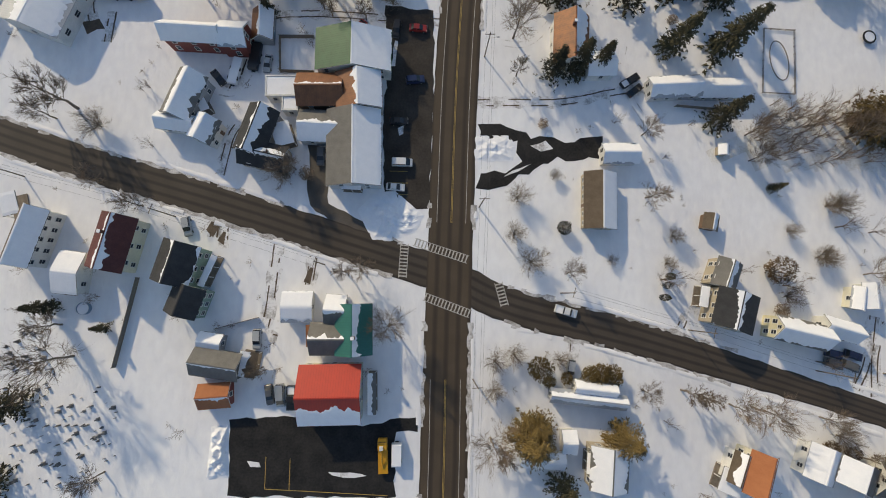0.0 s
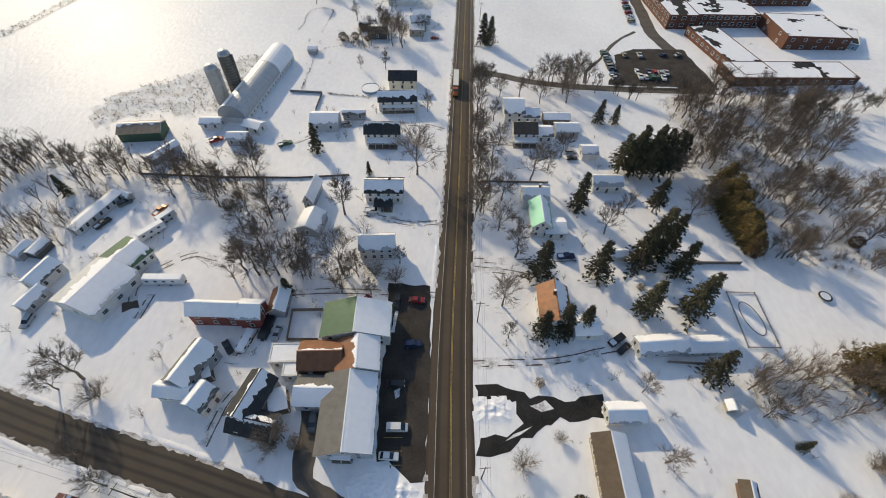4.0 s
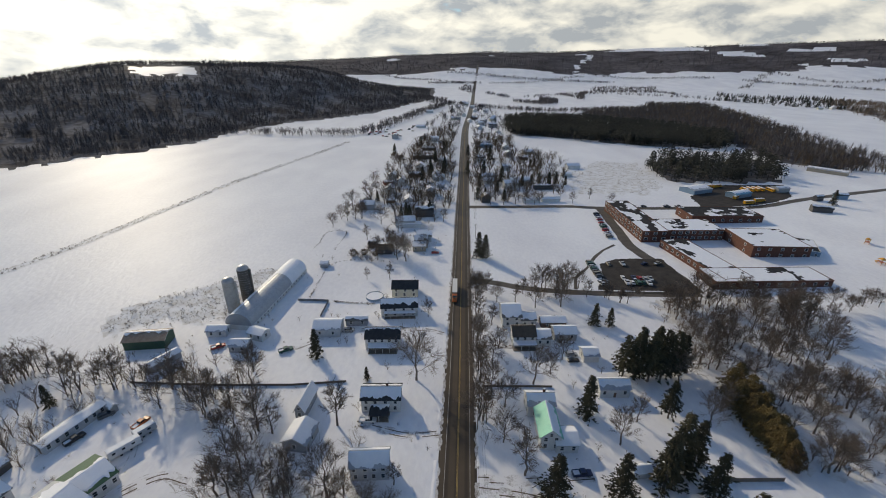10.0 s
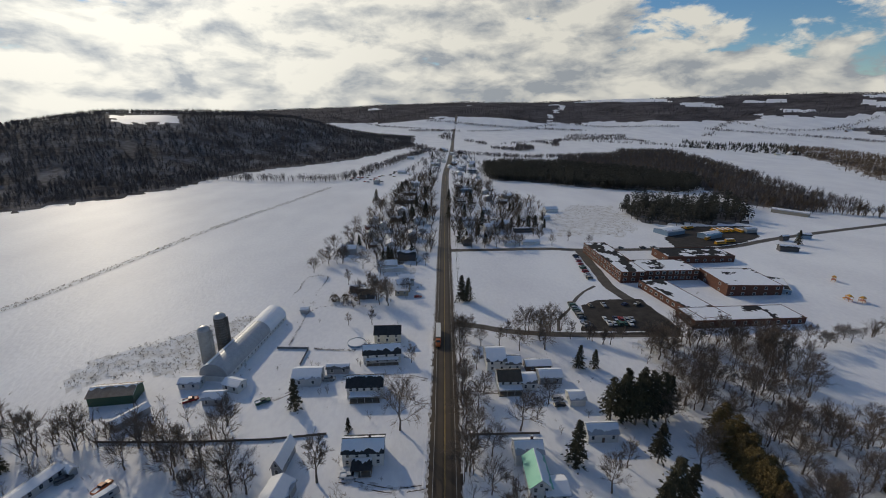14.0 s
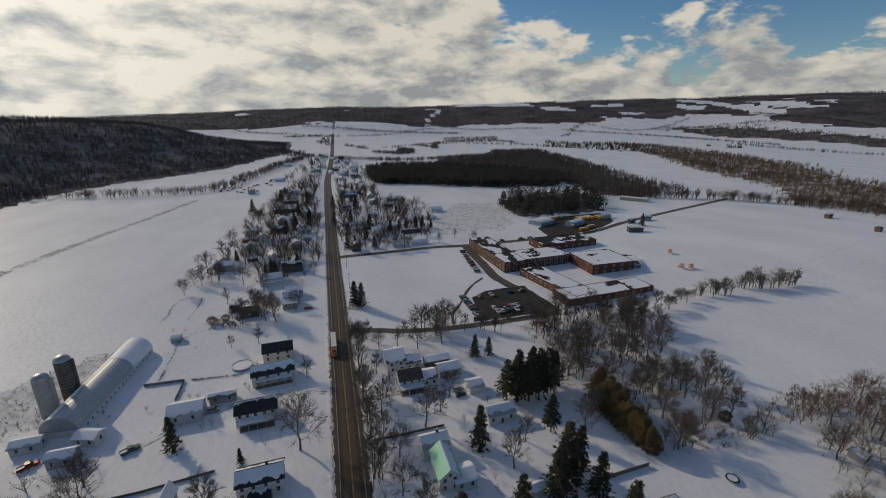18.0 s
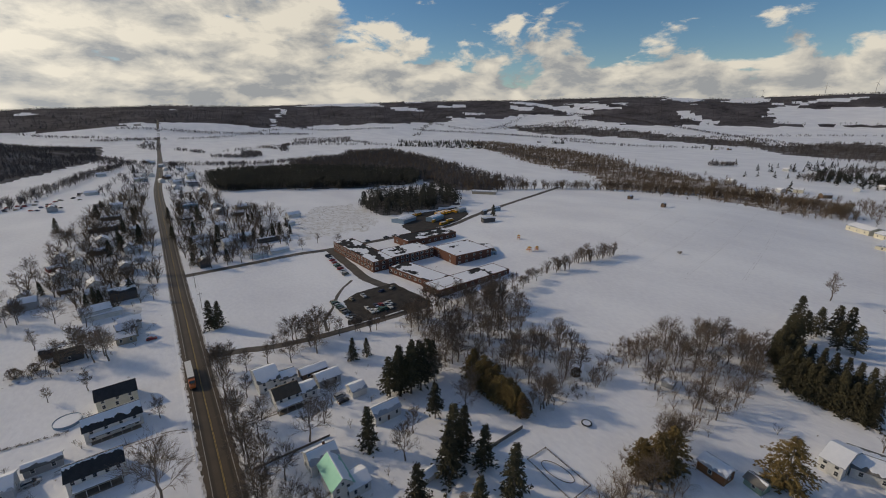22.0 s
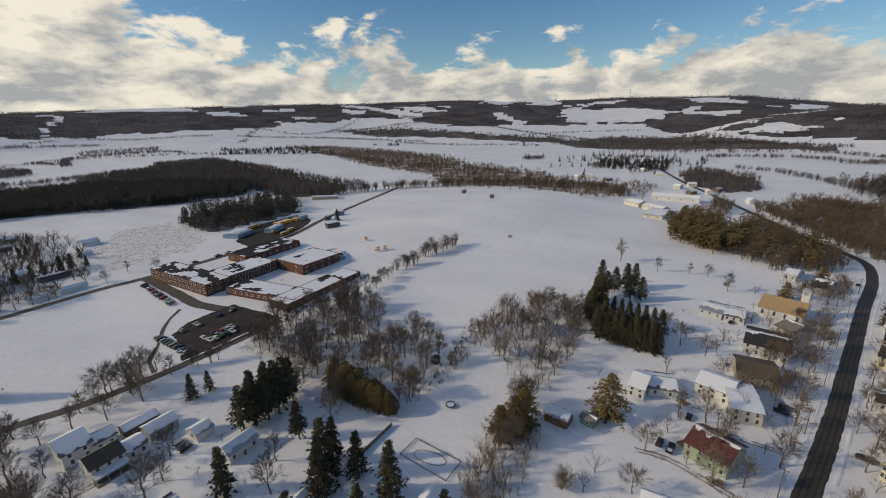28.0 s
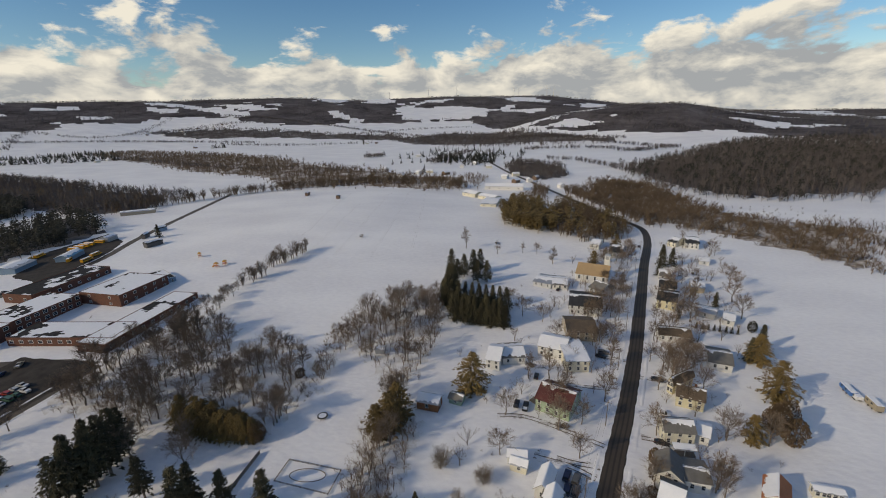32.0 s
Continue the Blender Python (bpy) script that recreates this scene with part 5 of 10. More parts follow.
# ---- roads ----
def road_material(name, base, track, line):
    """Salted asphalt with darker wheel tracks along it: u runs across the road."""
    m = surface(name, base, tuple(v * 1.35 for v in base), 0.15, 0.6, 0.3, 5.0)
    n, l = m.node_tree.nodes, m.node_tree.links
    bsdf = n["Principled BSDF"]
    old = bsdf.inputs["Base Color"].links[0].from_socket
    uv = n.new("ShaderNodeUVMap")
    uv.uv_map = "along"
    sep = n.new("ShaderNodeSeparateXYZ")
    l.new(uv.outputs[0], sep.inputs[0])
    wob = n.new("ShaderNodeTexNoise")
    wob.inputs["Scale"].default_value = 0.08
    tc = n.new("ShaderNodeTexCoord")
    l.new(tc.outputs["Object"], wob.inputs["Vector"])
    wave = n.new("ShaderNodeMath")
    wave.operation = "MULTIPLY_ADD"
    l.new(sep.outputs[0], wave.inputs[0])
    wave.inputs[1].default_value = 2 * math.pi * line
    l.new(wob.outputs["Fac"], wave.inputs[2])
    cosn = n.new("ShaderNodeMath")
    cosn.operation = "COSINE"
    l.new(wave.outputs[0], cosn.inputs[0])
    rng = n.new("ShaderNodeMapRange")
    rng.inputs["From Min"].default_value, rng.inputs["From Max"].default_value = -0.2, 1.0
    rng.inputs["To Max"].default_value = 0.75
    l.new(cosn.outputs[0], rng.inputs["Value"])
    mix = n.new("ShaderNodeMix")
    mix.data_type = "RGBA"
    l.new(rng.outputs[0], mix.inputs["Factor"])
    l.new(old, mix.inputs["A"])
    mix.inputs["B"].default_value = (*track, 1)
    l.new(mix.outputs["Result"], bsdf.inputs["Base Color"])
    return m


ROAD = road_material("main_road_asphalt", (0.072, 0.054, 0.038), (0.040, 0.031, 0.024), 4)
ROAD_DARK = road_material("side_road_asphalt", (0.062, 0.050, 0.040), (0.030, 0.026, 0.022), 4)
for m in (ROAD, ROAD_DARK):
    dull(m, 0.22)
MAIN = [(2.6, -120), (4.9, -44), (6.2, 0), (8.3, 54), (11.0, 95), (13.4, 130), (16.8, 185), (20.4, 240), (24.9, 312), (33.7, 440), (45.1, 611), (58.4, 788), (80, 990), (117, 1366), (175, 2000), (270, 2900)]
CROSS = [(-330, 120), (-180, 68), (-102, 38.5), (-48, 22), (-20, 13.0), (5.8, 4.6), (21, -2.3), (49, -9.5), (77, -17.8), (112, -28.8), (144, -39.4), (186, -52.2), (245, -68.5), (305, -85), (362, -101.5), (405, -108), (436, -99), (478, -81), (550, -58), (690, -12), (810, 28), (1000, 80)]
SCHOOL_STREET = [(31, 330), (64, 330), (110, 331), (137, 327), (200, 325), (259, 325), (319, 346), (425, 378), (560, 420)]
SCHOOL_DRIVE = [(22, 204), (34, 201), (50, 194.5), (70, 190.5), (86, 188.8), (108, 187.5), (138, 186.5)]
SCHOOL_INNER = [(136, 324), (131, 277), (128, 252), (130, 234), (136, 209), (137, 188)]
FOOTPATH = [(119, 251), (104, 238), (91, 219), (80, 205), (76, 191)]
lone("main_road", ribbon_mesh("main_road", ROAD, MAIN, 5.6, 0.05, 2.5, 8, jag=0.13, seed=2), "straight salted asphalt main road with worn wheel tracks", "road", "structure")
lone("cross_road", ribbon_mesh("cross_road", ROAD_DARK, CROSS, lambda p: 4.3 - 1.3 * smooth01((p.x - 40) / 70), 0.038, 2.0, 8, jag=0.2, seed=3), "salted dark asphalt side road crossing the village", "road", "structure")
for pts_, half, txt in ((SCHOOL_STREET, 3.4, "narrow ploughed street to the school"), (SCHOOL_DRIVE, 2.6, "ploughed school driveway with snowy edges"), (SCHOOL_INNER, 3.6, "ploughed lane along the school front"), (FOOTPATH, 0.9, "cleared footpath across the school lawn")):
    lone("side_lane", ribbon_mesh("side_lane", GRAVEL, pts_, half, 0.03, 5, 4, jag=0.35, seed=4), txt, "road", "structure")


def line_parts(owner, points, shift, width, mat, name, dash=None, label=""):
    line = smooth_line(points, 3.0)
    b = Bag()
    for i in range(len(line) - 1):
        if dash and (i % dash[1]) >= dash[0]:
            continue
        p, q = line[i], line[i + 1]
        d = (q - p).normalized()
        s = Vector((-d.y, d.x, 0))
        b.add([p + s * (shift + width / 2), p + s * (shift - width / 2), q + s * (shift - width / 2), q + s * (shift + width / 2)], [(0, 1, 2, 3)])
    b.v = [(v[0], v[1], ground_height(v[0], v[1]) + 0.062) for v in b.v]
    part(name, b.mesh(name, mat), owner, None, label)


marks = tagged(new("road_markings"), "worn white edge lines and yellow centre lines on the main road", "road marking", kind="structure")
UP, DOWN = [p for p in MAIN if p[1] >= 54], [p for p in MAIN if p[1] <= -44] + [(5.4, -20)]
for seg in ([(6.9, 18)] + UP, DOWN):
    for sh in (-0.14, 0.14):
        line_parts(marks, seg, sh, 0.11, LINE_YELLOW, "centre_line")
    for sh in (-3.6, 3.6):
        line_parts(marks, seg, sh, 0.12, LINE_WHITE, "edge_line")
STRIPE = Bag().box(0, 0, 0, 0.34, 1.7, 0.006).mesh("stripe", LINE_WHITE)
BAR = Bag().box(0, 0, 0, 1, 0.16, 0.006).mesh("stop_bar", LINE_WHITE)


def crosswalk(ax, ay, bx, by, n):
    ob = thing("crosswalk", "worn white ladder crosswalk painted across the road", "crosswalk", ax, ay, ground_height(ax, ay) + 0.066, math.degrees(math.atan2(by - ay, bx - ax)), kind="structure")
    ln = math.hypot(bx - ax, by - ay)
    for i in range(n):
        part("stripe", STRIPE, ob, pose(ln * (i + 0.5) / n, 0, 0))
    for s in (-1, 1):
        part("edge_bar", BAR, ob, Matrix.LocRotScale((ln / 2, s * 0.95, 0.001), None, (ln, 1, 1)))


def ground_patch(name, poly, mat, lift, label, category="pavement", jag=0.0, kind="structure"):
    """A paved or cleared area with the outline given, laid just over the ground."""
    rng = random.Random(len(poly) * 7)
    pts_ = []
    for (ax, ay), (bx, by) in zip(poly, poly[1:] + poly[:1]):
        n = max(1, int(math.hypot(bx - ax, by - ay) / 2.0)) if jag else 1
        for i in range(n):
            t = i / n
            pts_.append((ax + (bx - ax) * t + rng.uniform(-jag, jag), ay + (by - ay) * t + rng.uniform(-jag, jag)))
    bm = bmesh.new()
    vs = [bm.verts.new((x, y, ground_height(x, y) + lift)) for x, y in pts_]
    f = bm.faces.new(vs)
    f.normal_update()
    if f.normal.z < 0:
        bmesh.ops.reverse_faces(bm, faces=[f])
    bmesh.ops.triangulate(bm, faces=[f])
    me = bpy.data.meshes.new(name)
    bm.to_mesh(me)
    bm.free()
    me.materials.append(mat)
    return lone(name, me, label, category, kind)


ground_patch("parking_lot", LOT_SOUTH, ASPHALT, 0.030, "black cleared parking lot beside the red-roofed hall", jag=0.4)
ground_patch("parking_strip", LOT_STORE, LOT, 0.034, "dark wet parking strip in front of the shops", jag=0.3)
ground_patch("yard_drive", YARD_DRIVE, GRAVEL, 0.026, "wet driveway beside the corner store", jag=0.5)
ground_patch("black_driveway", DRIVE_E1, ASPHALT, 0.030, "black cleared driveway loop with ragged snow edges", jag=0.8)
ground_patch("school_parking", SCHOOL_LOT, LOT, 0.045, "dark ploughed school parking lot", jag=0.5)
ground_patch("bus_yard", BUS_YARD, LOT, 0.040, "ploughed yard of the bus garage", jag=0.8)


# ---- snow banks thrown up along the roads ----
def snow_bank(points, shift, high=0.45, half=0.9, gaps=(), seed=1):
    line = smooth_line(points, 1.6)
    b = Bag()
    rows = []
    for i, p in enumerate(line):
        d = (line[min(i + 1, len(line) - 1)] - line[max(i - 1, 0)]).normalized()
        s = Vector((-d.y, d.x, 0))
        c = p + s * (shift + 0.25 * noise.noise((p.x / 6, p.y / 6, seed)))
        if any(math.hypot(c.x - gx, c.y - gy) < gr for gx, gy, gr in gaps):
            rows.append(None)
            continue
        h = 0.7 * high * (0.45 + 1.2 * noise.noise((p.x / 3, p.y / 3, seed + 5)) + 0.6 * noise.noise((p.x, p.y, seed)))
        ring_ = []
        for f, k in ((-1, 0), (-0.55, 0.7), (-0.1, 1.0), (0.4, 0.75), (1.0, 0)):
            q = c + s * half * f * (1 + 0.2 * noise.noise((p.x / 2, p.y / 2, f + seed)))
            ring_.append((q.x, q.y, ground_height(q.x, q.y) + max(0.0, h * k) + (0.02 if k else -0.03)))
        rows.append(ring_)
    for a, c in zip(rows, rows[1:]):
        if a and c:
            k = len(b.v)
            b.add(a + c, [(i, i + 1, 6 + i, 5 + i) for i in range(4)])
    lone("snow_bank", b.weld().mesh("snow_bank", SNOW, smooth=True), "low lumpy bank of ploughed snow along the road", "snow bank", "structure")


SLUSH_EDGE = surface("dirty_road_slush", (0.20, 0.175, 0.155), (0.66, 0.64, 0.63), 0.5, 0.75, 0.8, 2.6, low=0.36, high=0.60)
for line, gaps_, shifts, half in ((MAIN[:10], [(6, 4.6, 13), (-1, 48, 26), (13, 40, 9), (12, 30, 8), (-1, -39, 7), (22, 204, 7), (31, 330, 9)], (-5.6, 5.6), 0.5), ([p for p in CROSS if -190 < p[0] < 110], [(6, 4.6, 14), (-27, 22, 8), (-18, 18, 6)], (-4.35, 4.35), 0.55)):
    for sh in shifts:
        b, uv = ribbon(line, half, 0.066, 1.2, 2, jag=0.34, seed=int(sh) + 21, shift=sh)
        keep = [i for i, f in enumerate(b.f) if noise.noise((b.v[f[0]][0] / 4, b.v[f[0]][1] / 4, sh)) > -0.3 and all(math.hypot(b.v[f[0]][0] - gx, b.v[f[0]][1] - gy) > gr for gx, gy, gr in gaps_)]
        b.f, b.m = [b.f[i] for i in keep], [0] * len(keep)
        lone("slush_edge", b.mesh("slush_edge", SLUSH_EDGE), "dirty ragged slush along the edge of the road", "slush", "structure")
for poly in ([(27.5, 38.4), (31.5, 39.6), (33.2, 37.6), (30, 36.4)], [(20.5, 30.2), (24, 31.6), (27.5, 33.4), (24.5, 32.4)], [(-40, -37.5), (-37.6, -37.9), (-36.8, -39.2), (-39.4, -38.9)], [(-21.5, -40.3), (-14, -40.9), (-12.8, -41.8), (-20.6, -41.6)], [(-8.4, 59), (-7.5, 66), (-6.7, 65.4), (-7.2, 58.4)], [(-6.4, 42.5), (-5.2, 43.2), (-5.0, 40.8), (-6.2, 40.4)]):
    ground_patch("slush_patch", poly, SLUSH, 0.052, "thin ragged patch of leftover snow on asphalt", "slush", jag=0.35)
MAIN_NEAR = [p for p in MAIN if p[1] < 620]
CROSS_NEAR = [p for p in CROSS if -190 < p[0] < 420]
GAPS = [(6, 4.6, 15), (13, 40, 9), (12, 30, 8), (14, 47, 6), (12, 53, 4), (-1, 48, 26), (0, 25, 12), (-1, -39, 7), (15, 65, 3), (17, 84, 4), (5, 96, 4), (9, 131, 4), (22, 204, 7), (31, 330, 9), (20, 121, 3)]
for sh in (-6.2, 6.2):
    snow_bank(MAIN_NEAR, sh, 0.28, 0.8, GAPS, 3)
GAPS_CROSS = [(6, 4.6, 16), (-27, 22, 8), (-18, 18, 6), (36, -10, 4), (90, -18, 5), (100, -22, 5), (-55, 17, 4), (-42, 14, 4), (-118, 44, 5), (118, -32, 5), (128, -34, 4), (140, -44, 4)]
for sh in (-4.9, 4.9):
    snow_bank(CROSS_NEAR, sh, 0.34, 0.8, GAPS_CROSS, 7)
for sh in (-4.0, 4.0):
    snow_bank(SCHOOL_STREET[:7], sh, 0.4, 0.8, [(31, 330, 9), (136, 327, 7)], 9)
    snow_bank(SCHOOL_DRIVE, sh * 0.78, 0.35, 0.7, [(22, 204, 6), (136, 187, 14)], 11)

# ---- houses west of the main road, north of the crossing ----
home = thing("shop", "corner store with grey shingles and a snow-covered roof slope", "shop", -16.8, 35.5, ground_height(-16.8, 35.5))
block(home, -16.8, 35.5, -89.1, 18.3, 12.3, 4.6, 2.6, wall='pale', roof='grey', snow=(1, 0), wins=(5, 2), entry=1)
block(home, -24.6, 40.9, -1.9, 10.8, 7.2, 3.8, 1.8, wall='pale', roof='grey', snow=(0.12, 1), wins=(2, 1), floors=1)
lean_roof(home, -17.5, 26.3, -2.7, 4.8, 1.8, 2.6, roof='grey')
home = thing("shop", "old shop with a rusty metal roof, its front slope snowy", "shop", -25.2, 49.7, ground_height(-25.2, 49.7))
block(home, -25.2, 49.7, 1.4, 10.4, 7.5, 5.0, 2.2, wall='brown', roof='darkrust', snow=(0.1, 0), wins=(2, 1))
block(home, -15.8, 49.6, -87.3, 8.6, 10.3, 5.4, 2.4, wall='tan', roof='darkrust', snow=(1, 0.12), wins=(2, 2), entry=1)
block(home, -34.8, 51, 1.4, 7.6, 5.2, 3.6, 0, wall='white', roof='tin', snow=(1.4, 1), wins=(2, 1), floors=1)
block(home, -32.7, 46.7, 1.3, 3.7, 3.7, 3.4, 0, wall='white', roof='tin', snow=(1.4, 1), wins=(1, 1), floors=1)
home = thing("house", "white building with a green metal roof, half snow-covered", "house", -17.3, 59.9, ground_height(-17.3, 59.9))
block(home, -17.3, 59.9, -90, 10, 17.7, 5.2, 3.0, wall='white', roof='green', snow=(1, 0), wins=(2, 4), entry=1)
home = thing("barn", "red barn with a snow-covered roof", "barn", -56.1, 63.3, ground_height(-56.1, 63.3))
block(home, -56.1, 63.3, -2, 13.4, 4.4, 5.6, 2.6, wall='red', roof='tin', snow=(1, 1), wins=(3, 1))
block(home, -46.4, 63.1, -1, 6.1, 5.9, 5.4, 2.4, wall='red', roof='tin', snow=(1, 1), wins=(1, 1))
home = thing("shed", "small weathered shed with a rusty and snowy roof", "shed", -40.3, 67.2, ground_height(-40.3, 67.2))
block(home, -40.3, 67.2, 89.4, 7.2, 4.4, 3.2, 1.8, wall='grey', roof='darkrust', snow=(0.1, 1), wins=(1, 0), floors=1)
home = thing("barn", "long white two-storey barn with a snow-covered roof", "barn", -92, 70.7, ground_height(-92, 70.7))
block(home, -92.5, 71.5, 70, 15.6, 14.6, 4.4, 2.4, wall='white', roof='tin', snow=(0.55, 1), wins=(3, 1), floors=1, panes=(1.6, 1.2))
home = thing("workshop", "long low workshop with a snow-covered green metal roof", "workshop", -89.4, 83.1, ground_height(-89.4, 83.1))
block(home, -89.4, 83.1, 61.6, 9.3, 11.3, 4.2, 1.8, wall='white', roof='green', snow=(0.2, 1), wins=(4, 2), floors=1)
home = thing("house", "grey house with a snow-covered roof and an added wing", "house", -57.2, 47.7, ground_height(-57.2, 47.7))
block(home, -57.2, 47.7, 69.8, 11.2, 6.3, 5.0, 2.6, wall='grey', roof='grey', snow=(0.55, 1), wins=(3, 2))
block(home, -59.4, 41.5, -6.5, 8.4, 3.7, 3.6, 1.6, wall='white', roof='grey', snow=(1, 1), wins=(2, 1), floors=1)
block(home, -52.4, 39.6, 66.8, 5.8, 5.3, 4.4, 2.0, wall='white', roof='grey', snow=(1, 1), wins=(2, 2), entry=-1)
lean_roof(home, -53.9, 46.5, 118.9, 4.1, 2.2, 2.6)
home = thing("house", "house with steep black roofs and ragged snow patches", "house", -39.6, 38.5, ground_height(-39.6, 38.5))
block(home, -39.9, 39.2, 72, 11.2, 6.6, 5.0, 2.8, wall='grey', roof='black', snow=(0.12, 0.42), wins=(2, 2))
block(home, -38.4, 33.4, -12, 10.4, 5.6, 4.0, 2.2, wall='tan', roof='black', snow=(0.4, 0.16), wins=(2, 2), chimney=True)
lean_roof(home, -34.4, 39.2, 108.2, 6, 4.5, 2.6)

# ---- houses west of the main road, south of the crossing ----
home = thing("house", "long white house with a brown and snowy roof", "house", -89.7, 13.5, ground_height(-89.7, 13.5))
block(home, -89.7, 13.5, 74.3, 13.1, 5.6, 5.6, 2.6, wall='white', roof='brown', snow=(0.0, 1), wins=(5, 2))
lean_roof(home, -95.9, 21.2, 15, 3.8, 5.4, 2.8)
home = thing("house", "house with a maroon roof and a white wing", "house", -70.7, 12.1, ground_height(-70.7, 12.1))
block(home, -70.7, 12.1, 77.2, 12.2, 7.6, 5.4, 2.8, wall='cream', roof='maroon', snow=(0.15, 0.2), wins=(3, 2), chimney=True)
block(home, -80.7, 5.2, -7.1, 5.1, 9.1, 3.6, 1.6, wall='white', roof='brown', snow=(1, 1), wins=(1, 2), floors=1)
home = thing("house", "tall green house with a black roof and snow patches", "house", -55.8, 7.3, ground_height(-55.8, 7.3))
block(home, -55.8, 7.3, 74.8, 9, 7.9, 6.2, 2.8, wall='green', roof='black', snow=(0.1, -0.12), wins=(3, 2))
block(home, -53.7, -1.1, 71.2, 6.4, 6.5, 5.4, 2.4, wall='green', roof='black', snow=(0, 0), wins=(3, 2))
lean_roof(home, -50, 5.7, 68.1, 7.8, 1.5, 3.0)
home = thing("garage", "detached white garage with a flat snowy roof", "garage", -29.3, -2.6, ground_height(-29.3, -2.6))
block(home, -29.3, -2.6, 0, 6.5, 6.5, 3.0, 1.0, wall='white', roof='tin', snow=(1, 1), wins=(1, 1), floors=1)
home = thing("house", "house with teal and grey metal roofs, partly snowed over", "house", -15.8, -7.7, ground_height(-15.8, -7.7))
block(home, -15.8, -7.7, -89, 10.9, 7.6, 5.4, 2.8, wall='white', roof='teal', snow=(0.25, 0.0), wins=(3, 2), chimney=True)
block(home, -21.7, -9.8, -0.2, 7.4, 6.6, 4.6, 2.4, wall='tan', roof='grey', snow=(0.1, 0), wins=(2, 1))
block(home, -20.1, -3.3, -3.6, 4.1, 6.2, 4.8, 2.2, wall='white', roof='grey', snow=(1, 0.2), wins=(1, 2))
lean_roof(home, -26.5, -9.3, -86.7, 5.1, 1.4, 2.5, roof='rust', snow=0)
home = thing("village_hall", "large meeting hall with a bright red, partly snowy metal roof", "hall", -20.1, -22.1, ground_height(-20.1, -22.1))
block(home, -20.7, -22.0, 0.6, 13.2, 12.4, 5.6, 3.2, wall='cream', roof='red', snow=(0, -0.62), wins=(5, 4), entry=1)
lean_roof(home, -11.7, -22.4, 91.1, 9.4, 2.1, 3.0, roof='grey', snow=0.6)
home = thing("shed", "small shed with an orange metal roof", "shed", -47.2, -22.6, ground_height(-47.2, -22.6))
block(home, -47.2, -22.6, 3.9, 6.5, 4.8, 2.8, 1.4, wall='red', roof='orange', snow=(0, 0.1), wins=(1, 1), floors=1)
home = thing("house", "low dark grey house with snow along its eaves", "house", -46.8, -15.5, ground_height(-46.8, -15.5))
block(home, -46.8, -15.5, -8.9, 10.1, 5.4, 3.8, 2.0, wall='dark', roof='grey', snow=(0, 0.1), wins=(3, 2), floors=1)
block(home, -48.7, -10.6, -9.7, 4.7, 3.4, 3.0, 1.2, wall='grey', roof='grey', snow=(1, 1), wins=(1, 1), floors=1)
lean_roof(home, -40.2, -15.7, 80.2, 5.8, 4.1, 2.4, roof='brown', snow=0.5)

# ---- houses east of the main road, south of the crossing ----
home = thing("house", "low grey house with a patchily snowed tin roof", "house", 38.9, -24.2, ground_height(38.9, -24.2))
block(home, 38.9, -24.2, -6.9, 17.6, 2.5, 3.2, 1.2, wall='grey', roof='tin', snow=(0.6, 0.5), wins=(5, 1), floors=1)
block(home, 40.6, -21.9, -6.8, 9.5, 2.8, 3.2, 1.4, wall='white', roof='grey', snow=(1, 1), wins=(2, 1), floors=1)
home = thing("house", "grey house with a snow-covered roof and a wooden deck", "house", 42.8, -39.5, ground_height(42.8, -39.5))
block(home, 42.8, -39.5, 84.5, 9.1, 8.2, 4.2, 2.0, wall='tan', roof='grey', snow=(0.9, 0.8), wins=(3, 2), floors=1)
lean_roof(home, 38.5, -38.6, -95.4, 4.8, 0.9, 2.4)
home = thing("shed", "small white shed with a snowy roof", "shed", 34.1, -33.9, ground_height(34.1, -33.9))
block(home, 34.1, -33.9, -0.8, 2.9, 4.8, 2.8, 1.2, wall='white', roof='tin', snow=(1, 1), wins=(0, 0), floors=1)
home = thing("garage", "low white garage under a conifer, snow-roofed", "garage", 27.8, -37.8, ground_height(27.8, -37.8))
block(home, 27.8, -37.8, -5.4, 9.7, 3, 2.8, 1.2, wall='white', roof='tin', snow=(1, 1), wins=(2, 1), floors=1)
home = thing("house", "cream house with a brown roof and white porches", "house", 77.5, -40.9, ground_height(77.5, -40.9))
block(home, 77.5, -40.9, 70.9, 9.1, 5.8, 5.6, 2.8, wall='cream', roof='orange', snow=(0.0, 0.15), wins=(3, 2))
block(home, 73.7, -40, 68.1, 6.7, 3.4, 4.0, 1.6, wall='white', roof='brown', snow=(0.5, 0.5), wins=(2, 1), floors=1)
lean_roof(home, 72.1, -43.3, 247.3, 5.7, 5.3, 2.8)
home = thing("house", "white house with a grey roof beside a driveway", "house", 101.2, -41.7, ground_height(101.2, -41.7))
block(home, 101.2, -41.7, 65.9, 5.7, 8.7, 5.0, 2.4, wall='cream', roof='grey', snow=(1, 0), wins=(2, 2))
block(home, 93.8, -39.4, 67.4, 7.5, 7, 4.0, 2.0, wall='white', roof='tin', snow=(1, 1), wins=(2, 2), floors=1)

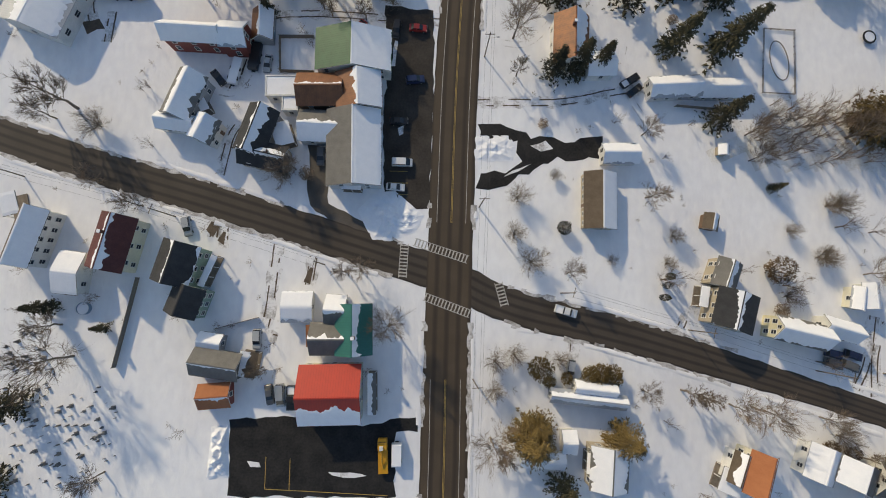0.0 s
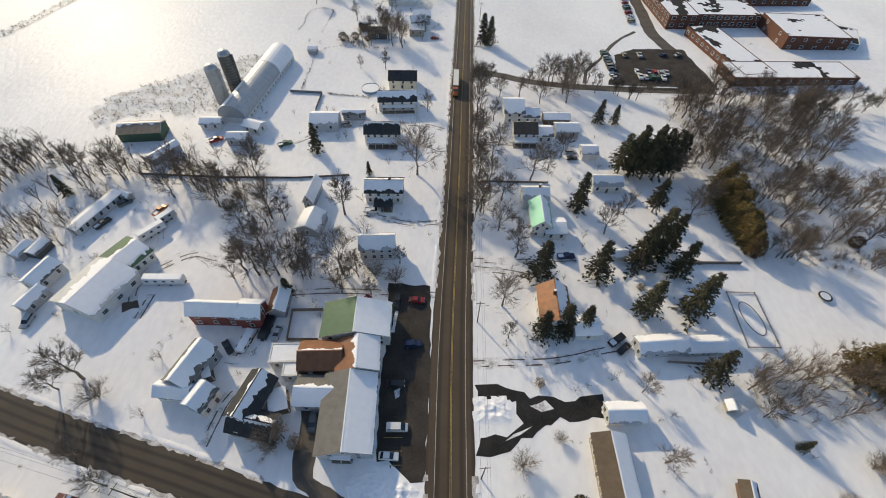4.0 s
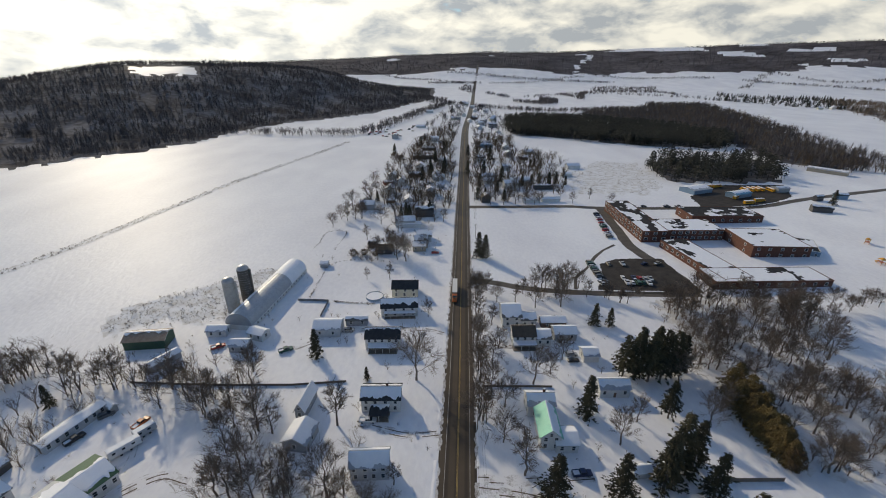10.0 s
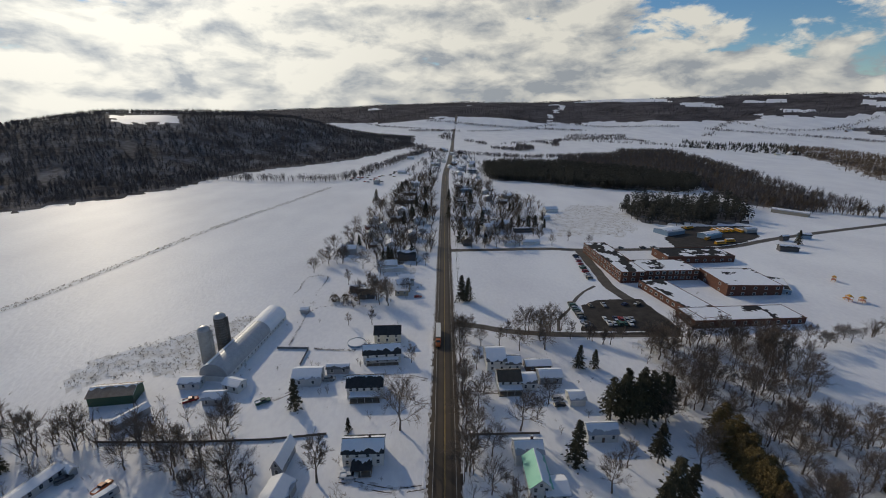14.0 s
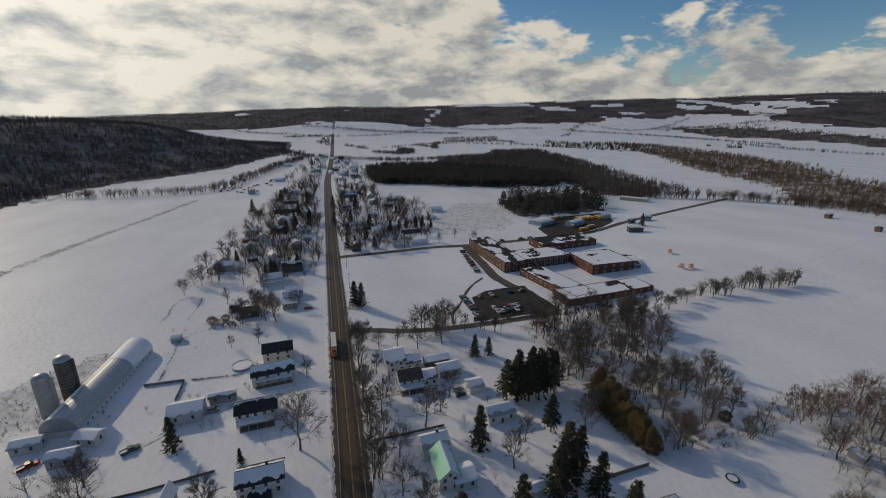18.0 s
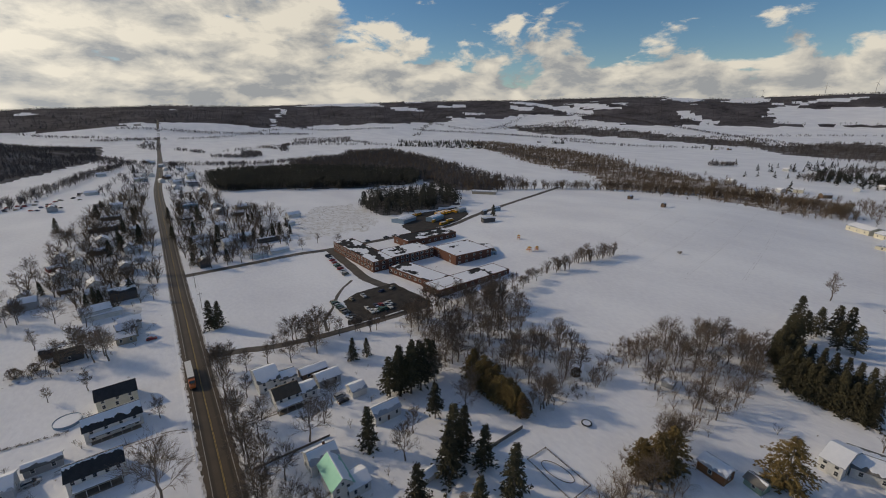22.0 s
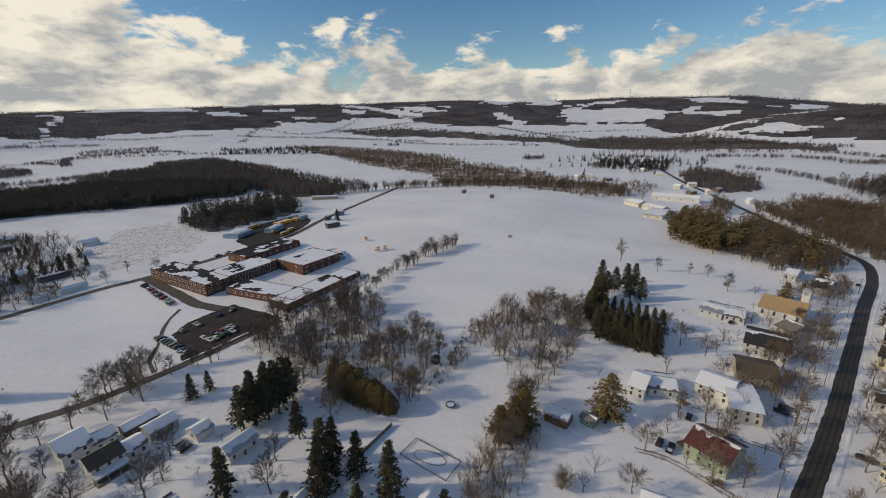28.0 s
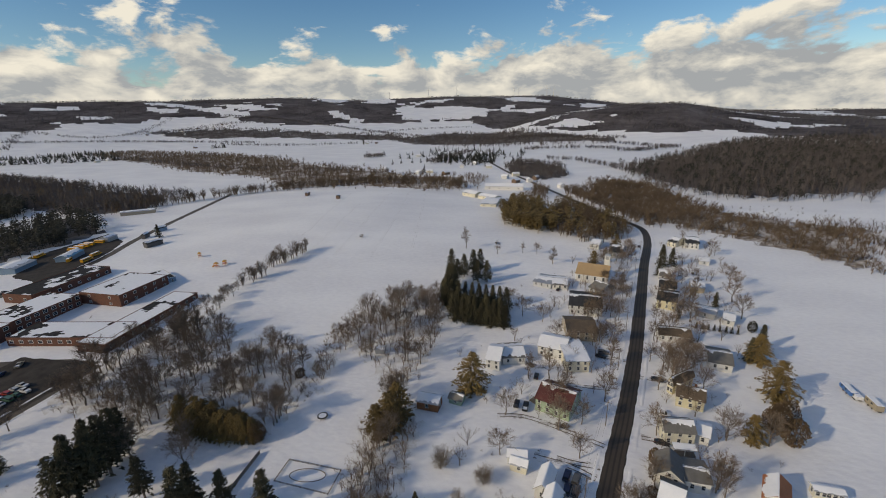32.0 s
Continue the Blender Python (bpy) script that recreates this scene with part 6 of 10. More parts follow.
# ---- houses east of the main road, north of the crossing ----
home = thing("house", "long ranch house with a brown roof, one slope under snow", "house", 43.6, 23.4, ground_height(43.6, 23.4))
block(home, 43.6, 23.4, -92.1, 13.6, 7.5, 3.2, 1.9, wall='tan', roof='brown', snow=(1, 0), wins=(6, 2), floors=1, entry=-1)
home = thing("garage", "white garage with a snow-covered roof by the black driveway", "garage", 49.4, 35.5, ground_height(49.4, 35.5))
block(home, 49.4, 35.5, 0.9, 8.7, 4.5, 3.0, 1.4, wall='white', roof='tin', snow=(1, 1), wins=(1, 2), floors=1)
home = thing("workshop", "long grey workshop with a partly snowy metal roof", "workshop", 64.5, 53.5, ground_height(64.5, 53.5))
block(home, 64.5, 53.5, 4, 13.1, 5, 3.0, 1.6, wall='pale', roof='tin', snow=(1, 0.8), wins=(4, 2), floors=1)
block(home, 77.5, 53.6, 1.4, 12.7, 4.6, 2.6, 1.3, wall='pale', roof='tin', snow=(1, 1), wins=(4, 1), floors=1)
home = thing("house", "old house with an orange rusty tin roof", "house", 37, 64.3, ground_height(37, 64.3))
block(home, 37, 64.3, 87, 12.4, 8.1, 5.2, 3.2, wall='white', roof='rust', snow=(0, 0.75), wins=(3, 2), chimney=True)
block(home, 45.3, 59.2, 1.6, 6.8, 6.1, 3.2, 1.4, wall='white', roof='tin', snow=(1, 1), wins=(1, 1), floors=1)
home = thing("shed", "small garden shed with a tan and snowy roof", "shed", 72.1, 18.4, ground_height(72.1, 18.4))
block(home, 72.1, 18.4, 76.7, 3.5, 3.2, 2.2, 1.1, wall='brown', roof='brown', snow=(0.0, 1), wins=(0, 0), floors=1)
home = thing("shed", "tiny grey garden shed in the snow", "shed", 77, 37.2, ground_height(77, 37.2))
block(home, 77, 37.2, 85.9, 2.1, 2.1, 2.0, 0.9, wall='tan', roof='tin', snow=(1, 0.6), wins=(0, 0), floors=1)
home = thing("house", "house with a black flat-topped roof and a tan rear wing", "house", 74.3, -3.5, ground_height(74.3, -3.5))
block(home, 74.3, -3.5, 73, 8.6, 9.5, 5.6, 1.6, wall='tan', roof='black', snow=(0.14, 0.2), wins=(3, 3))
block(home, 73.6, 5.2, 68.3, 6.5, 5.5, 4.4, 1.4, wall='tan', roof='grey', snow=(0.1, 0.4), wins=(2, 2))
lean_roof(home, 68.5, -0.2, 258.2, 5.2, 2.1, 2.8, roof='grey')
home = thing("house", "pale yellow house with snow-covered roofs", "house", 91, -8.9, ground_height(91, -8.9))
block(home, 91, -8.9, -13.5, 12.8, 5.2, 4.8, 2.6, wall='yellow', roof='grey', snow=(0.9, 1), wins=(3, 2))
block(home, 101.9, -8.2, -16.4, 8.7, 4, 3.8, 2.0, wall='white', roof='grey', snow=(1, 1), wins=(2, 1), floors=1)
home = thing("garage", "small cream garage with a snowy roof", "garage", 108.3, -0.7, ground_height(108.3, -0.7))
block(home, 108.3, -0.7, 77.3, 5.1, 3.2, 2.8, 1.2, wall='cream', roof='tin', snow=(1, 1), wins=(1, 1), floors=1)

# ---- houses further up the main road, west side ----
home = thing("house", "white house with a patchily snowed dark roof", "house", -13.8, 113.7, ground_height(-13.8, 113.7))
block(home, -13.8, 113.7, -0.1, 12.8, 7.7, 5.2, 2.2, wall='white', roof='black', snow=(0.5, 0.75), wins=(4, 2), chimney=True)
lean_roof(home, -14, 108.1, -0.1, 6.4, 5.6, 2.6, roof='black', snow=0.3)
home = thing("garage", "grey garage-barn with a steep roof, half snow-covered", "garage", -38.9, 112.1, ground_height(-38.9, 112.1))
block(home, -38.9, 112.1, 82.8, 10.9, 3, 3.8, 2.8, wall='grey', roof='grey', snow=(0.2, 1), wins=(1, 1), floors=1)
home = thing("garage", "wide garage with a snow-covered roof", "garage", -36.9, 98.4, ground_height(-36.9, 98.4))
block(home, -36.9, 98.4, 79.7, 8.5, 7.5, 3.4, 2.0, wall='grey', roof='tin', snow=(1, 1), wins=(1, 1), floors=1)
home = thing("house", "plain grey two-storey house with a thinly snowed roof", "house", -14.1, 87.5, ground_height(-14.1, 87.5))
block(home, -14.1, 87.5, 2.1, 10.6, 6.3, 5.4, 2.6, wall='pale', roof='tin', snow=(0.7, 0.8), wins=(4, 2))
home = thing("house", "large white farmhouse with a black roof and dormers", "house", -17, 147.6, ground_height(-17, 147.6))
block(home, -17, 147.6, 0.2, 13.8, 8.2, 5.4, 2.4, wall='white', roof='black', snow=(0.1, 0.12), wins=(5, 2))
lean_roof(home, -16.8, 142.5, 0.1, 11.7, 3.9, 2.7, roof='grey')
home = thing("garage", "grey barn-like garage with a snow-covered roof", "garage", -41.6, 156.6, ground_height(-41.6, 156.6))
block(home, -41.6, 156.6, 0.2, 11.2, 8.7, 3.8, 2.0, wall='pale', roof='tin', snow=(1, 1), wins=(2, 1), floors=1)
home = thing("shed", "low grey shed with a snowy lean-to roof", "shed", -30.4, 162.5, ground_height(-30.4, 162.5))
block(home, -30.4, 162.5, 0.3, 9.2, 3.7, 2.8, 0.9, wall='grey', roof='grey', snow=(1, 0.6), wins=(2, 0), floors=1)
home = thing("house", "white house with two dormers and snow on its roof", "house", -12.4, 172.4, ground_height(-12.4, 172.4))
block(home, -12.4, 172.4, 3.7, 16.4, 9, 4.8, 2.4, wall='white', roof='black', snow=(0.4, 0.55), wins=(4, 2))
lean_roof(home, -11.9, 167.9, 2.3, 14.3, 3.8, 2.6)
home = thing("house", "cream house with a black roof slope", "house", -10.8, 189.7, ground_height(-10.8, 189.7))
block(home, -10.8, 189.7, 0.4, 12.6, 8.5, 4.8, 2.4, wall='cream', roof='black', snow=(0.9, 0.0), wins=(3, 2))
home = thing("house", "tan cottage with a snowy roof", "house", -5.7, 247.1, ground_height(-5.7, 247.1))
block(home, -5.7, 247.1, 0.8, 8, 11.5, 3.4, 1.8, wall='tan', roof='grey', snow=(1, 1), wins=(2, 1), floors=1)
home = thing("house", "pale cottage with a snowy roof among bare trees", "house", -3.1, 261.1, ground_height(-3.1, 261.1))
block(home, -3.1, 261.1, 0.9, 9.4, 9, 4.0, 2.0, wall='pale', roof='grey', snow=(1, 1), wins=(2, 1), floors=1)
home = thing("shed", "dark shed with a snow-covered roof below bare trees", "shed", -26.8, 242.8, ground_height(-26.8, 242.8))
block(home, -26.8, 242.8, 0.8, 9.8, 11.2, 3.0, 1.4, wall='dark', roof='black', snow=(1, 0.0), wins=(1, 0), floors=1)
home = thing("shed", "small garden shed with a snowy roof", "shed", -58.6, 221.3, ground_height(-58.6, 221.3))
block(home, -58.6, 221.3, 0.7, 4, 4.9, 2.2, 1, wall='grey', roof='tin', snow=(1, 1), wins=(0, 0), floors=1)

# ---- houses further up the main road, east side ----
home = thing("house", "white gabled house with a snowy porch roof", "house", 37.7, 165.3, ground_height(37.7, 165.3))
block(home, 37.7, 165.3, 0.2, 8.2, 12.3, 5.2, 2.8, wall='white', roof='grey', snow=(1, 0.9), wins=(2, 2))
block(home, 44.9, 162, 0.1, 6.5, 7.4, 4.0, 1.8, wall='white', roof='grey', snow=(0.9, 0.9), wins=(2, 1), floors=1)
home = thing("house", "white house with a dark brown roof and an added wing", "house", 40.4, 148.9, ground_height(40.4, 148.9))
block(home, 40.4, 148.9, 0.1, 9.2, 8.3, 5.2, 2.4, wall='white', roof='brown', snow=(0.1, 0.0), wins=(3, 2))
block(home, 48.4, 148.8, 0.1, 6.2, 7.4, 3.8, 1.6, wall='white', roof='grey', snow=(1, 1), wins=(2, 1), floors=1)
lean_roof(home, 40.4, 143.9, 0.1, 9.5, 3.9, 2.6)
home = thing("garage", "blue-grey garage with a snow-covered roof", "garage", 58.6, 152.1, ground_height(58.6, 152.1))
block(home, 58.6, 152.1, 0, 9.2, 6.4, 3.4, 1.6, wall='grey', roof='tin', snow=(1, 1), wins=(2, 1), floors=1)
home = thing("shed", "low tan outbuilding with a snowy roof", "shed", 56, 161.1, ground_height(56, 161.1))
block(home, 56, 161.1, 0.1, 10.8, 5.5, 2.8, 1.2, wall='brown', roof='grey', snow=(1, 1), wins=(2, 1), floors=1)
home = thing("shed", "white shed with a snow-covered roof", "shed", 64.7, 137.7, ground_height(64.7, 137.7))
block(home, 64.7, 137.7, -0.1, 5.9, 6, 3.0, 1.4, wall='white', roof='tin', snow=(1, 1), wins=(0, 1), floors=1)
home = thing("garage", "white building with a thin-snowed slate roof", "garage", 66.4, 118.5, ground_height(66.4, 118.5))
block(home, 66.4, 118.5, -0.2, 10.4, 5.7, 3.8, 2.0, wall='white', roof='tin', snow=(0.8, 0.6), wins=(3, 1), floors=1, entry=-1)
home = thing("house", "white house with a bright turquoise metal roof slope", "house", 38.9, 99.8, ground_height(38.9, 99.8))
block(home, 38.9, 99.8, 86.7, 11.7, 6.2, 5.2, 2.8, wall='white', roof='turquoise', snow=(0, 1), wins=(2, 2))
block(home, 38.8, 110.6, -0.2, 8.7, 7, 4.8, 2.2, wall='white', roof='tin', snow=(0.8, 0.7), wins=(2, 2), chimney=True)
block(home, 43.4, 96.3, -0.3, 6.6, 7, 3.4, 1.4, wall='white', roof='tin', snow=(1, 1), wins=(2, 2), floors=1)
home = thing("shed", "tiny pale shed between the spruces", "shed", 61.9, 85.3, ground_height(61.9, 85.3))
block(home, 61.9, 85.3, 4.7, 4.9, 2.6, 2.6, 1.1, wall='pale', roof='tin', snow=(1, 1), wins=(0, 0), floors=1)

# ---- the farm ----
home = thing("barn", "green-sided barn with a rusty tin roof, partly snowy", "barn", -112.8, 148.4, ground_height(-112.8, 148.4))
block(home, -112.8, 148.4, 5.9, 15.7, 8.1, 4.0, 1.8, wall='darkgreen', roof='barn', snow=(0.5, 0.12), wins=(0, 0), floors=1)
home = thing("shed", "long low machine shed with a snowy roof", "shed", -99.8, 135.3, ground_height(-99.8, 135.3))
block(home, -99.8, 135.3, 58.5, 11.9, 3.9, 2.8, 0.9, wall='grey', roof='tin', snow=(1, 1), wins=(0, 0), floors=1)
home = thing("shed", "white milk house with a snowy roof", "shed", -87.9, 155.2, ground_height(-87.9, 155.2))
block(home, -87.9, 155.2, 0.2, 8.1, 5.1, 2.8, 1.2, wall='white', roof='tin', snow=(1, 0.8), wins=(2, 1), floors=1)
home = thing("shed", "small white annex beside the round-roofed barn", "shed", -69.9, 152.5, ground_height(-69.9, 152.5))
block(home, -69.9, 152.5, -19.5, 7.3, 5.2, 3.2, 1.2, wall='white', roof='tin', snow=(1, 1), wins=(2, 1), floors=1)
home = thing("shed", "small grey farm office with a snowy roof", "shed", -74.3, 144.7, ground_height(-74.3, 144.7))
block(home, -74.3, 144.7, 0.1, 7.1, 5.5, 3.0, 1.4, wall='grey', roof='tin', snow=(1, 0.7), wins=(2, 1), floors=1)
home = thing("mobile_home", "long white mobile home with snow on its roof", "mobile home", -109.5, 103.3, ground_height(-109.5, 103.3))
block(home, -109.5, 103.3, 70.6, 18.5, 4.5, 2.9, 0.6, wall='pale', roof='tin', snow=(0.7, 1), wins=(7, 1), floors=1)
home = thing("shed", "small shed with a snowy roof behind the mobile home", "shed", -105.2, 112.7, ground_height(-105.2, 112.7))
block(home, -105.2, 112.7, -28.2, 8.5, 2, 2.4, 0.8, wall='grey', roof='tin', snow=(1, 1), wins=(0, 0), floors=1)
home = thing("house", "low white house with a snowy roof among sheds", "house", -111.2, 76.9, ground_height(-111.2, 76.9))
block(home, -111.2, 76.9, 74.6, 8.7, 5.7, 3.6, 1.8, wall='pale', roof='grey', snow=(1, 1), wins=(2, 2), floors=1)
home = thing("shed", "small shed with a snow-covered roof", "shed", -123.5, 86.5, ground_height(-123.5, 86.5))
block(home, -123.5, 86.5, 79, 5.5, 3.3, 2.6, 1.0, wall='grey', roof='tin', snow=(1, 1), wins=(1, 0), floors=1)
home = thing("shed", "low shed with a snow-covered roof beside parked cars", "shed", -109.8, 68.6, ground_height(-109.8, 68.6))
block(home, -109.8, 68.6, 74, 6.9, 4.3, 3.0, 1.2, wall='grey', roof='tin', snow=(1, 1), wins=(2, 1), floors=1)
home = thing("shed", "small grey shed in a cluttered yard", "shed", -119.2, 87.6, ground_height(-119.2, 87.6))
block(home, -119.2, 87.6, 77.8, 5.7, 4.4, 2.4, 0.9, wall='dark', roof='grey', snow=(0.8, 1), wins=(0, 0), floors=1)

# ---- the church street, along the crossing road ----
home = thing("house", "green two-storey house with a maroon roof and a snow patch", "house", 140.7, -14.6, ground_height(140.7, -14.6))
block(home, 140.7, -14.6, -114.3, 12.6, 13.1, 5.0, 3.2, wall='mint', roof='maroon', snow=(0.1, 0.15), wins=(4, 3), chimney=True)
lean_roof(home, 143.2, -7, 139.6, 5.7, 3.2, 2.6)
home = thing("cabin", "orange log cabin with a snow-covered roof", "cabin", 133.2, 32.7, ground_height(133.2, 32.7))
block(home, 133.2, 32.7, -97.3, 8.2, 5.6, 3.4, 1.2, wall='log', roof='tin', snow=(1, 1), wins=(1, 1), floors=1)
home = thing("shed", "small green shed with a grey roof", "shed", 137.4, 22.9, ground_height(137.4, 22.9))
block(home, 137.4, 22.9, -104.5, 5.1, 4.2, 2.4, 1.2, wall='green', roof='grey', snow=(0.3, 0.2), wins=(1, 0), floors=1)
home = thing("house", "white barn house with a snow-covered roof and a lower wing", "house", 167.1, 10.1, ground_height(167.1, 10.1))
block(home, 167.1, 10.1, -98.8, 5.9, 13.4, 4.6, 2.6, wall='white', roof='tin', snow=(1, 1), wins=(2, 2))
block(home, 171.6, 3.6, -76.4, 9.9, 12.2, 3.6, 1.8, wall='white', roof='grey', snow=(0.7, 0.9), wins=(2, 2), floors=1)
home = thing("house", "rambling white house with several snowy roofs", "house", 180, -15.6, ground_height(180, -15.6))
block(home, 180, -15.6, -105.3, 11.9, 13.5, 4.8, 2.2, wall='white', roof='grey', snow=(1, 1), wins=(3, 2))
block(home, 173.1, -22.8, -81.6, 9.5, 18.7, 5.2, 0.9, wall='cream', roof='tin', snow=(1, 1), wins=(3, 2))
home = thing("house", "brown house with a broad brown roof", "house", 198.9, -28.7, ground_height(198.9, -28.7))
block(home, 198.9, -28.7, -86.4, 13.7, 16.8, 4.6, 2.2, wall='tan', roof='brown', snow=(0.0, 0.0), wins=(4, 2))
home = thing("house", "white house with a black roof", "house", 228.7, -35.3, ground_height(228.7, -35.3))
block(home, 228.7, -35.3, -96.6, 16.6, 20.2, 5.2, 2.2, wall='white', roof='black', snow=(0.1, 0.1), wins=(5, 2))
home = thing("house", "grey gabled house beside the church", "house", 248.7, -47.3, ground_height(248.7, -47.3))
block(home, 248.7, -47.3, -138, 8.1, 13.6, 5.0, 2.8, wall='pale', roof='grey', snow=(0.2, 0.1), wins=(2, 2))
home = thing("church", "white wooden church with a tan roof and a square bell tower", "church", 275.8, -46.5, ground_height(275.8, -46.5))
block(home, 275.8, -46.5, -106.4, 19.2, 19.8, 5.2, 4.2, wall='white', roof='tan', snow=(0.0, 0.0), wins=(4, 1), floors=1, panes=(1.1, 2.4))
CHURCH = home
TOWER = (276.6, -54.5, -106.4)
home = thing("house", "long low house with a grey-blue roof behind the church", "house", 261.7, -15.6, ground_height(261.7, -15.6))
block(home, 261.7, -15.6, -111.1, 11.2, 15.3, 3.0, 1.4, wall='pale', roof='tin', snow=(0.5, 0.5), wins=(3, 1), floors=1)
block(home, 260.2, -24, -93.8, 8.7, 15.7, 3.0, 1.4, wall='white', roof='grey', snow=(0.8, 0.8), wins=(3, 1), floors=1)
home = thing("house", "white house with a snowy roof near the road bend", "house", 346.4, -59.2, ground_height(346.4, -59.2))
block(home, 346.4, -59.2, -110.1, 6.4, 16.8, 4.0, 1.8, wall='white', roof='grey', snow=(1, 1), wins=(2, 1), floors=1)
home = thing("house", "grey house with a dark roof near the road bend", "house", 328.2, -71.6, ground_height(328.2, -71.6))
block(home, 328.2, -71.6, -112.9, 8, 20.7, 4.6, 2.4, wall='grey', roof='black', snow=(0.5, 0.3), wins=(2, 2))
home = thing("house", "yellow house with a brown cross-gabled roof", "house", 158.4, -62, ground_height(158.4, -62))
block(home, 158.4, -62, -52.5, 12.1, 2.3, 4.8, 2.6, wall='yellow', roof='brown', snow=(0.2, 0.1), wins=(3, 2))
block(home, 149.6, -62.5, -107.1, 8.9, 7.8, 4.4, 2.6, wall='yellow', roof='brown', snow=(0.1, 0.05), wins=(3, 2), chimney=True)
home = thing("house", "cream house with a hipped grey roof and a snowy porch", "house", 129.9, -51.5, ground_height(129.9, -51.5))
block(home, 129.9, -51.5, -87.6, 9.2, 7.4, 5.0, 2.2, wall='cream', roof='grey', snow=(0.3, 0.3), wins=(3, 2))
block(home, 131, -60.4, -113.6, 3.8, 7.4, 3.4, 1.4, wall='white', roof='tin', snow=(1, 1), wins=(1, 1), floors=1)
lean_roof(home, 122.3, -51.8, -91.2, 6.9, 2.6, 2.6)
home = thing("house", "white house with a grey roof and flat rear wing", "house", 111, -43.6, ground_height(111, -43.6))
block(home, 111, -43.6, -15, 8.9, 6.9, 5.0, 2.6, wall='white', roof='grey', snow=(0, 0.0), wins=(3, 2))
block(home, 111.5, -51, -94.9, 6.4, 8.6, 4.0, 0.8, wall='white', roof='grey', snow=(0.1, 0.2), wins=(2, 2), floors=1)
home = thing("house", "house with an orange-brown roof and a snowy slope", "house", 107, -70, ground_height(107, -70))
block(home, 107, -70, -26.8, 8.9, 5.6, 4.4, 2.2, wall='white', roof='orange', snow=(1, 0), wins=(2, 2))
home = thing("mobile_home", "long cream trailer home with snow on its roof", "mobile home", 111.8, -85.3, ground_height(111.8, -85.3))
block(home, 111.8, -85.3, -96.3, 6.9, 2.7, 2.6, 0.5, wall='cream', roof='tin', snow=(1, 1), wins=(5, 1), floors=1)
home = thing("garage", "white garage with a grey roof", "garage", 179.8, -83.9, ground_height(179.8, -83.9))
block(home, 179.8, -83.9, -104.7, 8.6, 13.5, 3.6, 2.0, wall='white', roof='grey', snow=(0.15, 0.1), wins=(2, 1), floors=1)
home = thing("house", "white ranch house with a brown shingle roof", "house", 199.9, -72, ground_height(199.9, -72))
block(home, 199.9, -72, -95.5, 13.6, 9.6, 3.6, 1.8, wall='white', roof='brown', snow=(0.05, 0.1), wins=(4, 2), floors=1)
home = thing("house", "yellow house with a black roof", "house", 240.4, -81.1, ground_height(240.4, -81.1))
block(home, 240.4, -81.1, -109.6, 9.6, 17.2, 5.0, 2.2, wall='yellow', roof='black', snow=(0.1, 0.05), wins=(3, 2))
home = thing("house", "white house with a black roof", "house", 259.5, -86.5, ground_height(259.5, -86.5))
block(home, 259.5, -86.5, -105.1, 8.8, 15.6, 4.8, 2.2, wall='white', roof='black', snow=(0.3, 0.1), wins=(3, 2))
home = thing("house", "white house with a snowy roof", "house", 279.5, -90.5, ground_height(279.5, -90.5))
block(home, 279.5, -90.5, -100.5, 6.4, 13.5, 4.4, 2.0, wall='white', roof='grey', snow=(0.8, 0.5), wins=(2, 2))
home = thing("shed", "low grey shed with a snow-dusted roof", "shed", 228.4, -97.2, ground_height(228.4, -97.2))
block(home, 228.4, -97.2, -119.6, 8.7, 9.8, 3.0, 1.0, wall='grey', roof='tin', snow=(0.4, 0.4), wins=(1, 0), floors=1)
home = thing("shed", "tan outbuilding with a snowy roof", "shed", 264.7, -104.9, ground_height(264.7, -104.9))
block(home, 264.7, -104.9, -104.3, 7, 12.2, 3.2, 1.2, wall='tan', roof='tin', snow=(1, 0.8), wins=(1, 0), floors=1)
home = thing("shed", "white shed beside bare trees", "shed", 221.5, -104.9, ground_height(221.5, -104.9))
block(home, 221.5, -104.9, -113.2, 4.8, 10.7, 2.8, 1.4, wall='white', roof='tin', snow=(1, 1), wins=(1, 0), floors=1)
home = thing("house", "white farmhouse with a dark roof near the road bend", "house", 359, -132.9, ground_height(359, -132.9))
block(home, 359, -132.9, -102.9, 9.2, 21.3, 4.6, 2.2, wall='white', roof='black', snow=(0.5, 0.4), wins=(3, 2))
home = thing("house", "yellow cottage near the road bend", "house", 359.2, -122.6, ground_height(359.2, -122.6))
block(home, 359.2, -122.6, -132.7, 6.2, 16.9, 4.0, 2.2, wall='cream', roof='black', snow=(0.6, 0.6), wins=(2, 2))
home = thing("shed", "white shed in the open field", "shed", 316.2, -127.2, ground_height(316.2, -127.2))
block(home, 316.2, -127.2, -106.2, 6.1, 11.3, 2.6, 1.0, wall='white', roof='tin', snow=(1, 1), wins=(1, 0), floors=1)
home = thing("shed", "white shed with a snowy roof behind the house", "shed", 111.5, 0, ground_height(111.5, 0))
block(home, 111.5, 0, -90, 5.8, 3.8, 3.0, 1.2, wall='white', roof='tin', snow=(1, 1), wins=(1, 1), floors=1)
home = thing("barn", "long white greenhouse shed with a snow-covered roof", "barn", 614.4, 26.4, ground_height(614.4, 26.4))
block(home, 614.4, 26.4, -92.3, 54, 15, 5.2, 3.2, wall='white', roof='tin', snow=(1, 1), wins=(4, 1), floors=1)
home = thing("barn", "low white shed with a snow-covered roof", "barn", 540, 52, ground_height(540, 52))
block(home, 550, 64, 50, 24, 15, 4.6, 2.6, wall='cream', roof='tin', snow=(1, 1), wins=(3, 1), floors=1)
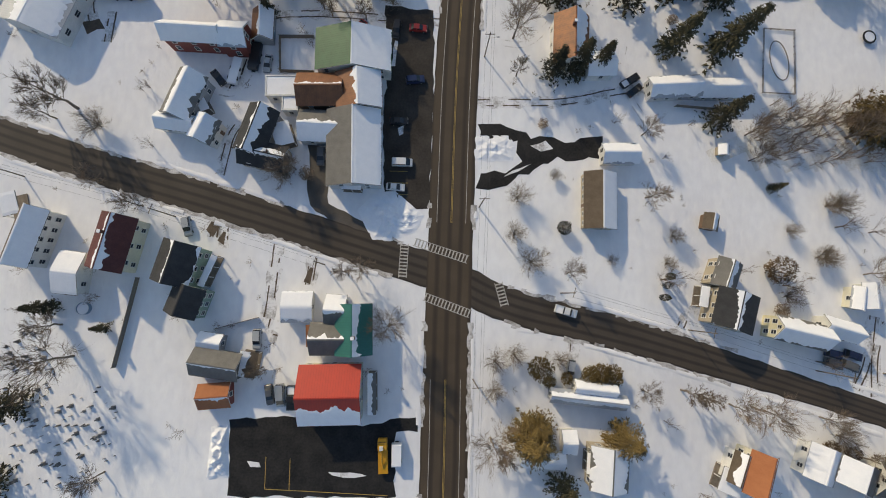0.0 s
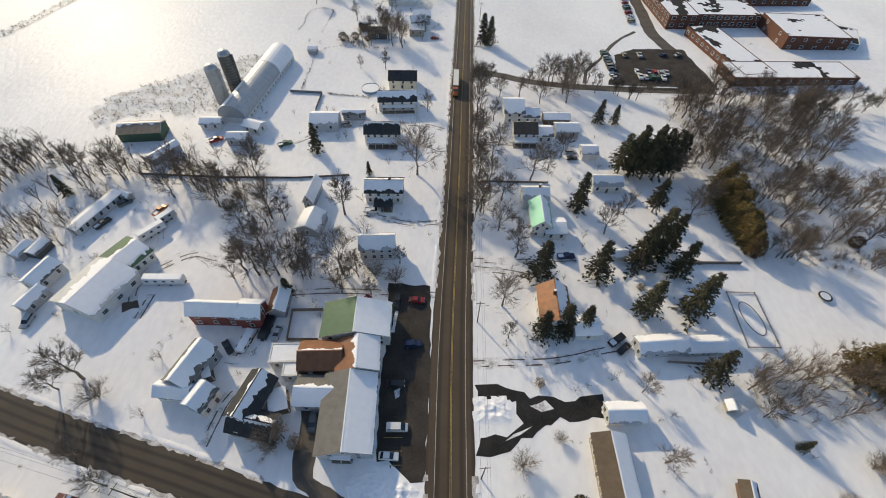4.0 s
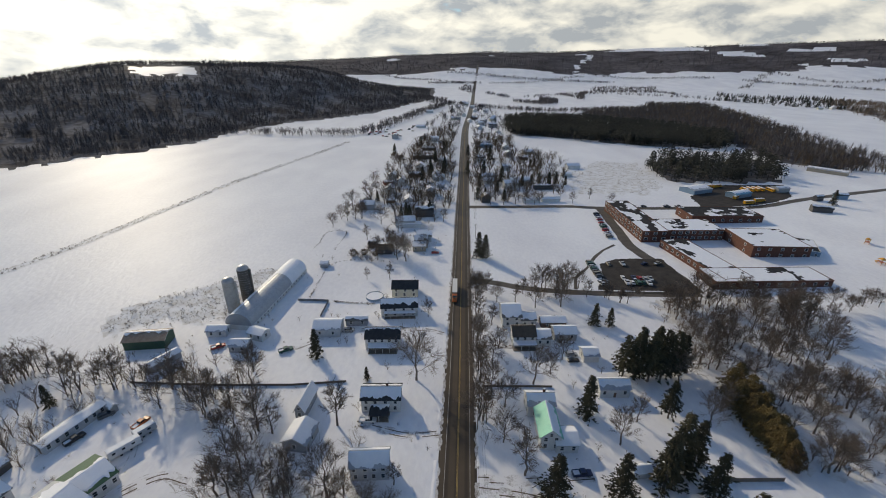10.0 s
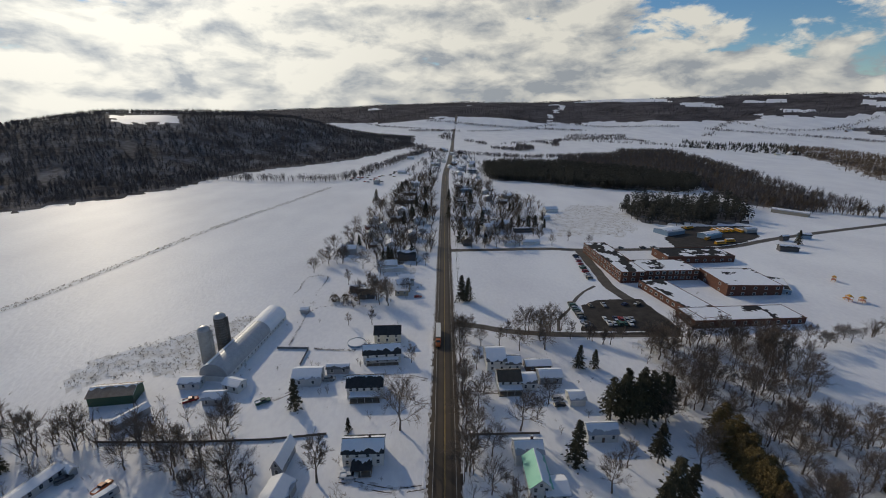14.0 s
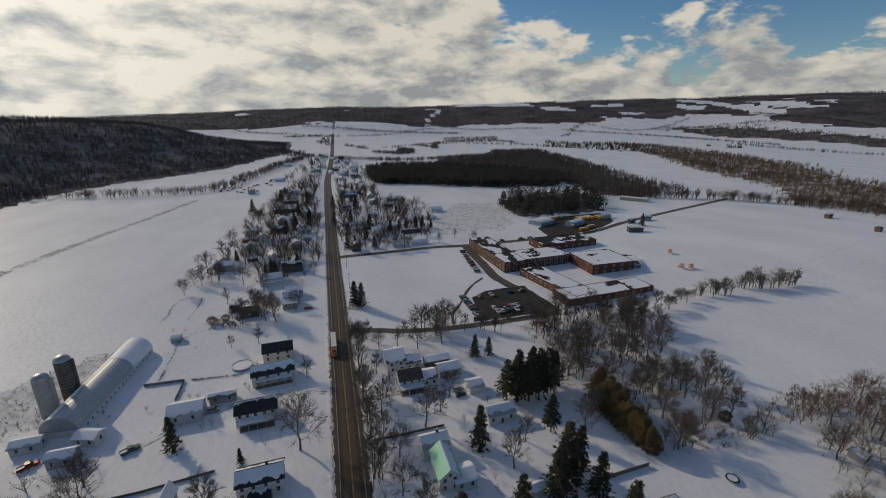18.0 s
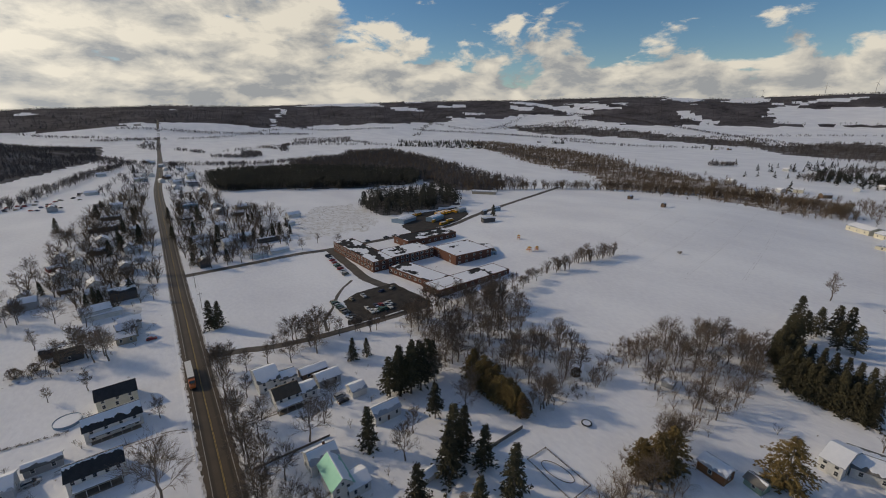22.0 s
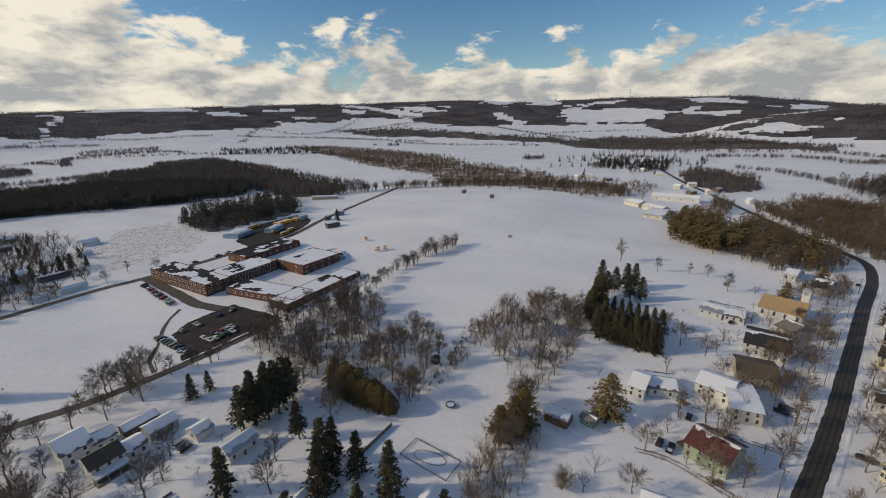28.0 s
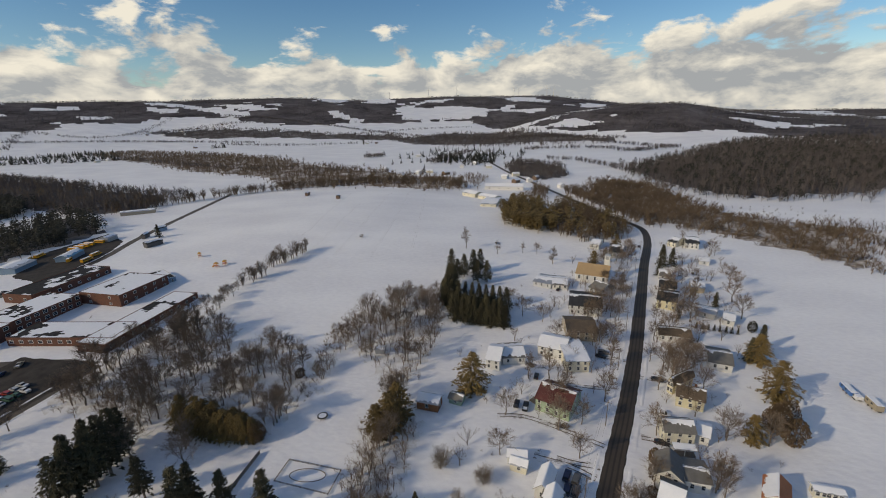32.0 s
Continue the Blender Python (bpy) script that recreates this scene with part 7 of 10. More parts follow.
block(home, 530.5, 41, 50, 28, 13, 4.0, 2.2, wall='cream', roof='tin', snow=(1, 1), wins=(4, 1), floors=1)
block(home, 504.2, 36.6, -95.5, 18.2, 43.4, 3.4, 1.4, wall='cream', roof='tin', snow=(1, 1), wins=(2, 1), floors=1)
home = thing("shed", "small weathered shed in the thicket", "shed", 167, 63.1, ground_height(167, 63.1))
block(home, 167, 63.1, -81.6, 4.2, 3.5, 2.4, 1, wall='grey', roof='tin', snow=(1, 1), wins=(0, 0), floors=1)

# ---- houses at the far end of the main road ----
home = thing("house", "grey house with a snowy grey roof near the main road", "house", -49.6, 325.6, ground_height(-49.6, 325.6))
block(home, -49.6, 325.6, 0, 11.7, 8.7, 4.6, 2.3, wall="grey", roof="grey", snow=(1, 1), wins=(3, 2), floors=2, plain=True)
home = thing("house", "white house with a snowy grey roof near the main road", "house", -36.1, 371.1, ground_height(-36.1, 371.1))
block(home, -36.1, 371.1, 90, 10.1, 7.6, 5, 2.3, wall="white", roof="grey", snow=(1, 1), wins=(3, 2), floors=2, plain=True)
home = thing("house", "white house with a snowy tin roof near the main road", "house", -16.1, 323, ground_height(-16.1, 323))
block(home, -16.1, 323, 5, 11.6, 8.7, 3.4, 2.3, wall="white", roof="tin", snow=(1, 1), wins=(3, 2), floors=1, plain=True)
home = thing("house", "dark house with a snowy black roof near the main road", "house", -1.8, 320.2, ground_height(-1.8, 320.2))
block(home, -1.8, 320.2, -85, 11.6, 8.7, 4.6, 2.3, wall="dark", roof="black", snow=(0.6, 0.6), wins=(3, 2), floors=2, plain=True)
home = thing("house", "pale grey house with a snowy grey roof near the main road", "house", -17.3, 287.2, ground_height(-17.3, 287.2))
block(home, -17.3, 287.2, 8, 13.7, 9, 5, 2.3, wall="pale", roof="grey", snow=(1, 1), wins=(3, 2), floors=2, plain=True)
home = thing("house", "pale grey house with a snowy grey roof near the main road", "house", 8.5, 416.3, ground_height(8.5, 416.3))
block(home, 8.5, 416.3, -3, 9.1, 6.8, 3.4, 2.3, wall="pale", roof="grey", snow=(1, 1), wins=(3, 2), floors=1, plain=True)
home = thing("house", "white house with a snowy grey roof near the main road", "house", 13.1, 490, ground_height(13.1, 490))
block(home, 13.1, 490, 0, 9.2, 6.9, 4.6, 2.3, wall="white", roof="grey", snow=(0.9, 0.9), wins=(3, 2), floors=2, plain=True)
home = thing("house", "white house with a snowy grey roof near the main road", "house", -38.7, 420.2, ground_height(-38.7, 420.2))
block(home, -38.7, 420.2, 90, 11.3, 8.5, 5, 2.3, wall="white", roof="grey", snow=(1, 1), wins=(3, 2), floors=2, plain=True)
home = thing("house", "blue house with a snowy blue roof near the main road", "house", 72.5, 593.9, ground_height(72.5, 593.9))
block(home, 72.5, 593.9, 5, 18, 9, 3.4, 2.3, wall="blue", roof="blue", snow=(0.5, 0.5), wins=(3, 2), floors=1, plain=True)
home = thing("house", "white house with a snowy grey roof near the main road", "house", 97.6, 581.7, ground_height(97.6, 581.7))
block(home, 97.6, 581.7, -85, 15.6, 9, 4.6, 2.3, wall="white", roof="grey", snow=(1, 1), wins=(3, 2), floors=2, plain=True)
home = thing("house", "pale grey house with a snowy tin roof near the main road", "house", 83.8, 399.9, ground_height(83.8, 399.9))
block(home, 83.8, 399.9, 8, 18, 9, 5, 2.3, wall="pale", roof="tin", snow=(1, 1), wins=(3, 2), floors=2, plain=True)
home = thing("house", "white house with a snowy grey roof near the main road", "house", 55.2, 403.8, ground_height(55.2, 403.8))
block(home, 55.2, 403.8, -3, 10, 7.5, 3.4, 2.3, wall="white", roof="grey", snow=(1, 1), wins=(3, 2), floors=1, plain=True)
home = thing("house", "white house with a snowy black roof near the main road", "house", 80.4, 459.6, ground_height(80.4, 459.6))
block(home, 80.4, 459.6, 0, 9, 6.8, 4.6, 2.3, wall="white", roof="black", snow=(0.9, 0.9), wins=(3, 2), floors=2, plain=True)
home = thing("house", "dark house with a snowy brown roof near the main road", "house", 46, 345, ground_height(46, 345))
block(home, 46, 345, 90, 9, 6.8, 5, 2.3, wall="dark", roof="brown", snow=(0.5, 0.5), wins=(3, 2), floors=2, plain=True)
home = thing("house", "white house with a snowy grey roof near the main road", "house", 155.8, 469.2, ground_height(155.8, 469.2))
block(home, 155.8, 469.2, 5, 14.1, 9, 3.4, 2.3, wall="white", roof="grey", snow=(1, 1), wins=(3, 2), floors=1, plain=True)
home = thing("house", "white house with a snowy grey roof near the main road", "house", 80.2, 767.4, ground_height(80.2, 767.4))
block(home, 80.2, 767.4, -85, 12.2, 9, 4.6, 2.3, wall="white", roof="grey", snow=(1, 1), wins=(3, 2), floors=2, plain=True)
home = thing("house", "grey house with a snowy black roof near the main road", "house", 106.3, 790.5, ground_height(106.3, 790.5))
block(home, 106.3, 790.5, 8, 14.6, 9, 5, 2.3, wall="grey", roof="black", snow=(0.5, 0.5), wins=(3, 2), floors=2, plain=True)
home = thing("house", "white house with a snowy grey roof near the main road", "house", -21, 784.9, ground_height(-21, 784.9))
block(home, -21, 784.9, -3, 16.4, 9, 3.4, 2.3, wall="white", roof="grey", snow=(1, 1), wins=(3, 2), floors=1, plain=True)
home = thing("house", "white house with a snowy grey roof near the main road", "house", -8.6, 1027.1, ground_height(-8.6, 1027.1))
block(home, -8.6, 1027.1, 0, 16, 9, 4.6, 2.3, wall="white", roof="grey", snow=(1, 1), wins=(3, 2), floors=2, plain=True)
home = thing("house", "grey house with a snowy black roof near the main road", "house", -57, 668.2, ground_height(-57, 668.2))
block(home, -57, 668.2, 90, 12.3, 9, 5, 2.3, wall="grey", roof="black", snow=(0.6, 0.6), wins=(3, 2), floors=2, plain=True)
home = thing("house", "tan house with a snowy grey roof near the main road", "house", 122.4, 550.4, ground_height(122.4, 550.4))
block(home, 122.4, 550.4, 5, 13.4, 9, 3.4, 2.3, wall="tan", roof="grey", snow=(1, 1), wins=(3, 2), floors=1, plain=True)

# ---- vehicles ----
car(-5.4, 33.1, -1, "van", "white")
car(-7, 26.8, -4, "sedan", "white")
car(-2.3, 54.9, 6, "wagon", "navy")
car(-6.3, 43.8, 1, "sedan", "black")
car(-25.5, 34.4, -90, "wagon", "grey")
car(34.9, -3.8, -17, "pickup", "white")
car(-39.5, 58.3, -97, "sedan", "silver")
car(-56.7, 16.5, -77, "wagon", "silver")
car(-39, -10.2, -89, "wagon", "silver")
car(35.6, -17.7, -100, "wagon", "silver")
car(53.8, 55.9, 33, "pickup", "black")
car(55, 53.3, 37, "sedan", "black")
car(102.3, -14.4, -14, "wagon", "navy")
car(102.1, -16.8, -18, "van", "grey")
car(-51.5, 54.2, -51, "sedan", "black")
car(-35.6, -22.9, -80, "sedan", "grey")
car(-33.1, -23.1, -85, "van", "silver")
car(-30.6, -23.7, -90, "pickup", "black")
car(-1.6, 69, -3, "sedan", "red")
car(-16.7, 68.7, -124, "sedan", "red")
car(-7.2, 68.6, -97, "wagon", "black")
car(-55.8, 143, 31, "pickup", "green")
car(-83.8, 145.3, 32, "pickup", "red")
car(-33, 156.8, 8, "wagon", "silver")
car(-17.6, 105.7, -0, "pickup", "white")
car(45.6, 85.5, 4, "pickup", "navy")
car(58.2, 139.1, 5, "wagon", "silver")
car(57.9, 135.4, 5, "sedan", "black")
car(4.2, 238.6, 1, "sedan", "red")
car(-89.7, 105.3, 71, "pickup", "orange")
car(-103.1, 108.9, 42, "wagon", "grey")
car(-105.9, 99.1, 62, "pickup", "black")
car(-108.4, 62.3, -90, "wagon", "silver")
car(138.7, 0.6, -8, "wagon", "black")
car(137.6, -2.7, -8, "pickup", "black")
car(157.7, -7.1, -8, "sedan", "black")
car(107.4, -14.8, -18, "wagon", "navy")
car(106.3, -17.4, -22, "van", "grey")
car(162.5, -55, -111, "sedan", "black")
car(140.8, -50.8, -113, "pickup", "white")
car(125.9, -46.5, -104, "sedan", "black")
car(177.2, -35.6, -109, "sedan", "black")
car(180.5, -37.2, -99, "wagon", "grey")
car(251.3, -22.5, -19, "sedan", "black")
car(349.1, -92, -23, "sedan", "black")

# ---- trees ----
for x, y, h in ((23.3, 67.3, 13), (23.9, 56.9, 7), (23.5, 24.6, 5), (22.4, 15.2, 5), (26.5, 8.2, 6), (35.7, 5.5, 7), (56.7, 24.9, 8), (62.9, 14.8, 4), (61.1, 8, 3.5), (46.8, 8.7, 2.5), (33.1, 30.1, 3), (-18.7, 5.7, 8), (-33.8, 29.7, 8), (-31.7, 31.1, 7), (-85.1, 45.8, 14), (-77.5, 27.4, 7), (-67.8, 21.5, 8), (21.9, -14.2, 5), (17.3, -15.8, 5), (32.9, -15.3, 4), (16.8, -22.4, 5), (16.1, -33.5, 10), (18.8, -36.1, 9), (53.2, -22.8, 7),):
    bare_tree(x, y, h)
for x, y, h in ((63.1, -22.9, 9), (67.3, -24.3, 8), (80.6, -27.1, 10), (75, -26.4, 9), (97.7, -29.7, 8), (-7.7, -7, 11), (56.5, 41.4, 7), (84.3, 41.9, 8), (106.8, 23.2, 6), (93.5, 16.4, 4), (102.4, 9.4, 5), (91.4, -0.2, 5), (-80.8, -13.9, 13), (-84, -6.7, 9), (-71.7, -39.6, 9), (-37.6, -16.7, 7), (84.9, 35, 8), (-23.7, 73.4, 8), (-15, 6.2, 7), (101.7, -34.1, 6), (-79.1, 41.2, 6), (-89.9, 43.1, 9),):
    bare_tree(x, y, h)
for x, y, h in ((-2.7, 125.4, 17), (-27.1, 104.3, 15), (-24.2, 78.7, 15), (-19.5, 77.8, 9), (-14.5, 78.2, 6), (-49.5, 78.4, 14), (-43.6, 78.4, 12), (-54.1, 80.1, 12), (-51.4, 102.3, 14), (-70.7, 108, 12), (-83.1, 118.8, 12), (-61.4, 122.5, 12), (-36.2, 77.3, 8), (39.7, 122.8, 14), (47.1, 128.1, 9), (29.5, 85.6, 14), (25.1, 97.1, 10), (23.9, 118, 11), (26.2, 134.8, 10), (29.3, 161.1, 9), (60.6, 95.7, 11), (69.8, 104.8, 9), (-122.1, 122.2, 13), (-109.1, 121.3, 12),):
    bare_tree(x, y, h)
for x, y, h in ((-128.7, 123.8, 11), (-151.2, 131.1, 10), (-88.7, 121.3, 11), (-97.8, 122.9, 9), (-64.7, 112.2, 11), (-46.7, 101.2, 10), (-33.9, 78.3, 9), (-87.7, 112.2, 10), (-143, 131.1, 9), (-158.1, 131.1, 10), (34, 180.5, 9), (48.2, 188.7, 8), (54.4, 191.6, 9), (60.8, 194.5, 9), (66.6, 194.5, 11), (63.9, 176, 15), (72.4, 194.5, 10), (78.2, 194.5, 10), (0.9, 167.9, 8), (-18.2, 229.6, 12), (-13, 227.5, 14), (-23, 248.8, 10), (-30.7, 240.7, 9), (-34.7, 233, 8),):
    bare_tree(x, y, h)
for x, y, h in ((-34.7, 290, 12), (-54.6, 300.2, 9), (-59.9, 296.9, 9), (-52.2, 317.3, 9), (-21.4, 275.4, 11),):
    bare_tree(x, y, h)
for x, y, h in ((132.4, 4.4, 10), (157.7, -12.3, 11), (156.4, -3.9, 10), (146, -32, 10), (104.5, 23.1, 5), (100.7, 9.7, 5), (113.1, 5.4, 8), (269.7, -61.2, 9), (238.9, -56.7, 9), (189.5, -43.1, 10), (188.6, -36.6, 9), (303.3, -73.4, 9), (298.5, -22, 11), (319.8, -11.5, 8), (320.8, -0.8, 7), (179.1, -71.4, 11), (169.3, -62.7, 12), (170.5, -70.7, 11), (218.4, -85.6, 10), (224.7, -83.5, 9), (247.1, -117.1, 14), (225.4, -112.7, 12), (130.8, -67.6, 10), (130.2, -79.8, 10),):
    bare_tree(x, y, h)
for x, y, h in ((268.7, -124.4, 12), (334.1, -138.7, 10), (418.7, -105.4, 8), (314.8, 18.3, 9), (324, 43.5, 14), (176.9, -55.9, 8), (156.3, -53.7, 8), (217.9, -35.4, 8), (191.1, -17.5, 9), (207.9, -11.5, 10), (213, -1.3, 10), (226.1, 6.6, 9),):
    bare_tree(x, y, h)
for x, y, h in ((38.7, 58.3, 13), (33.1, 57.6, 11), (45.3, 60, 10), (64.3, 64.7, 14), (77.3, 64.5, 17), (76, 45.6, 12), (32.4, -43.6, 11), (-86.2, -2.8, 8), (-73.7, -7.4, 5), (-91, -24.1, 13), (-93.6, -40.4, 12), (-39.1, 71.4, 7), (89.9, 27.5, 5),):
    conifer(x, y, h)
for x, y, h in ((24.8, -33, 12), (27, -30.4, 9), (47.1, -33.3, 10),):
    conifer(x, y, h, "cedar")
for x, y, h in ((-42.6, 139.5, 11), (54.2, 107.9, 14), (74.3, 159.8, 10), (81.2, 159.8, 8), (72.6, 86.2, 19), (66.9, 81.4, 17), (78.5, 88, 15), (53.6, 78.4, 14), (78.7, 78.2, 14), (35.7, 77.5, 15), (29.9, 233.1, 14), (33.7, 231.6, 13), (-20.8, 125.8, 5), (-124.9, 113.2, 8),):
    conifer(x, y, h)
for x, y, h in ((105.2, 110.3, 10), (106, 104.6, 10), (106.3, 98.5, 10), (106.4, 92.5, 9), (107, 88.3, 8), (110, 104.6, 10), (109.7, 111.7, 11), (109.2, 96.7, 9), (107.7, 117.8, 9), (110.2, 108.8, 10), (112.3, 120.9, 9), (108.7, 92.5, 8), (106.6, 95.5, 9), (105.8, 100.6, 9),):
    conifer(x, y, h, "cedar")
for x, y, h in ((74.2, 127.7, 15), (77.4, 126, 17), (81.7, 123.7, 18), (86.1, 123.6, 19), (91.8, 127, 17), (96.2, 129.4, 14), (80.4, 106.1, 13), (81, 131.2, 16), (86, 129.4, 17),):
    conifer(x, y, h, "pine")
for x, y, h in ((144.7, 18.1, 15), (157, -95.4, 14), (182, -100.2, 12), (117.5, 43.5, 14), (125, 42.6, 13), (115.6, 47.3, 11), (131.6, -75.5, 9), (343.1, -73.4, 10), (302.5, -50.4, 9),):
    conifer(x, y, h, "cedar")
for x, y, h in ((303.8, -95.8, 14), (304.7, -102.6, 12), (283.2, -88.3, 10), (182.9, -97.3, 10), (193.6, -106.6, 11), (221, -81, 5), (238, -104.9, 8),):
    conifer(x, y, h)
for x, y, h in ((215.6, 37.5, 11), (210.4, 32.9, 14), (205.3, 28.5, 13), (212.1, 25.7, 12), (207, 21.5, 11), (202.1, 17.4, 14), (208.7, 14.4, 13), (203.8, 10.5, 12), (199.1, 6.8, 11), (202.7, 33, 11), (202.2, 29.6, 12), (201.8, 26.3, 13), (201.3, 23, 14), (200.9, 19.7, 11), (200.4, 16.4, 12), (200, 13.2, 13), (199.5, 10, 14), (199.1, 6.8, 11), (228.9, 39.6, 11), (227.9, 35.4, 11), (227, 31.3, 11), (226.1, 27.3, 11), (225.1, 23.3, 11), (224.2, 19.3, 11),):
    conifer(x, y, h)
for x, y, h in ((223.3, 15.4, 11), (222.4, 11.5, 11), (221.5, 7.7, 11),):
    conifer(x, y, h)
for x, y, h in ((203.6, 34.8, 13), (206.4, 30.1, 12), (204.2, 24.9, 14), (203.1, 20.1, 12), (205.8, 17.6, 13), (201.7, 8.6, 12), (205.6, 11.9, 11), (213.9, 33.6, 13), (209.2, 29.2, 12), (219.4, 41.8, 14), (222.6, 36.2, 12), (231.8, 42.9, 13), (236.2, 40.4, 15), (246.9, 41.8, 14)):
    conifer(x, y, h, "pine")
for x, y, h in ((240.7, 43.3, 15), (254.8, 40.1, 14), (273.9, 46.9, 14), (265, 37.1, 14), (271, 31.7, 15), (277, 27.7, 14), (257.7, 21.4, 13), (224.3, 43.9, 12), (217.4, 40.3, 12), (256.8, 27.5, 13),):
    conifer(x, y, h, "pine")
for x, y, h in ((211.8, -86.5, 3.0), (211.2, -89, 3.0), (210.6, -91.5, 3.0), (210, -93.9, 3.0), (209.5, -96.3, 3.0), (208.9, -98.8, 3.0), (208.3, -101.1, 3.0), (207.7, -103.5, 3.0),):
    conifer(x, y, h)
for x, y, r, k, tall in ((27.9, -17.2, 3.2, 0, 0.8), (40.1, -19.2, 2.6, 0, 0.8), (42.6, -18.7, 3.0, 0, 0.8), (45.4, -19.2, 2.6, 0, 0.8), (34.9, 16.7, 2.0, 2, 0.9), (88.1, 6.2, 3.8, 1, 0.8), (60.9, 4.7, 1, 2, 2.2), (60, 2.5, 1, 2, 2.2), (59.1, -0.5, 1, 2, 2.4), (89.2, -3.8, 2, 3, 1), (-34.2, 29.7, 2.4, 3, 1), (-28.7, 29.7, 2, 3, 0.8), (30.3, -20.6, 1.6, 0, 0.8), (34.5, -19.7, 1.6, 0, 0.8), (65.9, 73.1, 1.5, 3, 1), (30.5, 43.7, 1.5, 3, 0.8),):
    bush(x, y, r, k, tall)
for x, y, r, k, tall in ((98.5, -36.7, 2, 1, 0.8), (104.1, -38.1, 2, 1, 0.7),):
    bush(x, y, r, k, tall)
for x, y, r, k, tall in ((128.8, -16.1, 1.6, 3, 0.7), (129, -13.9, 1.4, 3, 0.7), (164.9, -5.1, 1.6, 3, 0.8), (136.2, -85.2, 4, 1, 1.4), (139.6, -89.4, 4, 1, 1.3), (131.3, -86.8, 4, 1, 1.2), (138.8, -84.2, 3, 1, 1.3), (210, -110.5, 2.4, 2, 1.4), (335.6, 135.3, 2, 3, 0.8), (110.2, -39.6, 1.8, 1, 1.5), (117, -41.4, 1.8, 1, 1.5), (308.2, -21.4, 2, 3, 0.8),):
    bush(x, y, r, k, tall)
for x, y, r, k, tall in ((106.3, 86, 3, 1, 1.2), (142.6, 90.3, 2.5, 1, 0.8), (144.9, 127.3, 2, 1, 0.7), (-66.7, 106.6, 2.4, 1, 0.8), (-31.7, 234.6, 2, 1, 0.8), (-44.7, 234.4, 3, 1, 0.7), (-38.5, 236.8, 2.5, 1, 0.7), (-65.7, 112.2, 2, 3, 0.8),):
    bush(x, y, r, k, tall)

for x, y, h in ((-113.3, 127.8, 11), (-149.4, 124.9, 10), (-72.9, 112.8, 12), (-59.9, 97.8, 11), (-50.6, 87.3, 12), (-38.6, 83.4, 10), (-7.2, 83.0, 7), (-8.1, 76.0, 6), (-15.1, 71.3, 7), (-37.3, 87.1, 9), (29.9, 144.2, 9), (30.3, 192.2, 9), (43.0, 180.8, 9), (51.6, 175.4, 10), (53.9, 136.6, 9), (27.7, 111.8, 11), (92.5, 103.4, 10), (99.3, 108.5, 11), (92.7, 122.9, 12), (107.7, 143.7, 12), (-63.9, 130.6, 11), (-73.4, 118.3, 9), (-20.1, 204.8, 8), (-14.4, 233.8, 13), (-29.6, 229.8, 9), (-32.3, 204.8, 6), (-50.3, 303.8, 10), (-61.9, 310.1, 9), (-29.9, 361.7, 11), (-48.0, 370.1, 10), (-2.8, 242.1, 9)):
    bare_tree(x, y, h)
for x, y, h in ((38, 445, 11), (45, 537, 12), (69, 508, 15), (46, 394, 10), (68, 406, 14), (60, 374, 9), (-46, 534, 13), (-16, 595, 13), (-1, 447, 13), (14, 446, 15), (-21, 300, 9), (-15, 303, 9), (-44, 345, 8), (43, 1042, 14), (4, 495, 12), (55, 446, 12)):
    conifer(x, y, h)

for x, y, h in ((-67.6, 283.4, 9), (-65.3, 301.3, 9), (-61.8, 328.4, 12), (-54.5, 355.1, 13), (-52.1, 391.9, 13), (-41.6, 419.9, 14), (-33.5, 462.4, 14), (-20.1, 420.1, 12), (-41.1, 479.2, 13), (-13.4, 500.5, 12), (-50.7, 301.3, 12), (-40.4, 260.4, 9), (-23.9, 240.2, 14), (-20.5, 236.3, 13), (-0.8, 336.1, 10), (10.1, 295.3, 8), (49.4, 336.8, 11), (70.0, 336.9, 12), (85.4, 336.5, 10), (83.2, 361.1, 12), (110.9, 352.7, 10), (64.6, 187.7, 13), (58.9, 193.5, 12), (72.9, 196.5, 12)):
    bare_tree(x, y, h)

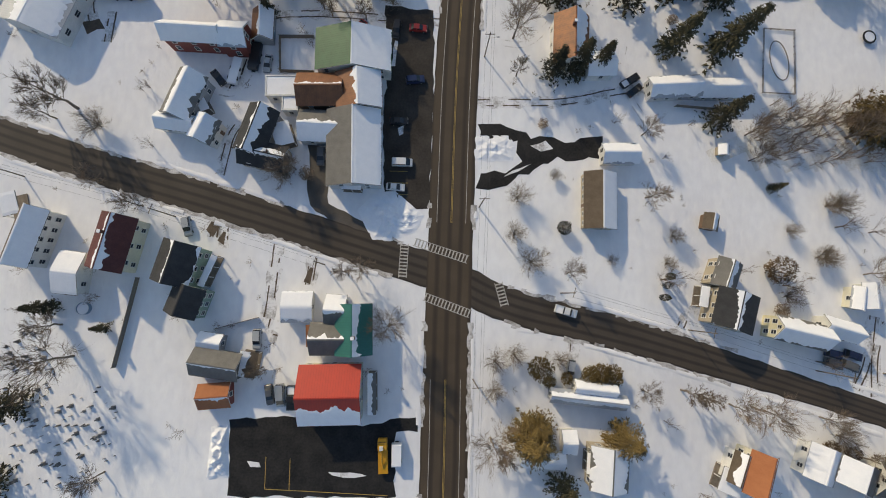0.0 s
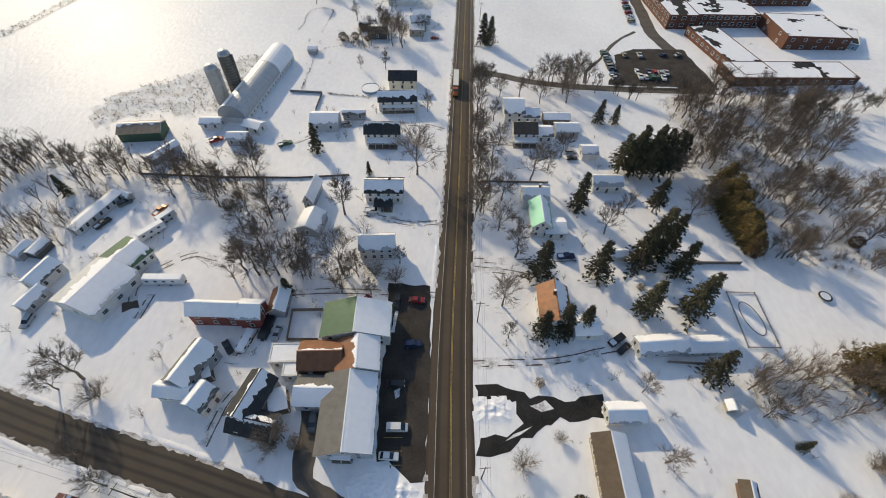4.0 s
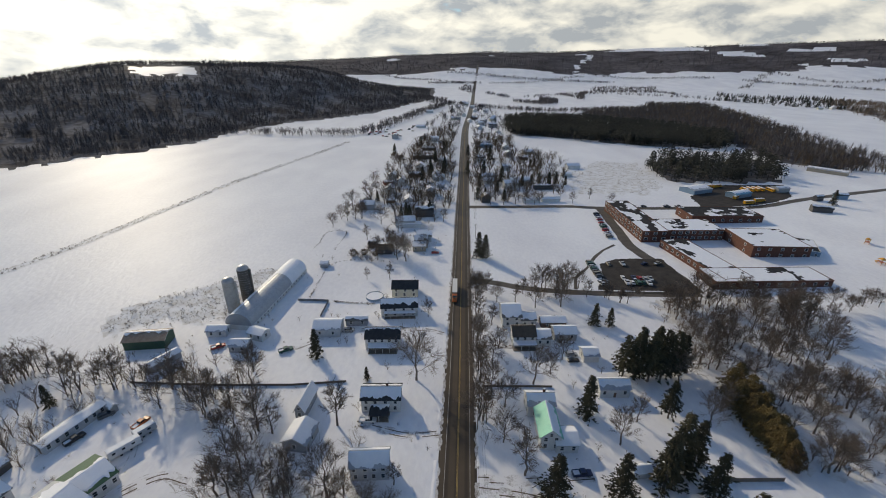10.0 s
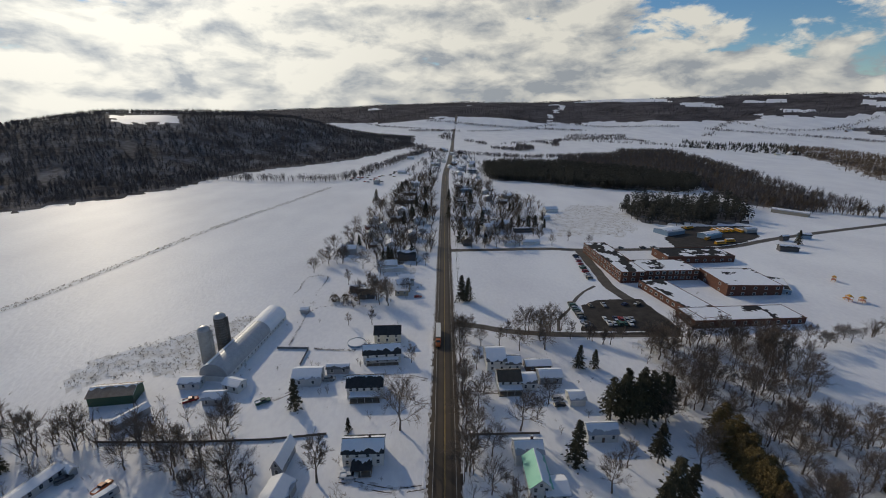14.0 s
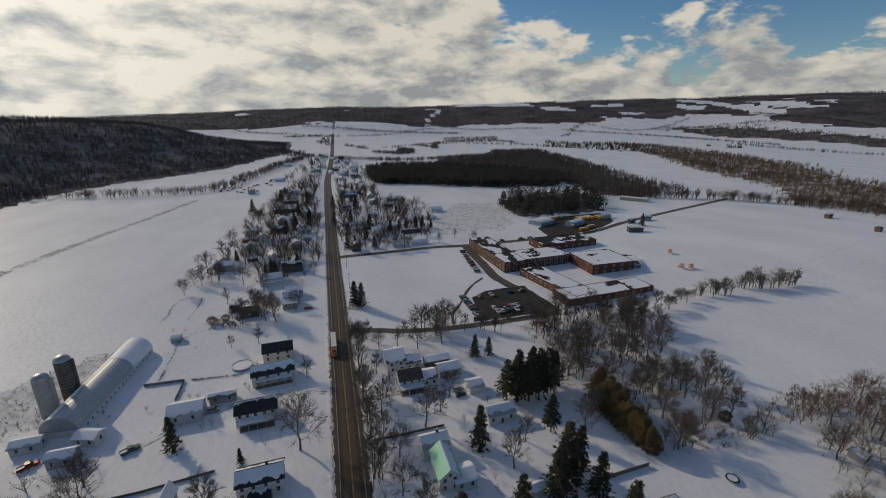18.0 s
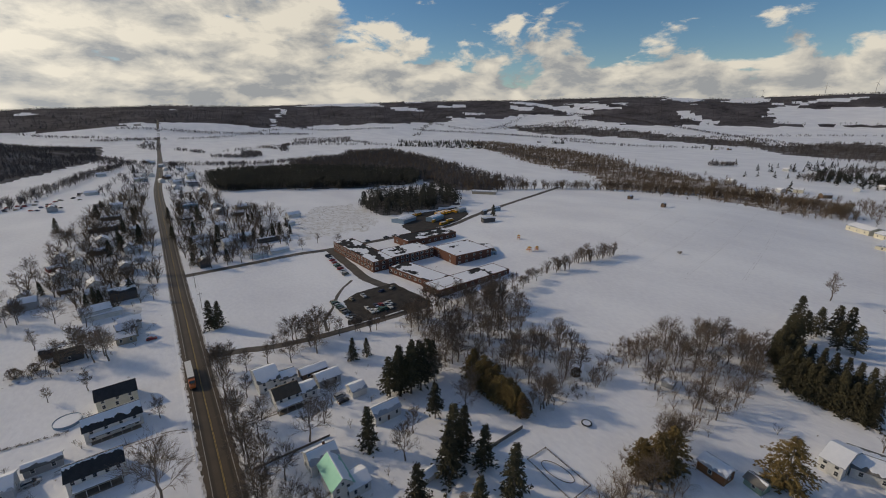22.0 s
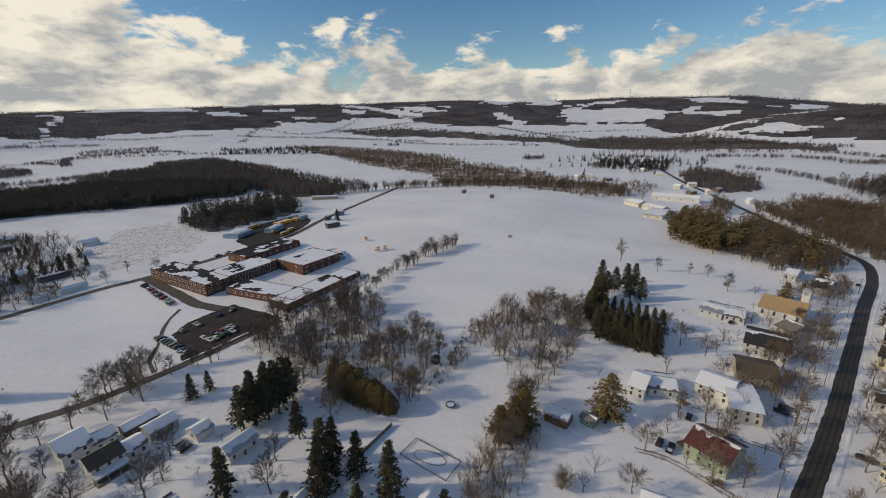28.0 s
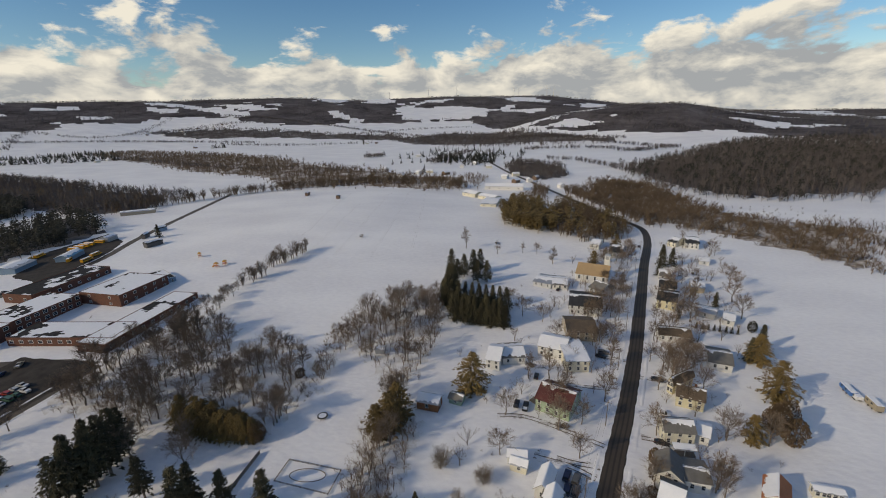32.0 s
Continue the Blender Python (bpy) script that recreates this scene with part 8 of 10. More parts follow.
# ---- the farm's barn and silos ----
def round_barn(ax, ay, bx, by, width, high):
    ln = math.hypot(bx - ax, by - ay)
    ob = thing("round_roofed_barn", "long white barn with a snow-covered arched roof", "barn", (ax + bx) / 2, (ay + by) / 2, 0, math.degrees(math.atan2(by - ay, bx - ax)))
    arc = [(math.cos(math.pi * i / 14) * width / 2, 2.4 + math.sin(math.pi * i / 14) * (high - 2.4)) for i in range(15)]
    for name, x0, x1, mat, k in (("arched_roof", -ln / 2, ln * 0.18, ROOF["tin"], 1.0), ("snowy_roof", ln * 0.18, ln / 2, ROOF_SNOW, 1.012)):
        b = Bag()
        for x in (x0, x1):
            b.v += [(x, y * k, z * k) for y, z in arc]
        for i in range(14):
            b.f.append((i, i + 1, 16 + i, 15 + i))
            b.m.append(0)
        part(name, b.mesh(name, mat), ob)
    snow = Bag()
    for x in (-ln / 2, ln * 0.18):
        snow.v += [(x, y * 1.01, z * 1.01) for y, z in arc[2:7]]
    for i in range(4):
        snow.f.append((i, i + 1, 6 + i, 5 + i))
        snow.m.append(0)
    part("roof_snow", snow.mesh("roof_snow", ROOF_SNOW), ob)
    part("wall", Bag().box(0, 0, -0.4, ln, width - 0.1, 2.8).mesh("wall", SIDING["white"]), ob)
    for sx in (-1, 1):
        e = Bag()
        e.v += [(sx * ln / 2 * 0.998, y, z) for y, z in arc]
        e.f.append(tuple(range(15)))
        e.m.append(0)
        part("end_wall", e.mesh("end_wall", SIDING["grey"]), ob)
    for i in range(int(ln / 3)):
        for sy in (-1, 1):
            window(ob, pose(-ln / 2 + 1.8 + 3 * i, sy * (width / 2 + 0.01), 0.9, 0, 0, 0 if sy < 0 else 180), 0.9, 0.9)


round_barn(-80.5, 158, -72.5, 214, 12.0, 8.0)


def silo(x, y, r, high, mat, text):
    ob = thing("silo", text, "silo", x, y, 0)
    b = Bag()
    b.tube((0, 0, -0.4), (0, 0, high), r, r, 20)
    part("shaft", b.mesh("shaft", mat), ob)
    d = Bag()
    for k in range(5):
        a0, a1 = k * math.pi / 10, (k + 1) * math.pi / 10
        d.tube((0, 0, high + math.sin(a0) * r * 0.8), (0, 0, high + math.sin(a1) * r * 0.8), r * math.cos(a0), r * math.cos(a1), 20)
    part("dome", d.mesh("dome", STEEL), ob)
    for i in range(int(high / 1.2)):
        part("hoop", HOOP, ob, Matrix.LocRotScale((0, 0, 0.8 + i * 1.2), None, (r, r, 1)))
    part("chute", Bag().box(r + 0.35, 0, 0, 0.9, 0.9, high).mesh("chute", mat), ob)


HOOP = Bag().tube((0, 0, 0), (0, 0, 0.06), 1.012, 1.012, 20).mesh("hoop", STEEL)
silo(-89.5, 173.5, 2.6, 15.5, CONCRETE, "pale grey concrete stave silo with a domed cap")
silo(-86.0, 182.0, 2.7, 17.5, STAVE, "tall dark stave silo with a domed steel cap")

UPPER = (
    (-33, 250, 4, 9, 6, 1, "brown", "black", 0.4), (-5, 250, 8, 8, 7, 2, "tan", "grey", 0.8), (-14, 285, 3, 16, 5, 1, "white", "tin", 1.0), (-4, 309, 2, 13, 8, 2, "dark", "black", 0.5),
    (-17, 336, 95, 10, 8, 2, "white", "grey", 1.0), (0, 367, 92, 11, 8, 2, "pale", "grey", 0.8), (-33, 342, 10, 7, 5, 1, "brown", "tin", 1.0), (-52, 347, 80, 6, 5, 1, "grey", "tin", 1.0),
    (-10, 519, 5, 26, 11, 1, "dark", "black", 0.4), (5, 421, 90, 10, 8, 2, "white", "grey", 0.9), (-16, 430, 3, 12, 7, 1, "brown", "black", 0.6), (-28, 399, 95, 9, 7, 2, "white", "tin", 1.0),
    (-41, 400, 20, 8, 6, 1, "red", "tin", 1.0), (-4, 573, 5, 18, 8, 1, "brown", "brown", 0.5), (9, 389, 2, 7, 5, 1, "pale", "tin", 1.0), (-12, 462, 90, 11, 8, 2, "white", "grey", 1.0),
    (3, 641, 5, 12, 8, 2, "white", "grey", 1.0), (-14, 667, 85, 10, 7, 1, "grey", "black", 0.6), (56, 426, 4, 14, 8, 1, "white", "grey", 1.0), (74, 388, 5, 13, 9, 2, "white", "tin", 1.0),
    (104, 384, 3, 18, 6, 1, "dark", "black", 0.4), (71, 612, 5, 20, 9, 1, "blue", "blue", 0.5), (95, 532, 90, 10, 8, 2, "grey", "grey", 0.9), (57, 503, 4, 11, 8, 2, "white", "black", 0.6),
    (84, 343, 4, 14, 4, 1, "white", "tin", 1.0), (101, 345, 4, 15, 4, 1, "white", "tin", 1.0), (65, 960, 90, 11, 9, 2, "white", "grey", 1.0), (88, 820, 5, 13, 9, 2, "pale", "grey", 1.0),
    (108, 729, 90, 12, 8, 1, "white", "tin", 1.0), (117, 883, 5, 12, 9, 2, "cream", "grey", 1.0), (110, 513, 5, 9, 7, 1, "brown", "black", 0.6), (139, 434, 10, 10, 6, 1, "white", "tin", 1.0))
for x, y, turn, ln, wd, fl, wall, roof, snowy in UPPER:
    home = thing("house" if wd > 6 else "shed", f"{wall} {'two-storey house' if fl > 1 else 'low building'} with a {'snow-covered' if snowy > 0.9 else 'partly snowy ' + roof} roof among bare trees", "house" if wd > 6 else "shed", x, y, ground_height(x, y), 0, "houses of the upper main road")
    block(home, x, y, turn, ln, wd, 2.7 * fl, 2.2 if wd > 6 else 1.3, wall=wall, roof=roof, snow=(snowy, snowy), wins=(3 if y < 450 and wd > 6 else 0, 0), floors=fl, plain=True)
WRECKS = [loft([ring(-2.2, 0.85, 0.4, 0.9), ring(-1.6, 0.9, 0.3, 1.5, 0.75), ring(0.6, 0.9, 0.3, 1.5, 0.75), ring(1.2, 0.9, 0.3, 0.95), ring(2.2, 0.85, 0.4, 0.8)]).mesh("wreck", PAINT[c]) for c in ("grey", "navy", "red", "tan", "black")]
rng = random.Random(61)
for n, (x, y) in enumerate(spread_in([(-112, 700), (-57, 672), (-12, 800), (-50, 812)], 34, 62)):
    lone("old_car", WRECKS[n % 5], "old car standing in rows in a snowy salvage yard", "car", "", Matrix.LocRotScale((x, y, ground_height(x, y)), Euler((0, 0, 0.4 + rng.gauss(0, 0.4))), (1.1, 1.1, 1.1)), "salvage yard cars")

# ---- the school ----
school = thing("school", "long low brick school with flat snowy roofs", "school", 165, 240, ground_height(165, 240))
block(school, 146, 288, 90, 66, 17, 7.2, 0, wall="brick", roof="membrane", snow=(0.5, 0), wins=(14, 3), floors=2, panes=(2.2, 1.7))
block(school, 172, 268, 0, 40, 22, 7.0, 0, wall="brick", roof="membrane", snow=(0.66, 0), wins=(9, 4), floors=2, panes=(2.2, 1.7))
block(school, 215, 300, 0, 52, 22, 5.6, 0, wall="brick", roof="membrane", snow=(0.42, 0), wins=(8, 2), floors=1, panes=(2.0, 1.4))
block(school, 158, 222, 98, 54, 17, 4.2, 0, wall="brick", roof="membrane", snow=(0.72, 0), wins=(11, 2), floors=1, panes=(2.0, 1.5))
block(school, 178, 200, 1, 62, 16, 4.2, 0, wall="brick", roof="membrane", snow=(0.9, 0), wins=(10, 2), floors=1, panes=(1.6, 1.6))
block(school, 210, 244, -3, 34, 30, 7.4, 0, wall="brick", roof="membrane", snow=(0.85, 0), wins=(5, 2), floors=2, panes=(1.6, 1.4))
block(school, 232, 240, -30, 12, 22, 4.4, 0, wall="blue", roof="membrane", snow=(0.4, 0), wins=(3, 3), floors=1)

# ---- driveways and wheel tracks ----
for n, line in enumerate(TRACKS):
    lone("driveway", ribbon_mesh("driveway", SLUSH, line, 1.5, 0.022, 1.5, 4, jag=0.5, seed=n), "snowy driveway with slushy wheel tracks", "driveway", "structure")
    for sh in (-0.8, 0.8):
        b, uv = ribbon(line, 0.17, 0.034, 1.0, 1, jag=0.07, seed=n + 50, shift=sh)
        keep = [i for i, f in enumerate(b.f) if noise.noise((b.v[f[0]][0] / 5, b.v[f[0]][1] / 5, sh)) > -0.12]
        b.f, b.m = [b.f[i] for i in keep], [0] * len(keep)
        if keep:
            lone("wheel_track", b.mesh("wheel_track", MUD), "thawed dark wheel track in the snow", "wheel track", "structure")
def faint_tracks(lines, label):
    """Pairs of shallow wheel ruts across a snowy yard."""
    for n, line in enumerate(lines):
        for sh in (-0.8, 0.8):
            b, uv = ribbon(line, 0.16, 0.02, 0.8, 1, jag=0.06, seed=n + 90, shift=sh)
            keep = [i for i, f in enumerate(b.f) if noise.noise((b.v[f[0]][0] / 4, b.v[f[0]][1] / 4, sh + n)) > -0.2]
            b.f, b.m = [b.f[i] for i in keep], [0] * len(keep)
            lone("wheel_rut", b.mesh("wheel_rut", SLUSH), label, "wheel track", "structure")


faint_tracks([[(-84.1, 67), (-84.5, 73.5), (-81.5, 80.4), (-77.1, 84.7), (-71.8, 86), (-66.7, 83.4), (-64.4, 80.7)], [(-86.6, 70.9), (-85.1, 77.6), (-81, 82.5), (-76.4, 86.2), (-71, 87.4)], [(-84.9, 69.6), (-87.3, 77.5), (-84.3, 86), (-85.6, 95), (-91.8, 104.3), (-98.6, 110.8)], [(-56.6, 52.7), (-48.1, 50.5), (-42.8, 55.2), (-45, 62.4)]], "shallow grey wheel rut across the snowy farm yard")
faint_tracks([[(-37.5, -5.2), (-36.9, -2.3), (-36.4, 2.2), (-35.7, 7.8), (-34.7, 11.9), (-33.2, 13.6)], [(-39.6, -3), (-38.2, -5.9), (-34, -7)], [(58, 45), (54, 52), (52, 60), (53, 66)], [(20, 66), (27, 66), (33, 72), (34, 80)]], "thawed wheel rut across a snowy driveway")
for poly in ([(-52.2, 16.2), (-50.7, 19.7), (-48.8, 18.8), (-50.7, 13.6)], [(-49.4, 13.6), (-48.5, 15.8), (-47.4, 15.3), (-48.1, 12.4)], [(-28.5, 3.7), (-27.5, 7.1), (-26.2, 6.8), (-27.2, 3.0)], [(-85.8, 68.9), (-81.7, 69.6), (-80.3, 67.1), (-84.2, 65.5)]):
    ground_patch("thawed_patch", poly, MUD, 0.028, "dark thawed patch of bare ground in the snow", "bare ground", jag=0.5)
faint_tracks([[(215, 181), (259, 184), (358, 192), (545, 229)], [(285, 140), (405, 152), (559, 176)], [(317, 86), (427, 104), (578, 133)], [(250, 160), (340, 168), (470, 186)], [(290, 112), (410, 126), (560, 152)]], "faint tractor rut across the snowy domed field")
STRIP = [(-234, 208), (-226, 232), (-219, 257), (-210, 301), (-202, 340), (-190, 397), (-165, 484), (-144, 550), (-122, 631)]
for sh in (-2.2, 2.2):
    lone("field_track", ribbon_mesh("field_track", ROUGH_SNOW, STRIP, 0.9, 0.03, 4, 2, jag=0.8, seed=8, shift=sh), "rough weedy ditch line across the snowy field", "ditch", "structure")

# ---- the church tower ----
tx, ty, tt = TOWER
tm = CHURCH.matrix_basis.inverted() @ pose(tx, ty, CHURCH.location.z, 0, 0, tt)
tower = part("bell_tower", Bag().box(0, 0, 0, 3.4, 3.4, 12.6).mesh("bell_tower", SIDING["white"]), CHURCH, tm)
part("belfry", Bag().box(0, 0, 12.6, 3.8, 3.8, 0.3).box(-1.3, -1.3, 12.9, 0.5, 0.5, 2.2).box(1.3, -1.3, 12.9, 0.5, 0.5, 2.2).box(1.3, 1.3, 12.9, 0.5, 0.5, 2.2).box(-1.3, 1.3, 12.9, 0.5, 0.5, 2.2).box(0, 0, 15.1, 3.8, 3.8, 0.3).mesh("belfry", TRIM), tower)
part("tower_roof", Bag().box(0, 0, 15.4, 3.6, 3.6, 0.9, top=0.5).mesh("tower_roof", ROOF["tin"]), tower)
part("louvre", Bag().box(0, 0, 12.9, 2.4, 2.4, 2.2).mesh("louvre", SIDING["grey"]), tower)

# ---- gardens: pool, trampoline, walls, fences ----
fence([(91.8, 71.9), (100.3, 71.6), (98.8, 53.4), (89.9, 53.7), (91.8, 71.9)], 0.6, "dark rail fence round the snowed-in swimming pool", 2.2, False, POLE)
pool = thing("swimming_pool", "snow-filled oval swimming pool with a dark rim", "pool", 95.6, 63.0)
rim = Bag()
ovals = [(2.5 * math.cos(a * math.pi / 16), 5.6 * math.sin(a * math.pi / 16)) for a in range(33)]
for (ax, ay), (bx, by) in zip(ovals, ovals[1:]):
    rim.tube((ax, ay, 0.14), (bx, by, 0.14), 0.13, 0.13, 5)
part("rim", rim.mesh("rim", WOOD), pool, pose(0, 0, 0, 0, 0, 6))
cov = Bag()
for f, z in ((1.0, 0.05), (0.85, -0.02), (0.5, 0.16), (0.0, 0.2)):
    cov.v += [(x * f, y * f, 0.06 + z) for x, y in ovals[:32]]
for k in range(3):
    cov.f += [(k * 32 + i, k * 32 + (i + 1) % 32, k * 32 + 32 + (i + 1) % 32, k * 32 + 32 + i) for i in range(32)]
cov.m = [0] * len(cov.f)
part("snow_cover", cov.mesh("snow_cover", ROOF_SNOW, smooth=True), pool, pose(0, 0, 0, 0, 0, 6))


def trampoline(x, y, r):
    ob = thing("trampoline", "round trampoline with a dark edge pad and snow on its mat", "trampoline", x, y, ground_height(x, y))
    e = Bag()
    for k in range(24):
        a, c = k * math.pi / 12, (k + 1) * math.pi / 12
        e.add([(math.cos(a) * r, math.sin(a) * r, 0.85), (math.cos(c) * r, math.sin(c) * r, 0.85), (math.cos(c) * r * 0.76, math.sin(c) * r * 0.76, 0.87), (math.cos(a) * r * 0.76, math.sin(a) * r * 0.76, 0.87)], [(0, 1, 2, 3)])
        e.add([(math.cos(a) * r, math.sin(a) * r, 0.70), (math.cos(c) * r, math.sin(c) * r, 0.70), (math.cos(c) * r, math.sin(c) * r, 0.85), (math.cos(a) * r, math.sin(a) * r, 0.85)], [(0, 1, 2, 3)])
    part("edge_pad", e.weld().mesh("edge_pad", RUBBER), ob)
    part("mat_snow", Bag().tube((0, 0, 0.80), (0, 0, 0.90), r * 0.78, r * 0.72, 24, caps=True).mesh("mat_snow", ROOF_SNOW), ob)
    for k in range(6):
        a = k * math.pi / 3
        part("leg", Bag().tube((math.cos(a) * r * 0.95, math.sin(a) * r * 0.95, -0.1), (math.cos(a) * r * 0.95, math.sin(a) * r * 0.95, 0.8), 0.04, 0.04, 6).mesh("leg", STEEL), ob)


trampoline(121.0, 70.0, 1.9)


def ring_pool(x, y, r, label):
    ob = thing("round_pool", label, "pool", x, y, ground_height(x, y))
    part("wall", Bag().tube((0, 0, -0.1), (0, 0, 1.1), r, r, 28).mesh("wall", SIDING["blue"]), ob)
    part("snow_cover", Bag().tube((0, 0, 0.8), (0, 0, 0.95), r * 0.99, r * 0.9, 28, caps=True).mesh("snow_cover", ROOF_SNOW), ob)
    part("rim", Bag().tube((0, 0, 1.08), (0, 0, 1.16), r * 1.03, r * 1.03, 28).mesh("rim", TRIM), ob)


ring_pool(-25.7, 185.5, 4.2, "round above-ground pool filled with snow")
ring_pool(-79.0, -3.0, 1.4, "small round tank filled with snow")
fence([(82.9, 82.8), (101.3, 82.7)], 1.5, "dark board fence with snow on its top rail")
fence([(-67.3, 4.2), (-71.1, -16.5)], 1.6, "dark board fence between two yards")
fence([(-62.3, 182.6), (-47.6, 181.6), (-48.1, 167.7)], 1.2, "dark stone-grey yard fence behind the barn", mat=STONE)
fence([(-36.8, 65.6), (-28.2, 65.8)], 1.5, "weathered board fence round a back yard")
fence([(-36.8, 65.6), (-36.4, 56.4), (-27.9, 56.3)], 1.5, "weathered board fence round a back yard")
fence([(-48.8, -7.8), (-39.1, -5.2)], 1.4, "dark board fence beside a driveway")
fence([(21.0, 121.5), (46, 121)], 0.9, "low dark hedge-like fence along a garden", mat=POLE)
fence([(-104.9, 124.5), (-74.6, 122.9), (-47.1, 122.8), (-28.2, 124.5)], 0.9, "overgrown dark field fence between the farm and the gardens", mat=POLE)
fence([(65.8, 49.4), (78, 48.6)], 1.3, "dark board fence with snow along it")

for line in CROSSWALKS:
    crosswalk(*line)

# ---- utility poles ----
east_line = [(12.9 + 0.045 * y, y) for y in (-62, -20, 22, 62, 102, 142, 182, 222)] + [(30.5 + 0.075 * (y - 262), y) for y in (262, 302, 345, 390)]
for n, (x, y) in enumerate(east_line):
    utility_pole(x, y, 3, n % 3 == 0)
wires(east_line, 3)
south_line = [(-96, 28.5), (-60, 19), (-24, 7.5)]
north_line = [(34, 0.6), (66, -8.5), (98, -18.6), (132, -30), (168, -41), (205, -52), (245, -63), (288, -75), (330, -88)]
for n, (x, y) in enumerate(south_line + north_line):
    utility_pole(x, y, 73, n % 2 == 0)
wires(south_line, 73)
wires(north_line, 73)

# ---- the graveyard ----
SLABS = [Bag().box(0, 0, -0.1, 0.8, 0.18, 1.0).box(0, 0, -0.05, 1.0, 0.4, 0.2).mesh("headstone", STONE), Bag().box(0, 0, -0.1, 0.55, 0.55, 1.5, top=0.6).box(0, 0, -0.05, 0.9, 0.9, 0.3).mesh("headstone", STONE), Bag().box(0, 0, -0.1, 0.6, 0.16, 0.7).mesh("headstone", STONE)]
rng = random.Random(77)
for n, (x, y) in enumerate(spread_in(CEMETERY, 115, 31)):
    if n % 3 == 0:
        y = round(y / 4.2) * 4.2
    lone("headstone", SLABS[n % 3], "grey stone grave marker standing in snow", "gravestone", m=Matrix.LocRotScale((x, y, 0), Euler((0, 0, rng.gauss(0.3, 0.12))), (rng.uniform(0.55, 1.0),) * 3), group="gravestones")

# ---- snow heaps ----
def snow_heap(name, poly, high, label, seed):
    xs, ys = [p[0] for p in poly], [p[1] for p in poly]
    cx, cy = sum(xs) / len(xs), sum(ys) / len(ys)
    b = Bag()
    n, k = 64, 14
    for j in range(k + 1):
        f = 1 - j / k
        for i in range(n):
            t = i / n * len(poly)
            a, c = poly[int(t) % len(poly)], poly[(int(t) + 1) % len(poly)]
            u = t - int(t)
            x, y = cx + (a[0] + (c[0] - a[0]) * u - cx) * f, cy + (a[1] + (c[1] - a[1]) * u - cy) * f
            z = high * (1 - f ** 1.6) * (0.7 + 0.9 * noise.noise((x / 1.5, y / 1.5, seed)) + 0.5 * noise.noise((x * 1.3, y * 1.3, seed)))
            b.v.append((x, y, ground_height(x, y) + max(z, 0) + (0.0 if j else 0.03)))
    for j in range(k):
        b.f += [(j * n + i, j * n + (i + 1) % n, (j + 1) * n + (i + 1) % n, (j + 1) * n + i) for i in range(n)]
    b.m = [0] * len(b.f)
    me = b.mesh(name, ROOF_SNOW)
    lone(name, me, label, "snow mound")


snow_heap("snow_mound", STORE_ISLAND, 1.0, "lumpy mound of ploughed snow on the store's corner island", 2)
snow_heap("snow_mound", PILE, 1.6, "long mound of ploughed snow beside the black lot", 5)
snow_heap("snow_mound", [(12.6, 40.6), (21.5, 40.8), (23.8, 38), (22.4, 34), (12.4, 33.6)], 0.5, "snowed-over island inside the driveway loop", 8)

# ---- lot lines, trucks and trailers ----
lot = tagged(new("lot_marking"), "worn yellow stall lines on the black parking lot", "road marking", kind="structure")
for (ax, ay), (bx, by) in (((-36, -44), (-8, -46)), ((-36, -44), (-36, -37)), ((-30.5, -44.5), (-30.5, -37.5)), ((-8.5, 22), (-4, 22)), ((-8.5, 25), (-4, 25)), ((-8.5, 28), (-4, 28)), ((-8.5, 31), (-4, 31))):
    ln = math.hypot(bx - ax, by - ay)
    part("stall_line", Bag().box((ax + bx) / 2, (ay + by) / 2, 0.046, ln, 0.14, 0.006, math.atan2(by - ay, bx - ax)).mesh("stall_line", LINE_YELLOW), lot)


def box_truck(x, y, turn, colour, length, label, boom=False):
    ob = thing("truck", label, "truck", x, y, ground_height(x, y) + 0.03, turn)
    part("cab", loft([ring(length / 2 - 2.2, 1.1, 0.6, 2.5, 0.9), ring(length / 2 - 0.7, 1.1, 0.6, 2.4, 0.85), ring(length / 2, 1.05, 0.6, 1.4, 0.9)]).mesh("cab", PAINT[colour]), ob)
    part("windscreen", Bag().box(length / 2 - 0.55, 0, 1.55, 0.08, 1.8, 0.7).mesh("windscreen", GLASS), ob)
    part("chassis", Bag().box(0, 0, 0.5, length - 0.4, 1.0, 0.3).mesh("chassis", PAINT["black"]), ob)
    if boom:
        part("bed", Bag().box(-1.2, 0, 0.8, length - 2.8, 2.2, 0.5).mesh("bed", PAINT[colour]), ob)
        part("boom", Bag().tube((-2.4, 0, 1.4), (2.0, 0.2, 2.6), 0.22, 0.16, 8, caps=True).mesh("boom", PAINT["bus"]), ob)
        part("bucket", Bag().box(2.3, 0.2, 2.2, 0.8, 0.8, 1.0).mesh("bucket", TRIM), ob)
    else:
        part("cargo_box", Bag().box(-1.2, 0, 0.8, length - 2.6, 2.4, 2.6).mesh("cargo_box", PAINT["white"]), ob)
    for sx in (-0.3, 0.34):
        for sy in (-1, 1):
            part("wheel", WHEEL, ob, Matrix.LocRotScale((sx * length, sy * 0.98, 0.45), None, (1.35, 1.3, 1.35)))


